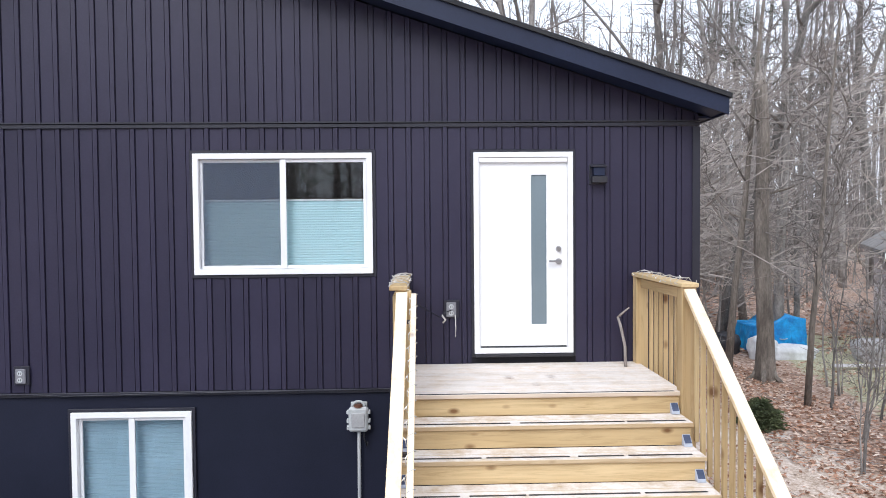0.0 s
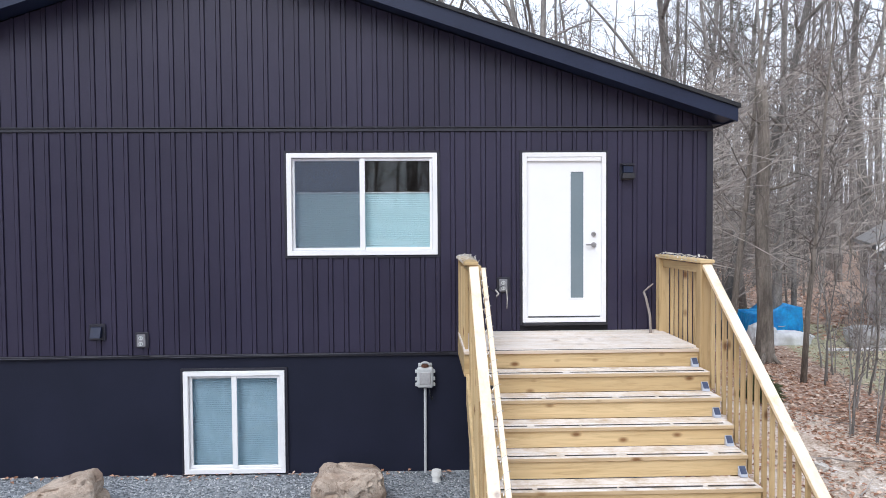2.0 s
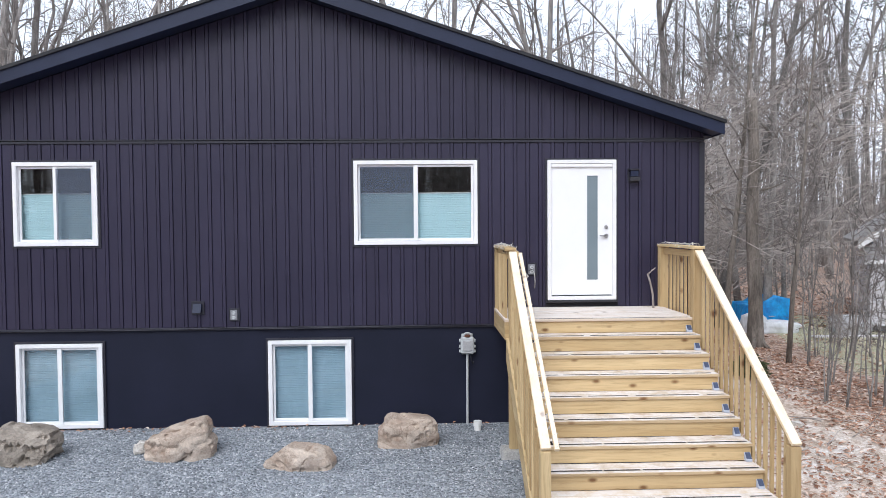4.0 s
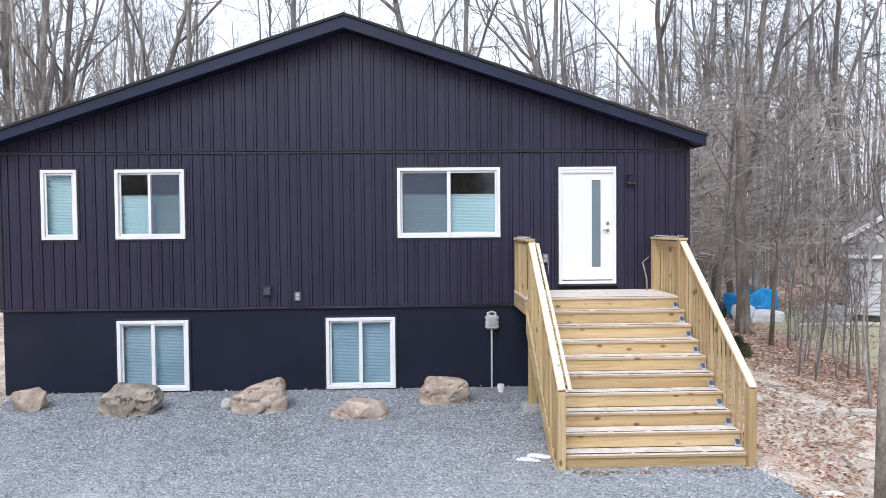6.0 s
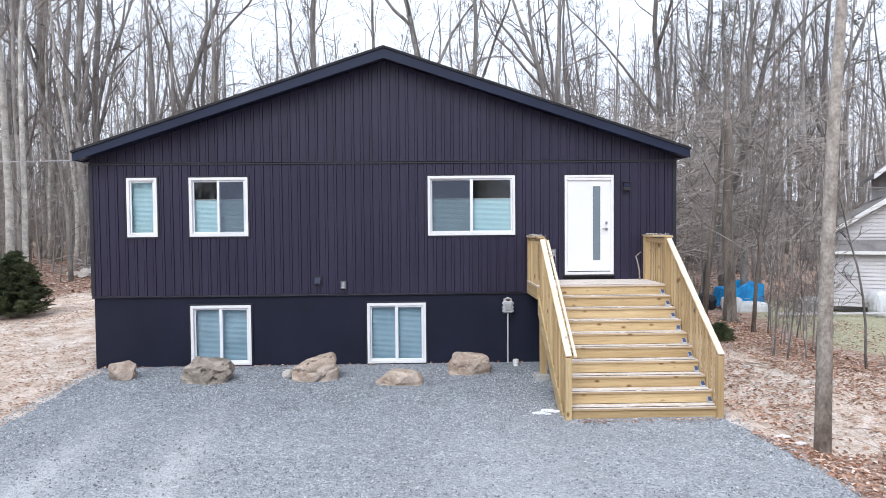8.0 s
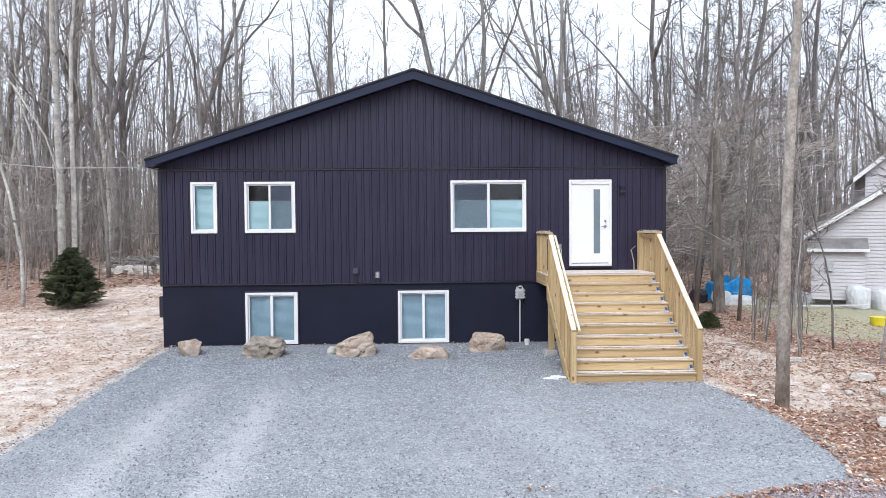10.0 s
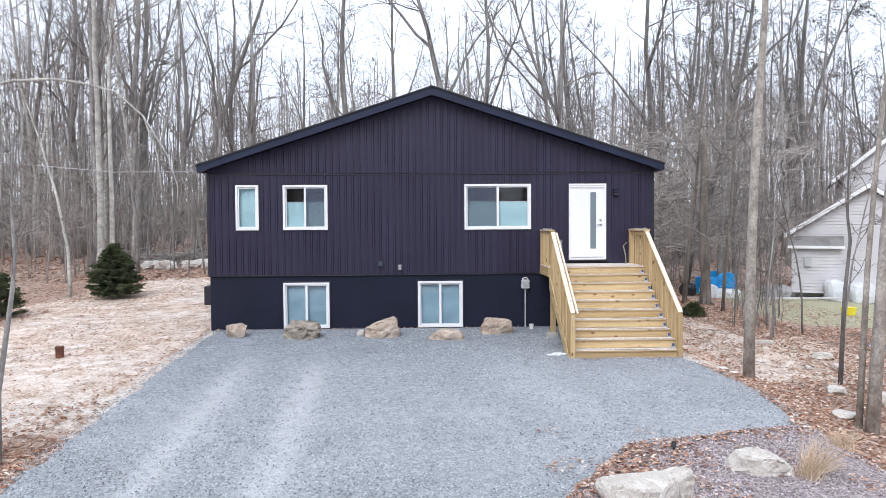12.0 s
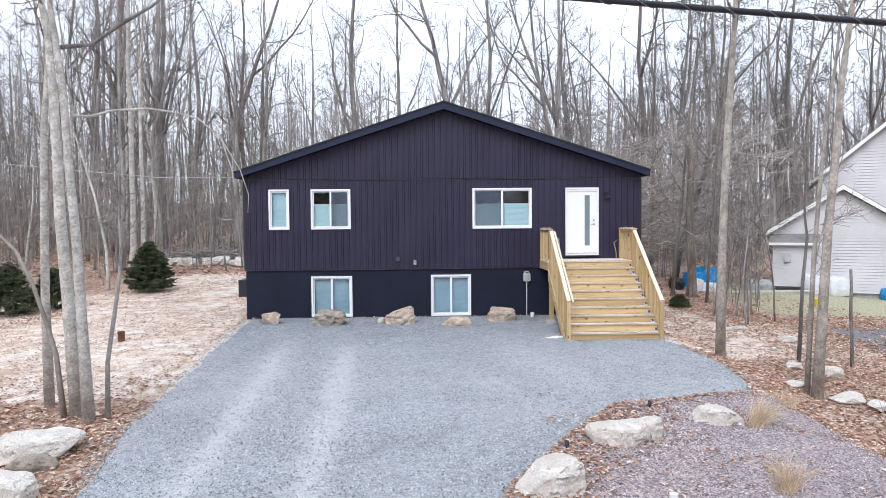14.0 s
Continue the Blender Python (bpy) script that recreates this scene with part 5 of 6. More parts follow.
# trees that stand out against the sky
for kind, x, y, turn, scale in ((1, -1.54, 16.9, 0.3, 0.95), (0, -1.05, 17.4, 2.0, 0.95), (0, 3.12, 18.8, 1.0, 1.0), (3, 5.44, 19.6, 2.2, 1.0), (0, -5.56, 27.3, 4.0, 1.0), (7, -17.1, 55, 0.5, 1.1),
                                 (2, -10.3, 30.3, 1.5, 1.0), (5, -19.8, 40, 2.5, 0.95), (5, -23.6, 36, 5.0, 0.95), (5, -23.7, 24.2, 3.3, 1.15), 
                                 (3, 8.3, 13.0, 5.2, 0.95), (6, 10.6, 16, 0.0, 1.0), (2, -12.5, 30, 3.0, 1.0), (4, -8.3, 33, 0.2, 1.0),
                                 (6, -7.0, 31, 1.2, 0.95), (8, -20.35, 19.8, 0.4, 0.9), (9, -23.2, 22.6, 1.0, 1.0), (9, -25.1, 25.6, 0.2, 1.0), (10, -17.0, 6.6, 2.0, 1.15), (8, -17.15, 9.0, 0.9, 0.95), (9, -16.75, 9.35, 2.6, 1.0), (8, -27.5, 23, 3.0, 0.95), (8, -32, 30, 4.2, 1.0), (10, -24.5, 14, 1.0, 1.1), (4, 1.2, 24, 2.3, 1.0), (2, -15.2, 19.5, 3.9, 0.9), (0, -14.6, 22, 1.9, 0.9), (4, -17.8, 14.5, 2.2, 0.9), (2, -19.6, 13.8, 0.9, 0.95)):
    plant(kind, x, y, turn, scale)

# the wood round the lot, thicker at the sides, open over the house's ridge
wr = random.Random(21)
spots = []


def clear_of(x, y):
    if -11.5 < x < 4.0 and y < 13:
        return False
    if -17.5 < x < -9 and -10 < y < 15.5:
        return False
    if x > 10.5 and -8 < y < 24:
        return False
    if x > 3 and y < 6 and not (x > 18):
        return False
    if x < -11 and y < -6:
        return False
    return all((x - a) ** 2 + (y - b) ** 2 > 1.3 for a, b in spots)


tries = 0
while len(spots) < 190 and tries < 9000:
    tries += 1
    y = 4 + 62 * wr.random() ** 1.1
    half = 16 + 0.68 * (y + 20)
    x = -4 + wr.uniform(-half, half)
    if -10 - 0.1 * y < x < 3 + 0.12 * y and wr.random() < (0.55 if y > 34 else 0.86):
        continue
    if x < -18 and y < 10 and wr.random() < 0.4:
        continue
    if clear_of(x, y):
        spots.append((x, y))
for _ in range(14):
    x, y = wr.uniform(5.5, 24), wr.uniform(13, 44)
    if clear_of(x, y):
        spots.append((x, y))
for _ in range(40):
    x, y = (wr.uniform(-36, -22), wr.uniform(22, 46)) if wr.random() < 0.45 else (wr.uniform(11, 30), wr.uniform(25, 46))
    if clear_of(x, y):
        spots.append((x, y))
for i, (x, y) in enumerate(spots):
    plant(wr.choice((8, 9, 9, 10) if x < -11 and wr.random() < 0.3 else (0, 2, 2, 3, 4, 4, 6, 7, 7, 1, 5)), x, y, wr.uniform(0, 6.3), wr.uniform(0.75, 1.12))

# low beech brush along the wood's edge
SAP = []
for s in range(4):
    h = (5.5, 4.2, 7.0, 3.2)[s]
    stem, crown = grow(500 + s, h, 0.035, first=0.15, limbs=16, subs=6, twigs=3, angle=(0.9, 1.4), reach=0.42, droop=0.015, thin=0.8)
    SAP.append(tree_thing("sapling", "slender bare beech sapling with level twigs", stem, crown, M_BRUSH, M_BRUSH, (0, 0, 0), "sapling", "saplings at the wood's edge"))
sap_used = set()


def plant_sap(kind, x, y, turn, scale):
    place(SAP[kind], x, y, turn, scale, copy=kind in sap_used)
    sap_used.add(kind)


for s in range(3):
    stem, crown = grow(520 + s, (4.6, 5.6, 3.8)[s], 0.026, first=0.3, limbs=9, subs=4, twigs=2, angle=(0.5, 0.9), reach=0.28, droop=0.04, thin=0.7)
    SAP.append(tree_thing("sapling", "thin upright bare sapling among dry leaves", stem, crown, M_BARK, M_TWIG, (0, 0, 0), "sapling", "thin saplings beside the lawn"))
count = 0
while count < 100:
    if count < 55:
        x, y = wr.uniform(4.5, 16), wr.uniform(9.5, 30)
    else:
        y = wr.uniform(10, 34)
        x = wr.uniform(-36, -12 - 0.1 * y)
        if x > -18 and y < 17:
            continue
    if x > 10.8 and y < 22 or 4 < x < 11 and y < 12.5:
        continue
    plant_sap(wr.randrange(4), x, y, wr.uniform(0, 6.3), wr.uniform(0.8, 1.35))
    count += 1
for k in range(30):
    y = wr.uniform(1.5, 8.0)
    x = -2.9 + wr.triangular(0.505, 0.63, 0.52) * (y + 14)
    plant_sap(4 + k % 3, x, y, wr.uniform(0, 6.3), wr.uniform(0.45, 0.95))
for x, y in ((5.62, -0.18), (5.9, 0.3), (7.05, 0.8), (6.95, -1.05)):
    plant_sap(wr.choice((4, 5)), x, y, wr.uniform(0, 6.3), wr.uniform(0.95, 1.25))
for x, y in ((9.2, 7.4), (8.6, 6.0), (5.3, 8.2)):
    plant_sap(wr.choice((0, 1, 3)), x, y, wr.uniform(0, 6.3), wr.uniform(0.6, 0.9))


def far_wood():
    """The wood beyond, past counting: thin stems with a few limbs, and a haze of brush at their feet."""
    r = random.Random(77)
    stems, twigs = [], []
    for _ in range(620):
        y = r.uniform(48, 120)
        x = -4 + r.uniform(-1, 1) * (20 + 0.78 * (y + 20))
        h, rad = r.uniform(13, 22), r.uniform(0.08, 0.2)
        base = Vector((x, y, ground_z(x, y) - 0.3))
        top = base + Vector((r.gauss(0, 0.7), r.gauss(0, 0.7), h))
        stems.append(([base, base.lerp(top, 0.5) + Vector((r.gauss(0, 0.15), 0, 0)), top], [rad, rad * 0.7, 0.02]))
        for _ in range(9):
            f = r.uniform(0.35, 0.97)
            p = base.lerp(top, f)
            l1 = limb(r, p, Vector((r.gauss(0, 1), r.gauss(0, 1), 1.1)), h * 0.28 * (1.2 - f), 3, 0.15, 0.05)
            twigs.append((l1, taper(0.045, 0.012, 3)))
            for _ in range(3):
                q = l1[r.randrange(1, 4)]
                twigs.append((limb(r, q, Vector((r.gauss(0, 1), r.gauss(0, 1), 0.8)), h * 0.1, 2, 0.2, 0.05), taper(0.02, 0.008, 2)))
    for _ in range(4200):
        y = r.uniform(24, 95)
        x = -4 + r.uniform(-1, 1) * (20 + 0.78 * (y + 20))
        if -11 < x < 4 and y < 30:
            continue
        p = Vector((x, y, ground_z(x, y) - 0.1))
        h = r.uniform(1.2, 6.0)
        l1 = limb(r, p, Vector((r.gauss(0, 0.35), r.gauss(0, 0.35), 1)), h, 3, 0.14, 0.0)
        twigs.append((l1, taper(0.022, 0.008, 3)))
        for _ in range(3):
            q = l1[r.randrange(1, 4)]
            twigs.append((limb(r, q, Vector((r.gauss(0, 1), r.gauss(0, 1), 0.5)), h * 0.35, 2, 0.2, 0.0), taper(0.012, 0.006, 2)))
    t = thing("far_wood", "dense grey-brown winter wood fading into the distance", "woodland", kind="stuff")
    tagged(link_mesh("far_stems", *tube_data(stems, 5), M_BARK, t), kind="stuff")
    tagged(link_mesh("far_brush", *tube_data(twigs, 3), M_TWIG, t), kind="stuff")


far_wood()


def thicket():
    """What fills the wood between the counted trees: thin poles, and pale twigs sweeping up from low stems."""
    r = random.Random(91)
    poles, sweeps = [], []
    for _ in range(1500):
        y = 12 + 50 * r.random() ** 0.9
        x = -4 + r.uniform(-1, 1) * (18 + 0.72 * (y + 20))
        if -12 - 0.1 * y < x < 4.5 and y < 24 or x > 10.5 and y < 22 or (-9 < x < 3 and r.random() < 0.6):
            continue
        h, rad = r.uniform(5, 14), r.uniform(0.022, 0.06)
        base = Vector((x, y, ground_z(x, y) - 0.1))
        pts = limb(r, base, Vector((r.gauss(0, 0.06), r.gauss(0, 0.06), 1)), h, 5, 0.035, 0.02)
        poles.append((pts, taper(rad, 0.008, 5)))
        for _ in range(6):
            q = pts[r.randrange(1, 6)]
            sweeps.append((limb(r, q, Vector((r.gauss(0, 1), r.gauss(0, 1), 0.7)), h * r.uniform(0.1, 0.25), 3, 0.14, 0.05), taper(0.012, 0.005, 3)))
    for _ in range(560):
        x, y = r.uniform(4.0, 10.8), r.uniform(7.0, 19)
        z = r.uniform(2.0 if y < 12 else 0.8, 7.5)
        p = Vector((x, y, ground_z(x, y) + z))
        way = Vector((r.choice((1, 1, 1, -0.8)) * r.uniform(0.7, 1.3), r.gauss(0, 0.5), r.uniform(-0.05, 0.75)))
        l1 = limb(r, p, way, r.uniform(1.2, 3.8), 7, 0.15, 0.015)
        sweeps.append((l1, taper(r.uniform(0.012, 0.022), 0.006, 7)))
        for _ in range(5):
            q = l1[r.randrange(1, 8)]
            sweeps.append((limb(r, q, way + Vector((r.gauss(0, 0.45), r.gauss(0, 0.4), r.gauss(0.1, 0.35))), r.uniform(0.4, 1.5), 4, 0.14, 0.02), taper(0.0095, 0.004, 4)))
    for _ in range(420):
        y = r.uniform(11, 26)
        x = r.uniform(-34, -12 - 0.15 * y)
        p = Vector((x, y, ground_z(x, y) + r.uniform(0.3, 5.5)))
        way = Vector((r.gauss(0, 1), r.gauss(0, 0.5), r.uniform(0.1, 0.7)))
        l1 = limb(r, p, way, r.uniform(1.0, 3.0), 5, 0.1, 0.02)
        sweeps.append((l1, taper(r.uniform(0.011, 0.02), 0.005, 5)))
        for _ in range(3):
            q = l1[r.randrange(1, 6)]
            sweeps.append((limb(r, q, way + Vector((r.gauss(0, 0.6), r.gauss(0, 0.6), r.gauss(0.15, 0.4))), r.uniform(0.3, 1.0), 3, 0.12, 0.02), taper(0.007, 0.003, 3)))
    t = thing("thicket", "tangle of thin grey poles and pale sweeping twigs in the wood", "undergrowth", kind="stuff")
    tagged(link_mesh("poles", *tube_data(poles, 5), M_BARK, t), kind="stuff")
    tagged(link_mesh("sweeping_twigs", *tube_data(sweeps, 3), M_BRUSH, t), kind="stuff")


thicket()


def street_wood():
    """The wood across the street, behind the camera; only the panes show it."""
    r = random.Random(88)
    stems, twigs = [], []
    for _ in range(260):
        x, y = r.uniform(-60, 55), r.uniform(-75, -34)
        h, rad = r.uniform(14, 22), r.uniform(0.12, 0.28)
        base = Vector((x, y, ground_z(x, y) - 0.3))
        top = base + Vector((r.gauss(0, 0.7), r.gauss(0, 0.7), h))
        stems.append(([base, top], [rad, 0.04]))
        for _ in range(14):
            f = r.uniform(0.15, 0.97)
            l1 = limb(r, base.lerp(top, f), Vector((r.gauss(0, 1), r.gauss(0, 1), 0.9)), h * 0.28 * (1.25 - f), 2, 0.15, 0.05)
            twigs.append((l1, taper(0.09, 0.03, 2)))
    t = thing("street_wood", "bare winter wood across the street", "woodland", kind="stuff")
    tagged(link_mesh("street_stems", *tube_data(stems, 5), M_BARK, t), kind="stuff")
    tagged(link_mesh("street_limbs", *tube_data(twigs, 3), M_TWIG, t), kind="stuff")


street_wood()


def ridge():
    """The wooded skyline beyond everything, its distance haze painted in as pale grey."""
    verts, faces = [], []
    n = 240
    for i in range(n + 1):
        a = 2 * math.pi * i / n
        x, y = -4 + 210 * math.cos(a), -10 + 210 * math.sin(a)
        h = 9.0 + 2.5 * noise.noise((i * 0.05, 0, 0)) + 1.2 * noise.noise((i * 0.4, 3, 0)) + 0.8 * noise.noise((i * 1.7, 5, 0))
        verts += [(x, y, -3), (x, y, h)]
    for i in range(n):
        faces.append((2 * i, 2 * i + 2, 2 * i + 3, 2 * i + 1))
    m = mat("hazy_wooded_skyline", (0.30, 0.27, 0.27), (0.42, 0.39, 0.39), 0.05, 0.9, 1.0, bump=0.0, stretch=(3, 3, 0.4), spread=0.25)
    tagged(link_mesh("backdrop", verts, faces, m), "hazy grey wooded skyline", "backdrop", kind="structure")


ridge()


# trees that the drive passes between
def own_tree(label, pts, radius, seed, bark, limbs=9, first=0.62, extend=6.0, **kw):
    base = Vector(pts[0])
    pts = [Vector(p) - base for p in pts]
    pts[0].z -= 0.25
    d = (pts[-1] - pts[-3]).normalized()
    for k in range(3):
        pts.append(pts[-1] + (d + Vector((0.03 * k, 0, 0.1))).normalized() * extend / 3)
    height = pts[-1].z
    stem, crown = grow(seed, height, radius, first=first, limbs=limbs, trunk=pts, **kw)
    base.z = ground_z(base.x, base.y)
    return tree_thing("tree", label, stem, crown, bark, M_TWIG, base, group="trees beside the drive")


beech = "slender smooth-barked beech leaning beside the drive"
ta = own_tree(beech, ((-9.92, -9.4, -0.3), (-10.0, -9.4, 1.4), (-10.05, -9.4, 2.7), (-10.13, -9.4, 3.82), (-10.2, -9.4, 5.2), (-10.3, -9.4, 6.02), (-10.37, -9.4, 6.56)), 0.088, 601, M_BEECH, extend=5)
own_tree(beech, ((-10.25, -9.1, -0.3), (-10.37, -9.1, 1.74), (-10.46, -9.1, 3.08), (-10.48, -9.1, 4.32), (-10.52, -9.1, 5.26), (-10.57, -9.1, 6.1), (-10.67, -9.1, 6.66)), 0.105, 602, M_BEECH, extend=6)
own_tree(beech, ((-11.0, -8.6, -0.25), (-11.02, -8.6, 1.71), (-10.99, -8.6, 3.39), (-10.96, -8.6, 4.66), (-10.89, -8.6, 5.34), (-10.84, -8.6, 6.02)), 0.08, 603, M_BEECH, extend=4)
own_tree("thin crooked sapling at the edge of the drive", ((-9.70, -9.25, -0.33), (-9.67, -9.25, 0.62), (-9.53, -9.25, 1.47), (-9.44, -9.25, 2.04), (-9.4, -9.25, 2.51), (-9.42, -9.25, 3.07)), 0.04, 604, M_BARK, limbs=6, extend=1.0, first=0.4, reach=0.25, thin=0.6)
own_tree("thin leaning sapling among the beeches", ((-10.41, -9.2, -0.3), (-10.54, -9.2, 0.78), (-10.67, -9.2, 1.27), (-10.88, -9.2, 1.94), (-11.15, -9.2, 2.52), (-11.51, -9.2, 2.9)), 0.045, 605, M_BRUSH, limbs=6, extend=1.0, first=0.4, reach=0.25, thin=0.6)
ar = [(-10.18, -9.1, 4.72), (-10.06, -8.8, 4.76), (-9.67, -8.8, 4.86), (-9.1, -8.8, 4.89), (-8.72, -8.8, 4.84), (-8.24, -8.8, 4.72), (-7.86, -8.8, 4.38), (-7.68, -8.8, 3.85), (-7.62, -8.8, 3.26)]
off = ta.location
tube("arching_branch", [Vector(p) - off for p in ar], 0.028, M_BEECH, ta, r2=0.007, label="long arching bare branch")
tube("arching_twig", [Vector(p) - off for p in ((-7.86, -8.8, 4.38), (-7.54, -8.8, 3.84), (-7.4, -8.8, 3.4), (-7.42, -8.8, 3.1))], 0.01, M_BEECH, ta, r2=0.005)
tube("upper_branch", [Vector(p) - off for p in ((-10.28, -9.3, 5.8), (-10.02, -8.8, 5.97), (-9.45, -8.8, 6.35), (-8.96, -8.8, 6.63), (-8.5, -8.8, 7.0))], 0.045, M_BARK, ta, r2=0.02)
ash = "straight grey-barked tree between drive and neighbour"
own_tree(ash, ((2.83, -4.5, -0.45), (2.86, -4.5, 2.1), (2.93, -4.5, 4.15), (3.02, -4.5, 5.75), (3.1, -4.5, 7.1), (3.15, -4.5, 8.2)), 0.105, 611, M_ASH, limbs=12, extend=8, first=0.55)
own_tree(ash, ((3.49, -7.4, -0.58), (3.62, -7.4, 1.65), (3.68, -7.4, 2.77), (3.83, -7.4, 4.46), (3.92, -7.4, 5.79), (4.03, -7.4, 6.56), (4.13, -7.4, 7.33)), 0.10, 612, M_ASH, limbs=12, extend=7, first=0.5)
own_tree("slim grey stem close beside the larger tree", ((3.40, -7.2, -0.57), (3.52, -7.2, 2.2), (3.62, -7.2, 3.57), (3.75, -7.2, 5.04), (3.91, -7.2, 6.06), (3.99, -7.2, 6.84)), 0.05, 613, M_ASH, limbs=8, extend=4, first=0.5)
own_tree("thin bare sapling among pale rocks", ((4.72, -4.6, -0.54), (4.8, -4.6, 1.39), (4.9, -4.6, 2.48), (4.83, -4.6, 3.03)), 0.045, 614, M_BARK, limbs=9, extend=2.0, first=0.35, reach=0.3, thin=0.7)
dead = thing("dead_stem", "thin dead grey stem standing in dry brush", "dead tree", (5.7, -5.1, ground_z(5.7, -5.1)), group="trees beside the drive")
tube("trunk", [(0.02, 0, -0.1), (0.01, 0, 0.6), (-0.02, 0.01, 1.3), (-0.02, 0, 1.9), (-0.04, 0, 2.3)], 0.042, M_BARK, dead, sides=8, r2=0.032)

own_tree("thin dark trunk leaning beside a stouter one", ((6.55, 8.5, -0.45), (6.72, 8.5, 1.6), (6.95, 8.5, 3.6), (7.12, 8.5, 5.6)), 0.085, 632, M_SNAG, limbs=9, extend=7, first=0.35, low_limbs=4)
own_tree("slim grey trunk among dry leaves", ((6.98, 5.95, -0.45), (7.08, 5.95, 1.2), (7.22, 5.95, 2.6), (7.3, 5.95, 4.0)), 0.06, 634, M_SNAG, limbs=8, extend=5, first=0.3, low_limbs=3)

snag = thing("snag", "broken dead trunk with flared roots and a splintered top", "tree", (7.3, 8.2, ground_z(7.3, 8.2)))
sr = random.Random(620)
pts = [Vector((0.03 * math.sin(k * 0.9) - 0.012 * k, 0.02 * math.cos(k), -0.3 + 0.65 * k)) for k in range(12)]
radii = [0.32, 0.22] + [0.185 - 0.0065 * k for k in range(10)]
link_mesh("trunk", *tube_data([(pts, radii)], 12), M_SNAG, snag, smooth=True)
for k in range(5):
    a = 0.4 + k * 1.25
    tube("root", [(0.12 * math.cos(a), 0.12 * math.sin(a), 0.28), (0.26 * math.cos(a), 0.26 * math.sin(a), 0.08), (0.48 * math.cos(a), 0.48 * math.sin(a), -0.06)], 0.09, M_SNAG, snag, r2=0.03)
for z, a, ln in ((2.9, 0.3, 0.9), (3.6, 2.6, 1.3), (4.3, 5.4, 0.8), (5.2, 0.9, 1.0), (5.9, 3.4, 0.6)):
    way = Vector((math.cos(a), math.sin(a), 0.35))
    l1 = limb(sr, Vector((way.x * 0.1, way.y * 0.1, z)), way, ln, 4, 0.16, 0.03)
    link_mesh("broken_limb", *tube_data([(l1, taper(0.035, 0.012, 4))], 5), M_SNAG, snag)
for k in range(8):
    a = k * 0.8
    p = pts[-1] + Vector((0.08 * math.cos(a), 0.08 * math.sin(a), -0.08))
    part("splinter", cyl(p, p + Vector((0.02, 0, 0.15 + 0.14 * (k % 3))), 0.045, 0.004, 5), M_BRUSH, snag)


# ---- evergreens ----
def conifer(seed, height, width, label, at, dense=1.0):
    """A stem with tiers of drooping boughs, each clothed in small needle sprays."""
    r = random.Random(seed)
    t = thing("spruce", label, "evergreen", (*at, ground_z(*at)), group="young evergreens")
    link_mesh("trunk", *tube_data([([Vector((0, 0, -0.1)), Vector((0, 0, height * 0.97))], [0.05 * height / 2, 0.008])], 8), M_BARK, t)
    boughs, vs, fs = [], [], []
    for _ in range(int(190 * dense)):
        f = r.random()
        z = height * (0.01 + 0.96 * f)
        a = r.uniform(0, 2 * math.pi)
        reach = width / 2 * (1 - f ** 1.5) ** 0.75 * r.uniform(0.7, 1.1) + 0.04
        out = Vector((math.cos(a), math.sin(a), 0))
        tip = Vector((0, 0, z)) + out * reach + Vector((0, 0, 0.18 * reach + r.uniform(-0.05, 0.08)))
        base = Vector((0, 0, z))
        boughs.append(([base, tip], [0.012, 0.003]))
        for _ in range(int(22 + 38 * reach)):
            g = r.uniform(0.3, 1.05)
            p = base.lerp(tip, g) + Vector((r.gauss(0, 0.03), r.gauss(0, 0.03), r.gauss(0, 0.025)))
            d = (out * r.uniform(0.3, 1.0) + Vector((r.gauss(0, 0.6), r.gauss(0, 0.6), r.uniform(-0.35, 0.35)))).normalized()
            ln, w = r.uniform(0.07, 0.14), r.uniform(0.012, 0.022)
            s = d.cross(Vector((0, 0, 1))).normalized() * w
            n = len(vs)
            vs += [p - s, p + s, p + d * ln]
            vs += [p + Vector((0, 0, w)), p - Vector((0, 0, w)), p + d * ln * 0.95]
            fs += [(n, n + 1, n + 2), (n + 3, n + 4, n + 5)]
    link_mesh("boughs", *tube_data(boughs, 3), M_TWIG, t)
    link_mesh("needles", vs, fs, M_NEEDLE, t)


conifer(1, 1.95, 1.75, "plump dark green young spruce at the wood's edge", (-15.25, 6.4), 2.4)
conifer(2, 1.7, 1.5, "small dark green spruce beside the yard", (-17.6, 1.2), 1.0)
conifer(3, 1.35, 1.3, "small dark green spruce beside the yard", (-16.9, 2.4), 0.9)
conifer(4, 0.42, 0.62, "low dark green evergreen shrub near the stairs", (5.35, 4.6), 0.7)


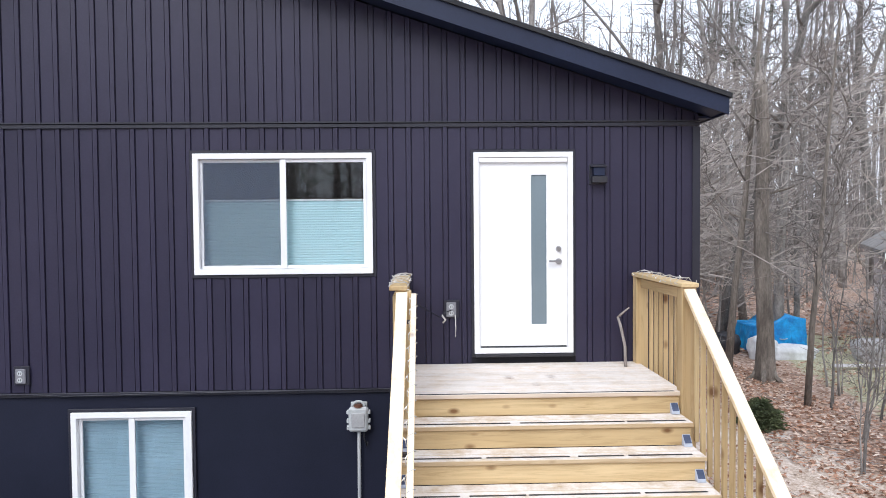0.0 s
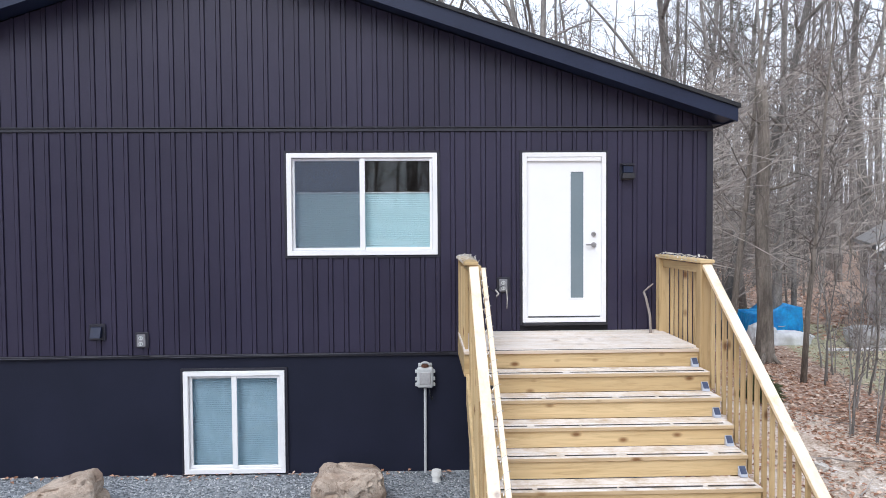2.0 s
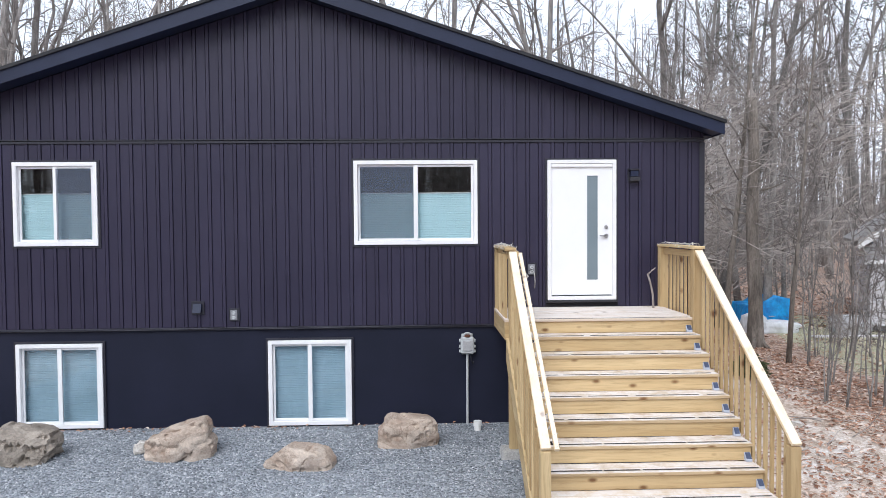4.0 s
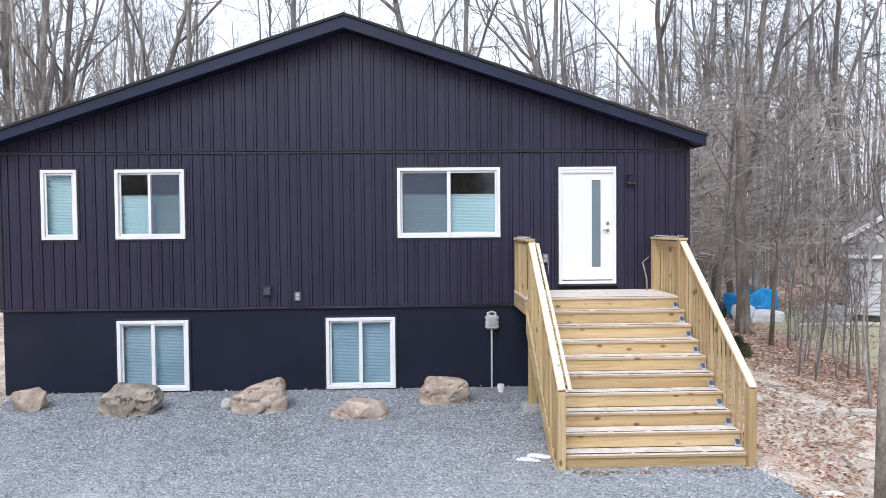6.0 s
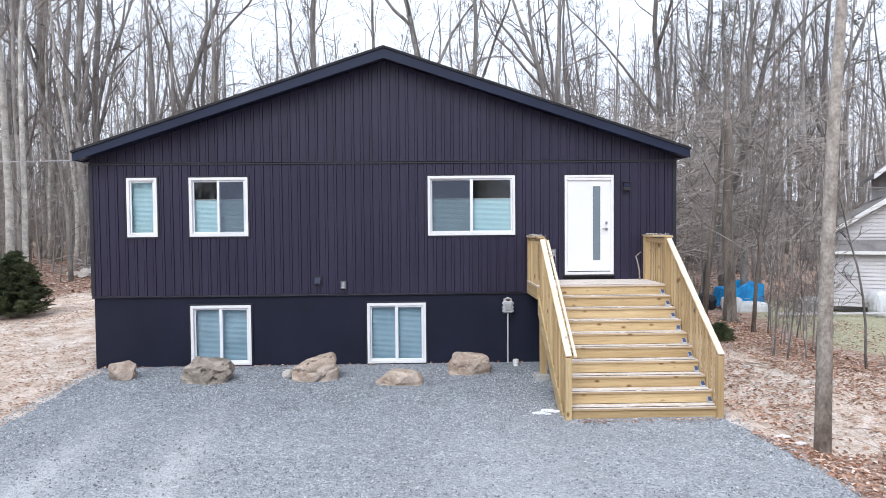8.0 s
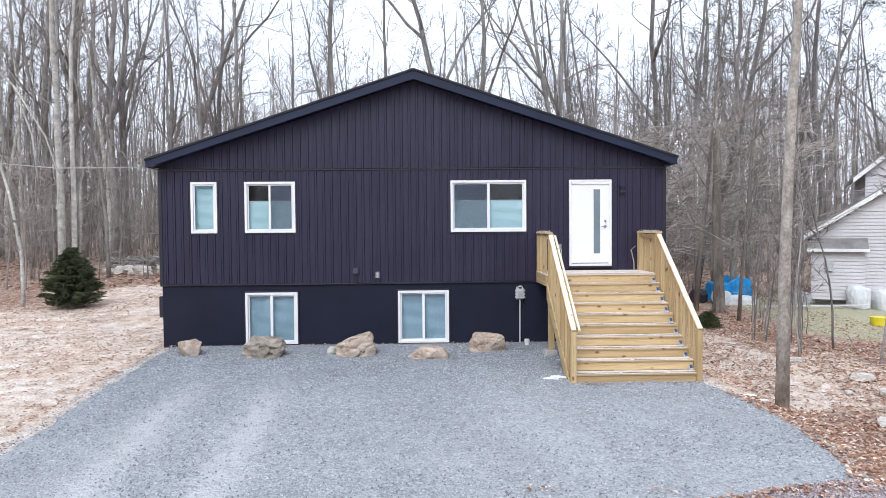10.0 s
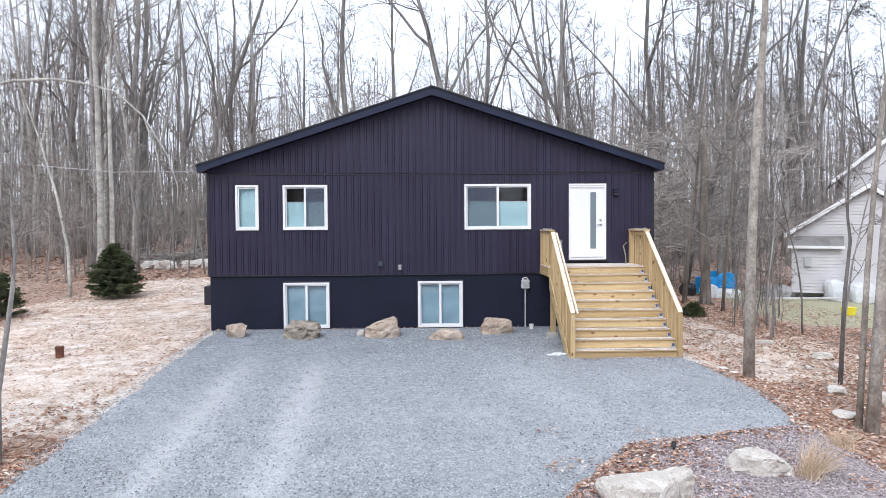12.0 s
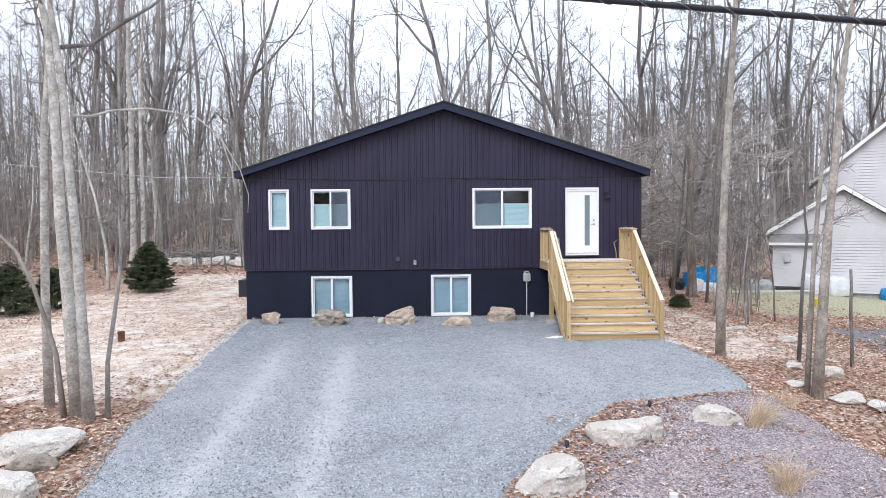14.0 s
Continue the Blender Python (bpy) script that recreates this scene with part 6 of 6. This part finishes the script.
def pine_tops():
    """Two old pines behind the bare trees, with clumps of needles high up."""
    for k, (x, y, h) in enumerate(((15.2, 31, 21), (19.0, 33, 22), (23.5, 32, 21))):
        r = random.Random(40 + k)
        stem, crown = grow(700 + k, h, 0.24, first=0.5, limbs=16, subs=5, twigs=1, angle=(1.1, 1.5), reach=0.24)
        t = tree_thing("pine", "tall thin-crowned pine behind the bare trees", stem, crown, M_BARK, M_TWIG, (x, y, ground_z(x, y)), group="pines")
        vs, fs = [], []
        for pts, _ in crown:
            for _ in range(14):
                i = r.randrange(1, len(pts))
                p = pts[i] + Vector((r.gauss(0, 0.25), r.gauss(0, 0.25), r.gauss(0, 0.15)))
                d = Vector((r.gauss(0, 1), r.gauss(0, 1), r.gauss(0, 0.6))).normalized() * r.uniform(0.15, 0.36)
                s = d.cross(Vector((r.gauss(0, 1), r.gauss(0, 1), 1))).normalized() * 0.03
                n = len(vs)
                vs += [p - s, p + s, p + d]
                fs.append((n, n + 1, n + 2))
        link_mesh("needles", vs, fs, M_PINE, t)


pine_tops()


# ---- dry grasses, pipes and small things ----
def grass_tuft(at, height, lean, seed):
    r = random.Random(seed)
    t = thing("grass_tuft", "bleached dry ornamental grass tuft", "ornamental grass", (*at, ground_z(*at) + 0.03), group="dry grass tufts")
    blades = []
    for _ in range(150):
        a = r.uniform(0, 2 * math.pi)
        b = Vector((r.gauss(0, 0.07), r.gauss(0, 0.07), 0))
        w = Vector((math.cos(a) * 0.42 + lean[0], math.sin(a) * 0.42 + lean[1], 1.3))
        pts = limb(r, b, w, height * r.uniform(0.6, 1.15), 5, 0.08, -0.16)
        blades.append((pts, taper(0.004, 0.0015, 5)))
    tagged(link_mesh("foliage", *tube_data(blades, 3), M_STRAW, t), kind="stuff")


grass_tuft((1.05, -9.75), 0.62, (0.55, 0.1), 1)
grass_tuft((0.2, -12.2), 0.5, (0.1, 0.0), 2)
grass_tuft((2.15, -8.7), 0.3, (0.2, 0.0), 3)


def path_light(at):
    t = thing("path_light", "small black landscape light on a spike", "garden light", (*at, ground_z(*at) + 0.03), group="landscape lights")
    part("spike", cyl((0, 0, -0.1), (0, 0, 0.06), 0.012, sides=8), M_DARKPLASTIC, t)
    part("head", cyl((0, 0, 0.06), (0.01, 0.02, 0.14), 0.036, 0.03, 12), M_DARKPLASTIC, t)


path_light((-0.43, -8.93))
path_light((-2.35, -11.0))
wc = thing("white_cap", "white plastic cap in the planting bed", "cap", (-1.36, -12.52, ground_z(-1.36, -12.52) + 0.01))
part("cap", cyl((0, 0, -0.05), (0, 0, 0.10), 0.06, 0.052, 16), M_PVC, wc)

pipe = thing("well_pipe", "short rusty well pipe with a cap in the yard", "pipe", (-12.25, -2.95, ground_z(-12.25, -2.95)))
part("casing", cyl((0, 0, -0.1), (0, 0, 0.20), 0.085, sides=18), M_RUST, pipe)
part("cap", cyl((0, 0, 0.2005), (0, 0, 0.26), 0.098, 0.092, sides=18), M_RUST, pipe)


def draped(name, at, size, seed, material, label, category, lumps=0.26):
    """A sheet thrown over a pile: a rounded block with creases running down its sides."""
    bm = bmesh.new()
    bmesh.ops.create_cube(bm, size=2)
    bmesh.ops.subdivide_edges(bm, edges=bm.edges[:], cuts=11, use_grid_fill=True)
    for v in bm.verts:
        p = v.co.lerp(v.co.normalized() * 1.25, 0.5)
        q = Vector((p.x * 1.6 + seed, p.y * 1.6, 0.4 * p.z))
        k = 1 + lumps * noise.noise(q * 1.3) + lumps * 0.7 * noise.noise(q * 3.3)
        top = 1 + 0.16 * noise.noise((p.x * 1.4 + seed, p.y * 1.4, 5)) if p.z > 0 else 1
        round_off = 1 - 0.13 * (max(abs(p.x), abs(p.y)) ** 6) * max(0, p.z)
        v.co = Vector((p.x * k * size[0] / 2, p.y * k * size[1] / 2, (p.z * top * round_off + 1) * size[2] / 2))
    me = bpy.data.meshes.new(name)
    bm.to_mesh(me)
    bm.free()
    me.materials.append(material)
    me.shade_smooth()
    ob = new(name, me)
    ob.location = (at[0], at[1], ground_z(*at) - 0.05)
    return tagged(ob, label, category)


def tarp(at, size, seed):
    """A sheet tied over a stack: a sloping roof, sharp folds fanning down the sides, a loose uneven hem."""
    r = random.Random(seed)
    bm = bmesh.new()
    around, down = 120, 14
    loops = []
    for k in range(down + 1):
        f = k / down
        row = []
        for i in range(around):
            a = 2 * math.pi * i / around
            ca, sa = math.cos(a), math.sin(a)
            e = (abs(ca) ** 7 + abs(sa) ** 7) ** (-1 / 7)
            fold = 0.6 * noise.noise((ca * 4 + seed, sa * 4, 0.3)) + 0.55 * noise.noise((ca * 11 + seed, sa * 11, 0.5 * f)) + 0.3 * noise.noise((ca * 23, sa * 23 + seed, f))
            x, y = ca * e * size[0] / 2, sa * e * size[1] / 2
            roof = size[2] * (0.74 + 0.26 * smooth_step(-0.6, 0.2, ca * e) - 0.10 * max(0, ca)) + 0.04 * noise.noise((x * 2, y * 2, seed))
            out = 1 + f * (0.05 + 0.24 * fold) + 0.02 * noise.noise((x * 5, f * 4, seed))
            low = 0.05 + 0.16 * abs(noise.noise((ca * 3, sa * 3, seed + 2)))
            row.append(bm.verts.new((x * out, y * out, roof + (low - roof) * f)))
        loops.append(row)
    for a, b in zip(loops, loops[1:]):
        for i in range(around):
            j = (i + 1) % around
            bm.faces.new((a[i], b[i], b[j], a[j]))
    hub = [loops[0]]
    for q in (0.75, 0.5, 0.25):
        hub.append([bm.verts.new((v.co.x * q, v.co.y * q, v.co.z + 0.05 * (1 - q) + 0.05 * noise.noise((v.co.x * 3 * q, v.co.y * 3 * q, seed)))) for v in loops[0]])
    for a, b in zip(hub, hub[1:]):
        for i in range(around):
            j = (i + 1) % around
            bm.faces.new((a[i], a[j], b[j], b[i]))
    bm.faces.new(hub[-1])
    bmesh.ops.recalc_face_normals(bm, faces=bm.faces)
    t = thing("tarp", "bright blue creased tarp tied over a stack beside the trees", "tarp", (*at, ground_z(*at) - 0.03))
    sheet = part("sheet", bm, M_TARP, t)
    sheet.data.shade_smooth()
    tube("tie_rope", [(-size[0] * 0.53, -size[1] * 0.3, size[2] * 0.45), (0, -size[1] * 0.56, size[2] * 0.42), (size[0] * 0.53, -size[1] * 0.3, size[2] * 0.45)], 0.012, M_CORD, t)


tarp((9.36, 11.9), (1.5, 1.3, 1.08), 3)
draped("plastic_sheet", (8.5, 10.7), (0.6, 0.5, 0.62), 5, M_TARP_WHITE, "white plastic sheeting heaped before the blue tarp", "sheeting")
draped("plastic_sheet", (9.2, 10.6), (1.1, 0.5, 0.42), 7, M_TARP_WHITE, "low white plastic sheeting on the ground", "sheeting")
draped("dark_bundle", (7.95, 11.6), (0.55, 0.6, 0.6), 11, M_DARKPLASTIC, "dark covered bundle beside the tarp", "bundle")
plank = thing("plank", "long pale plank lying on the neighbour's grass", "plank", (11.4, 9.0, ground_z(11.4, 9.0) + 0.1))
part("board", beam((-1.9, 0.2, 0), (1.9, -0.2, 0.04), 0.16, 0.05), M_NB_SIDING, plank)
draped("covered_unit", (14.6, 9.6), (1.0, 0.8, 0.85), 15, M_TARP_WHITE, "white covered tank beside the neighbouring house", "tank", 0.05)
draped("plastic_sheet", (13.3, 9.4), (0.65, 0.6, 0.9), 17, M_TARP_WHITE, "loose white sheeting against the neighbouring house", "sheeting")
draped("ground_cover", (11.3, 10.2), (0.95, 0.7, 0.6), 19, M_OUTLET, "grey sheet over something low beside the neighbouring house", "sheet")
draped("blue_bin", (16.35, 8.6), (0.5, 0.5, 0.6), 23, M_TARP, "small blue bin by the neighbour's wall", "bin", 0.03)


# ---- the neighbouring house ----
nb = thing("neighbour_house", "white lap-sided house with two gables and grey shingles", "house", (12.45, 11.0, -0.6))
nb.rotation_euler = (0, 0, radians(-30))


def lap_wall(x0, x1, z0, top_of, y, course=0.14):
    """Lap siding: each course leans out at its foot; the top follows the gable."""
    verts, faces = [], []
    z = z0
    top = max(top_of(x0 + (x1 - x0) * k / 40) for k in range(41))
    while z < top:
        z2 = z + course
        reach = [x0 + (x1 - x0) * k / 120 for k in range(121) if top_of(x0 + (x1 - x0) * k / 120) > z + 0.5 * course]
        if len(reach) > 1:
            a, b = reach[0], reach[-1]
            n = len(verts)
            verts += [(a, y - 0.034, z), (b, y - 0.034, z), (b, y - 0.004, z2), (a, y - 0.004, z2), (a, y - 0.004, z), (b, y - 0.004, z)]
            faces += [(n, n + 1, n + 2, n + 3), (n + 4, n + 5, n + 1, n)]
        z = z2
    return link_mesh("lap_siding", verts, faces, M_NB_SIDING, nb)


def np_(name, bm, m, label=""):
    return part(name, bm, m, nb, label)


# places along the front, into the depth and up, from the near corner at base height
lap_wall(0.0, 5.55, 0.15, lambda x: 2.95 + 0.67 * min(x + 0.1, 5.65 - x), 0.0)
lap_wall(1.9, 10.0, 3.9, lambda x: 5.45 + 0.87 * min(x - 1.7, 10.3 - x), 1.5)
np_("lower_wall", extrude_profile(((0.02, 0.15), (5.53, 0.15), (5.53, 2.95), (2.775, 4.85), (0.02, 2.95)), 0.0, 8), M_NB_SIDING)
np_("upper_wall", extrude_profile(((1.92, 1.6), (9.98, 1.6), (9.98, 5.6), (6.0, 9.1), (1.92, 5.55)), 1.5, 9), M_NB_SIDING)
np_("base_wall", box((0.1, 0.08, -0.9), (5.45, 7.9, 0.147), 0), M_CONCRETE)
for (ax, az), (bx, bz), y in (((-0.36, 2.82), (2.775, 4.93), -0.3), ((5.9, 2.82), (2.775, 4.93), -0.3), ((1.45, 5.18), (6.0, 9.14), 1.2), ((10.5, 5.18), (6.0, 9.14), 1.2)):
    np_("roof_slope", extrude_profile(((ax, az + 0.04), (bx, bz + 0.04), (bx, bz + 0.2), (ax, az + 0.2)), y, 9.3), M_NB_ROOF)
    np_("rake_trim", extrude_profile(((ax, az - 0.04), (bx, bz - 0.04), (bx, bz + 0.16), (ax, az + 0.16)), y - 0.05, y - 0.003), M_WHITE)
for x in (-0.03, 5.45):
    np_("corner_board", box((x, -0.075, 0.15), (x + 0.11, -0.052, 2.9), 0.003), M_WHITE)
np_("bay", box((-0.05, -0.62, 0.42), (1.78, -0.036, 2.42), 0), M_NB_SIDING, "small cantilevered bay")
lap_wall(-0.06, 1.79, 0.42, lambda x: 2.42, -0.62)
bm = bmesh.new()
for x in (-0.2, 1.9):
    for y, z in ((-0.85, 2.36), (-0.85, 2.44), (-0.034, 2.86), (-0.034, 2.78)):
        bm.verts.new((x, y, z))
bm.verts.ensure_lookup_table()
bmesh.ops.convex_hull(bm, input=bm.verts[:])
np_("bay_roof", bm, M_NB_ROOF, "grey shed roof of the bay")
np_("bay_fascia", box((-0.22, -0.88, 2.34), (1.92, -0.855, 2.46), 0.004), M_WHITE)
np_("wall_meter", box((0.42, -0.78, 1.55), (0.69, -0.655, 1.95), 0.03), M_GREYBOX, "grey electric meter")

tub = thing("yellow_tub", "bright yellow plastic tub on the neighbour's grass", "tub", (10.9, 4.7, ground_z(10.9, 4.7)))
part("tub", cyl((0, 0, 0), (0, 0, 0.27), 0.21, 0.26, 16), mat("yellow_plastic", (0.75, 0.62, 0.02), (0.85, 0.72, 0.05), 3, 30, 0.45, bump=0.0, spread=0.08), tub)


def brush_pile():
    """Cut limbs and logs heaped behind the rocks at the yard's end."""
    r = random.Random(17)
    t = thing("brush_pile", "heap of cut grey limbs behind the rocks", "brush pile", (-16.6, 18.6, ground_z(-16.6, 18.6)))
    sticks = []
    for _ in range(320):
        p = Vector((r.gauss(0, 1.5), r.gauss(0, 0.7), r.uniform(0.02, 0.6)))
        sticks.append((limb(r, p, Vector((r.gauss(0, 1), r.gauss(0, 0.6), r.gauss(0, 0.2))), r.uniform(0.5, 2.0), 3, 0.12, -0.02), taper(r.uniform(0.012, 0.05), 0.008, 3)))
    tagged(link_mesh("tangle", *tube_data(sticks, 5), M_BARK, t), kind="stuff")


brush_pile()

# ---- wires ----
wires = thing("overhead_cable", "thick black twisted overhead cable crossing near the street", "cable")
span = [Vector((x, -16.2 + 0.02 * (x + 3), 4.30 - 0.072 * (x + 3.34) + 0.0006 * (x + 3.34) ** 2)) for x in np.linspace(-30, 30, 121)]
link_mesh("cable", *tube_data([(span, [0.021] * 121)], 8), M_CABLE, wires, smooth=True)
turns = []
for i, x in enumerate(np.linspace(-8, 6, 561)):
    a = i * 0.55
    turns.append(Vector((x, -16.2 + 0.02 * (x + 3) + 0.0225 * math.cos(a), 4.30 - 0.072 * (x + 3.34) + 0.0006 * (x + 3.34) ** 2 + 0.0225 * math.sin(a))))
link_mesh("strand", *tube_data([(turns, [0.0035] * len(turns))], 5), M_ALU, wires, smooth=True)
drop = thing("service_line", "thin grey service line from the wood to the house eave", "cable")
tube("line", [(-40, 14, 7.4), (-30, 10.5, 6.3), (-20.7, 6.0, 5.35), (-16.4, 3.5, 4.85), (-13, 1.5, 4.45), (X0 - 0.05, 0.3, 4.35)], 0.012, M_OUTLET, drop)


# ---- litter: leaves, loose stone, twigs ----
def leaf_material():
    m, n, l, p = nodes_of("dry_leaf")
    g = n.new("ShaderNodeNewGeometry")
    r = ramp(n, ((0.0, (0.17, 0.08, 0.048)), (0.3, (0.33, 0.165, 0.10)), (0.55, (0.48, 0.28, 0.19)), (0.8, (0.60, 0.43, 0.33)), (1.0, (0.76, 0.65, 0.57))))
    l.new(g.outputs["Random Per Island"], r.inputs[0])
    l.new(r.outputs[0], p.inputs["Base Color"])
    p.inputs["Roughness"].default_value = 0.8
    return m


M_LEAF = leaf_material()


def scatter_leaves(name, label, count, spot, seed, size=(0.035, 0.075)):
    r = random.Random(seed)
    vs, fs = [], []
    while len(fs) < count * 2:
        s = spot(r)
        if s is None:
            continue
        x, y, lift = s
        z = ground_z(x, y) + lift + r.uniform(0.004, 0.03)
        a, w = r.uniform(0, 6.28), r.uniform(*size)
        d, e = Vector((math.cos(a), math.sin(a), r.uniform(-0.35, 0.35))) * w, Vector((-math.sin(a), math.cos(a), r.uniform(-0.35, 0.35))) * w * 0.5
        c = Vector((x, y, z))
        n = len(vs)
        vs += [c - d, c - e + Vector((0, 0, w * 0.3)), c + d, c + e + Vector((0, 0, w * 0.25))]
        fs += [(n, n + 1, n + 2), (n, n + 2, n + 3)]
    tagged(link_mesh(name, vs, fs, M_LEAF), label, "leaves", kind="stuff")


def right_bank(r):
    x, y = r.uniform(1.7, 11), r.uniform(-12, 10)
    edge = profile(RIGHT_EDGE, y)
    bed = profile(BED_EDGE, y) if y < -7.9 else edge
    if x < max(edge, bed) - 0.15 + r.expovariate(3.0) * 0 or (y > -4.3 and 1.2 < x < 5.0 and r.random() < 0.30 + 0.55 * smooth_step(-0.1, 0.25, noise.noise((x * 0.9, y * 0.6, 4)))):
        return None
    if x > 7.5 and y > 1.5 and r.random() < 0.78:
        return None
    return (x, y, 0.01)


def left_bank(r):
    x, y = r.uniform(-19, -8.4), r.uniform(-16, -6.5)
    if x > profile(LEFT_EDGE, y) + 0.1 - abs(r.gauss(0, 0.1)) or (y > -8.5 and r.random() < 0.6):
        return None
    return (x, y, 0.01)


def bed_edge(r):
    y = r.uniform(-13, -8.2)
    x = profile(RIGHT_EDGE, y) + abs(r.gauss(0, 0.7))
    if r.random() < 0.5:
        x = r.uniform(-2.5, 3.5)
        if noise.noise((x * 1.4, y * 1.4, 2)) < 0.12:
            return None
    if x > profile(BED_EDGE, y):
        return None
    return (x, y, 0.05)


def wall_foot(r):
    return (r.uniform(-9.6, -0.9), -abs(r.gauss(0, 0.08)) - 0.03, 0.035) if r.random() < 0.7 else (r.uniform(-0.7, 1.6), -3.86 - abs(r.gauss(0, 0.05)), 0.03)


def yard(r):
    x, y = r.uniform(-20, -9.7), r.uniform(-8, 17)
    if profile(LEFT_EDGE, min(y, 0.1)) - 0.1 < x:
        return None
    edge = math.exp(-abs(x - profile(LEFT_EDGE, min(y, 0.1))) / 0.5)
    patch = 0.5 + 0.9 * noise.noise((x * 0.7, y * 0.5, 8))
    return (x, y, 0.01) if r.random() < max(edge, patch * (0.45 if x > -16 else 1.0)) else None


def wood_floor(r):
    y = r.uniform(11, 34)
    x = r.uniform(-38, 18)
    return None if -11 < x < 4 and y < 20 else (x, y, 0.02)


scatter_leaves("leaf_litter", "rusty dry leaves thick on the bank beside the drive", 38000, right_bank, 1, (0.026, 0.058))
scatter_leaves("leaf_litter", "rusty dry leaves under the beeches", 19000, left_bank, 2, (0.028, 0.06))
scatter_leaves("leaf_litter", "dry leaves caught along the planting bed", 3000, bed_edge, 3, (0.02, 0.048))
scatter_leaves("leaf_litter", "dry leaves blown against the wall", 260, wall_foot, 4, (0.02, 0.04))
scatter_leaves("leaf_litter", "dry leaves strewn over the pale yard", 26000, yard, 5, (0.018, 0.048))
scatter_leaves("leaf_litter", "brown leaves on the floor of the wood", 15000, wood_floor, 6, (0.07, 0.13))


def stone_chips(name, label, count, spot, material, seed, size=(0.008, 0.021)):
    r = random.Random(seed)
    vs, fs = [], []
    n = 0
    while n < count:
        s = spot(r)
        if s is None:
            continue
        x, y, z = s
        w = r.uniform(*size)
        b = len(vs)
        a = r.uniform(0, 6.28)
        for k in range(3):
            vs.append((x + w * math.cos(a + 2.1 * k) * r.uniform(0.7, 1.3), y + w * math.sin(a + 2.1 * k) * r.uniform(0.7, 1.3), z - 0.004))
        vs.append((x + r.gauss(0, w * 0.4), y + r.gauss(0, w * 0.4), z + w * r.uniform(0.5, 1.0)))
        fs += [(b, b + 1, b + 3), (b + 1, b + 2, b + 3), (b + 2, b, b + 3)]
        n += 1
    tagged(link_mesh(name, vs, fs, material), label, "gravel", kind="stuff")


def on_drive(r):
    y = -14 * r.random()
    a, b = profile(LEFT_EDGE, y), profile(RIGHT_EDGE, y)
    x = r.uniform(a - 0.15, b + 0.15)
    if r.random() < 0.9 * wear(x, y) - 0.05:
        return None
    return x, y, ground_z(x, y) + 0.03


def on_bed(r):
    y = r.uniform(-14, -8.1)
    return (x := r.uniform(profile(RIGHT_EDGE, y), profile(BED_EDGE, y) + 0.1)), y, ground_z(x, y) + 0.045


def chip_material(name, tones):
    m, n, l, p = nodes_of(name)
    g = n.new("ShaderNodeNewGeometry")
    r = ramp(n, tones)
    l.new(g.outputs["Random Per Island"], r.inputs[0])
    l.new(r.outputs[0], p.inputs["Base Color"])
    p.inputs["Roughness"].default_value = 0.9
    return m


stone_chips("gravel_chips", "loose blue-grey crushed stone on the drive", 60000, on_drive, chip_material("blue_chip", LOOSE_STONE), 11)
stone_chips("gravel_chips", "loose mauve stone in the planting bed", 24000, on_bed, chip_material("mauve_chip", MAUVE), 12, (0.009, 0.023))


def twig_litter():
    r = random.Random(13)
    sticks = []
    for _ in range(760):
        if r.random() < 0.84:
            x, y = r.uniform(-24, -12), r.uniform(-14, 22)
            if x > -17 and y < 13 and (y > -8 or x > -10):
                continue
        else:
            x, y = r.uniform(3.5, 9), r.uniform(-9, 9)
        p = Vector((x, y, ground_z(x, y) + 0.03))
        sticks.append((limb(r, p, Vector((r.gauss(0, 1), r.gauss(0, 1), 0.08)), r.uniform(0.2, 0.95), 3, 0.18, 0.0), taper(r.uniform(0.005, 0.015), 0.004, 3)))
    tagged(link_mesh("fallen_twigs", *tube_data(sticks, 4), M_BRUSH), "fallen grey twigs on the ground", "twigs", kind="stuff")


twig_litter()

# ---- siding boards, last ----
low_holes = [grown(h, 0.034) for i, h in enumerate(O) if i in (0, 1, 2)] + [(O[5][1] - 0.03, O[5][2] + 0.03, SILL - 0.01, O[5][4] + 0.03)]
siding(SILL, lambda x: BAND - 0.036, low_holes, front_wall)
siding(BAND + 0.028, under_rafter, [], gable)
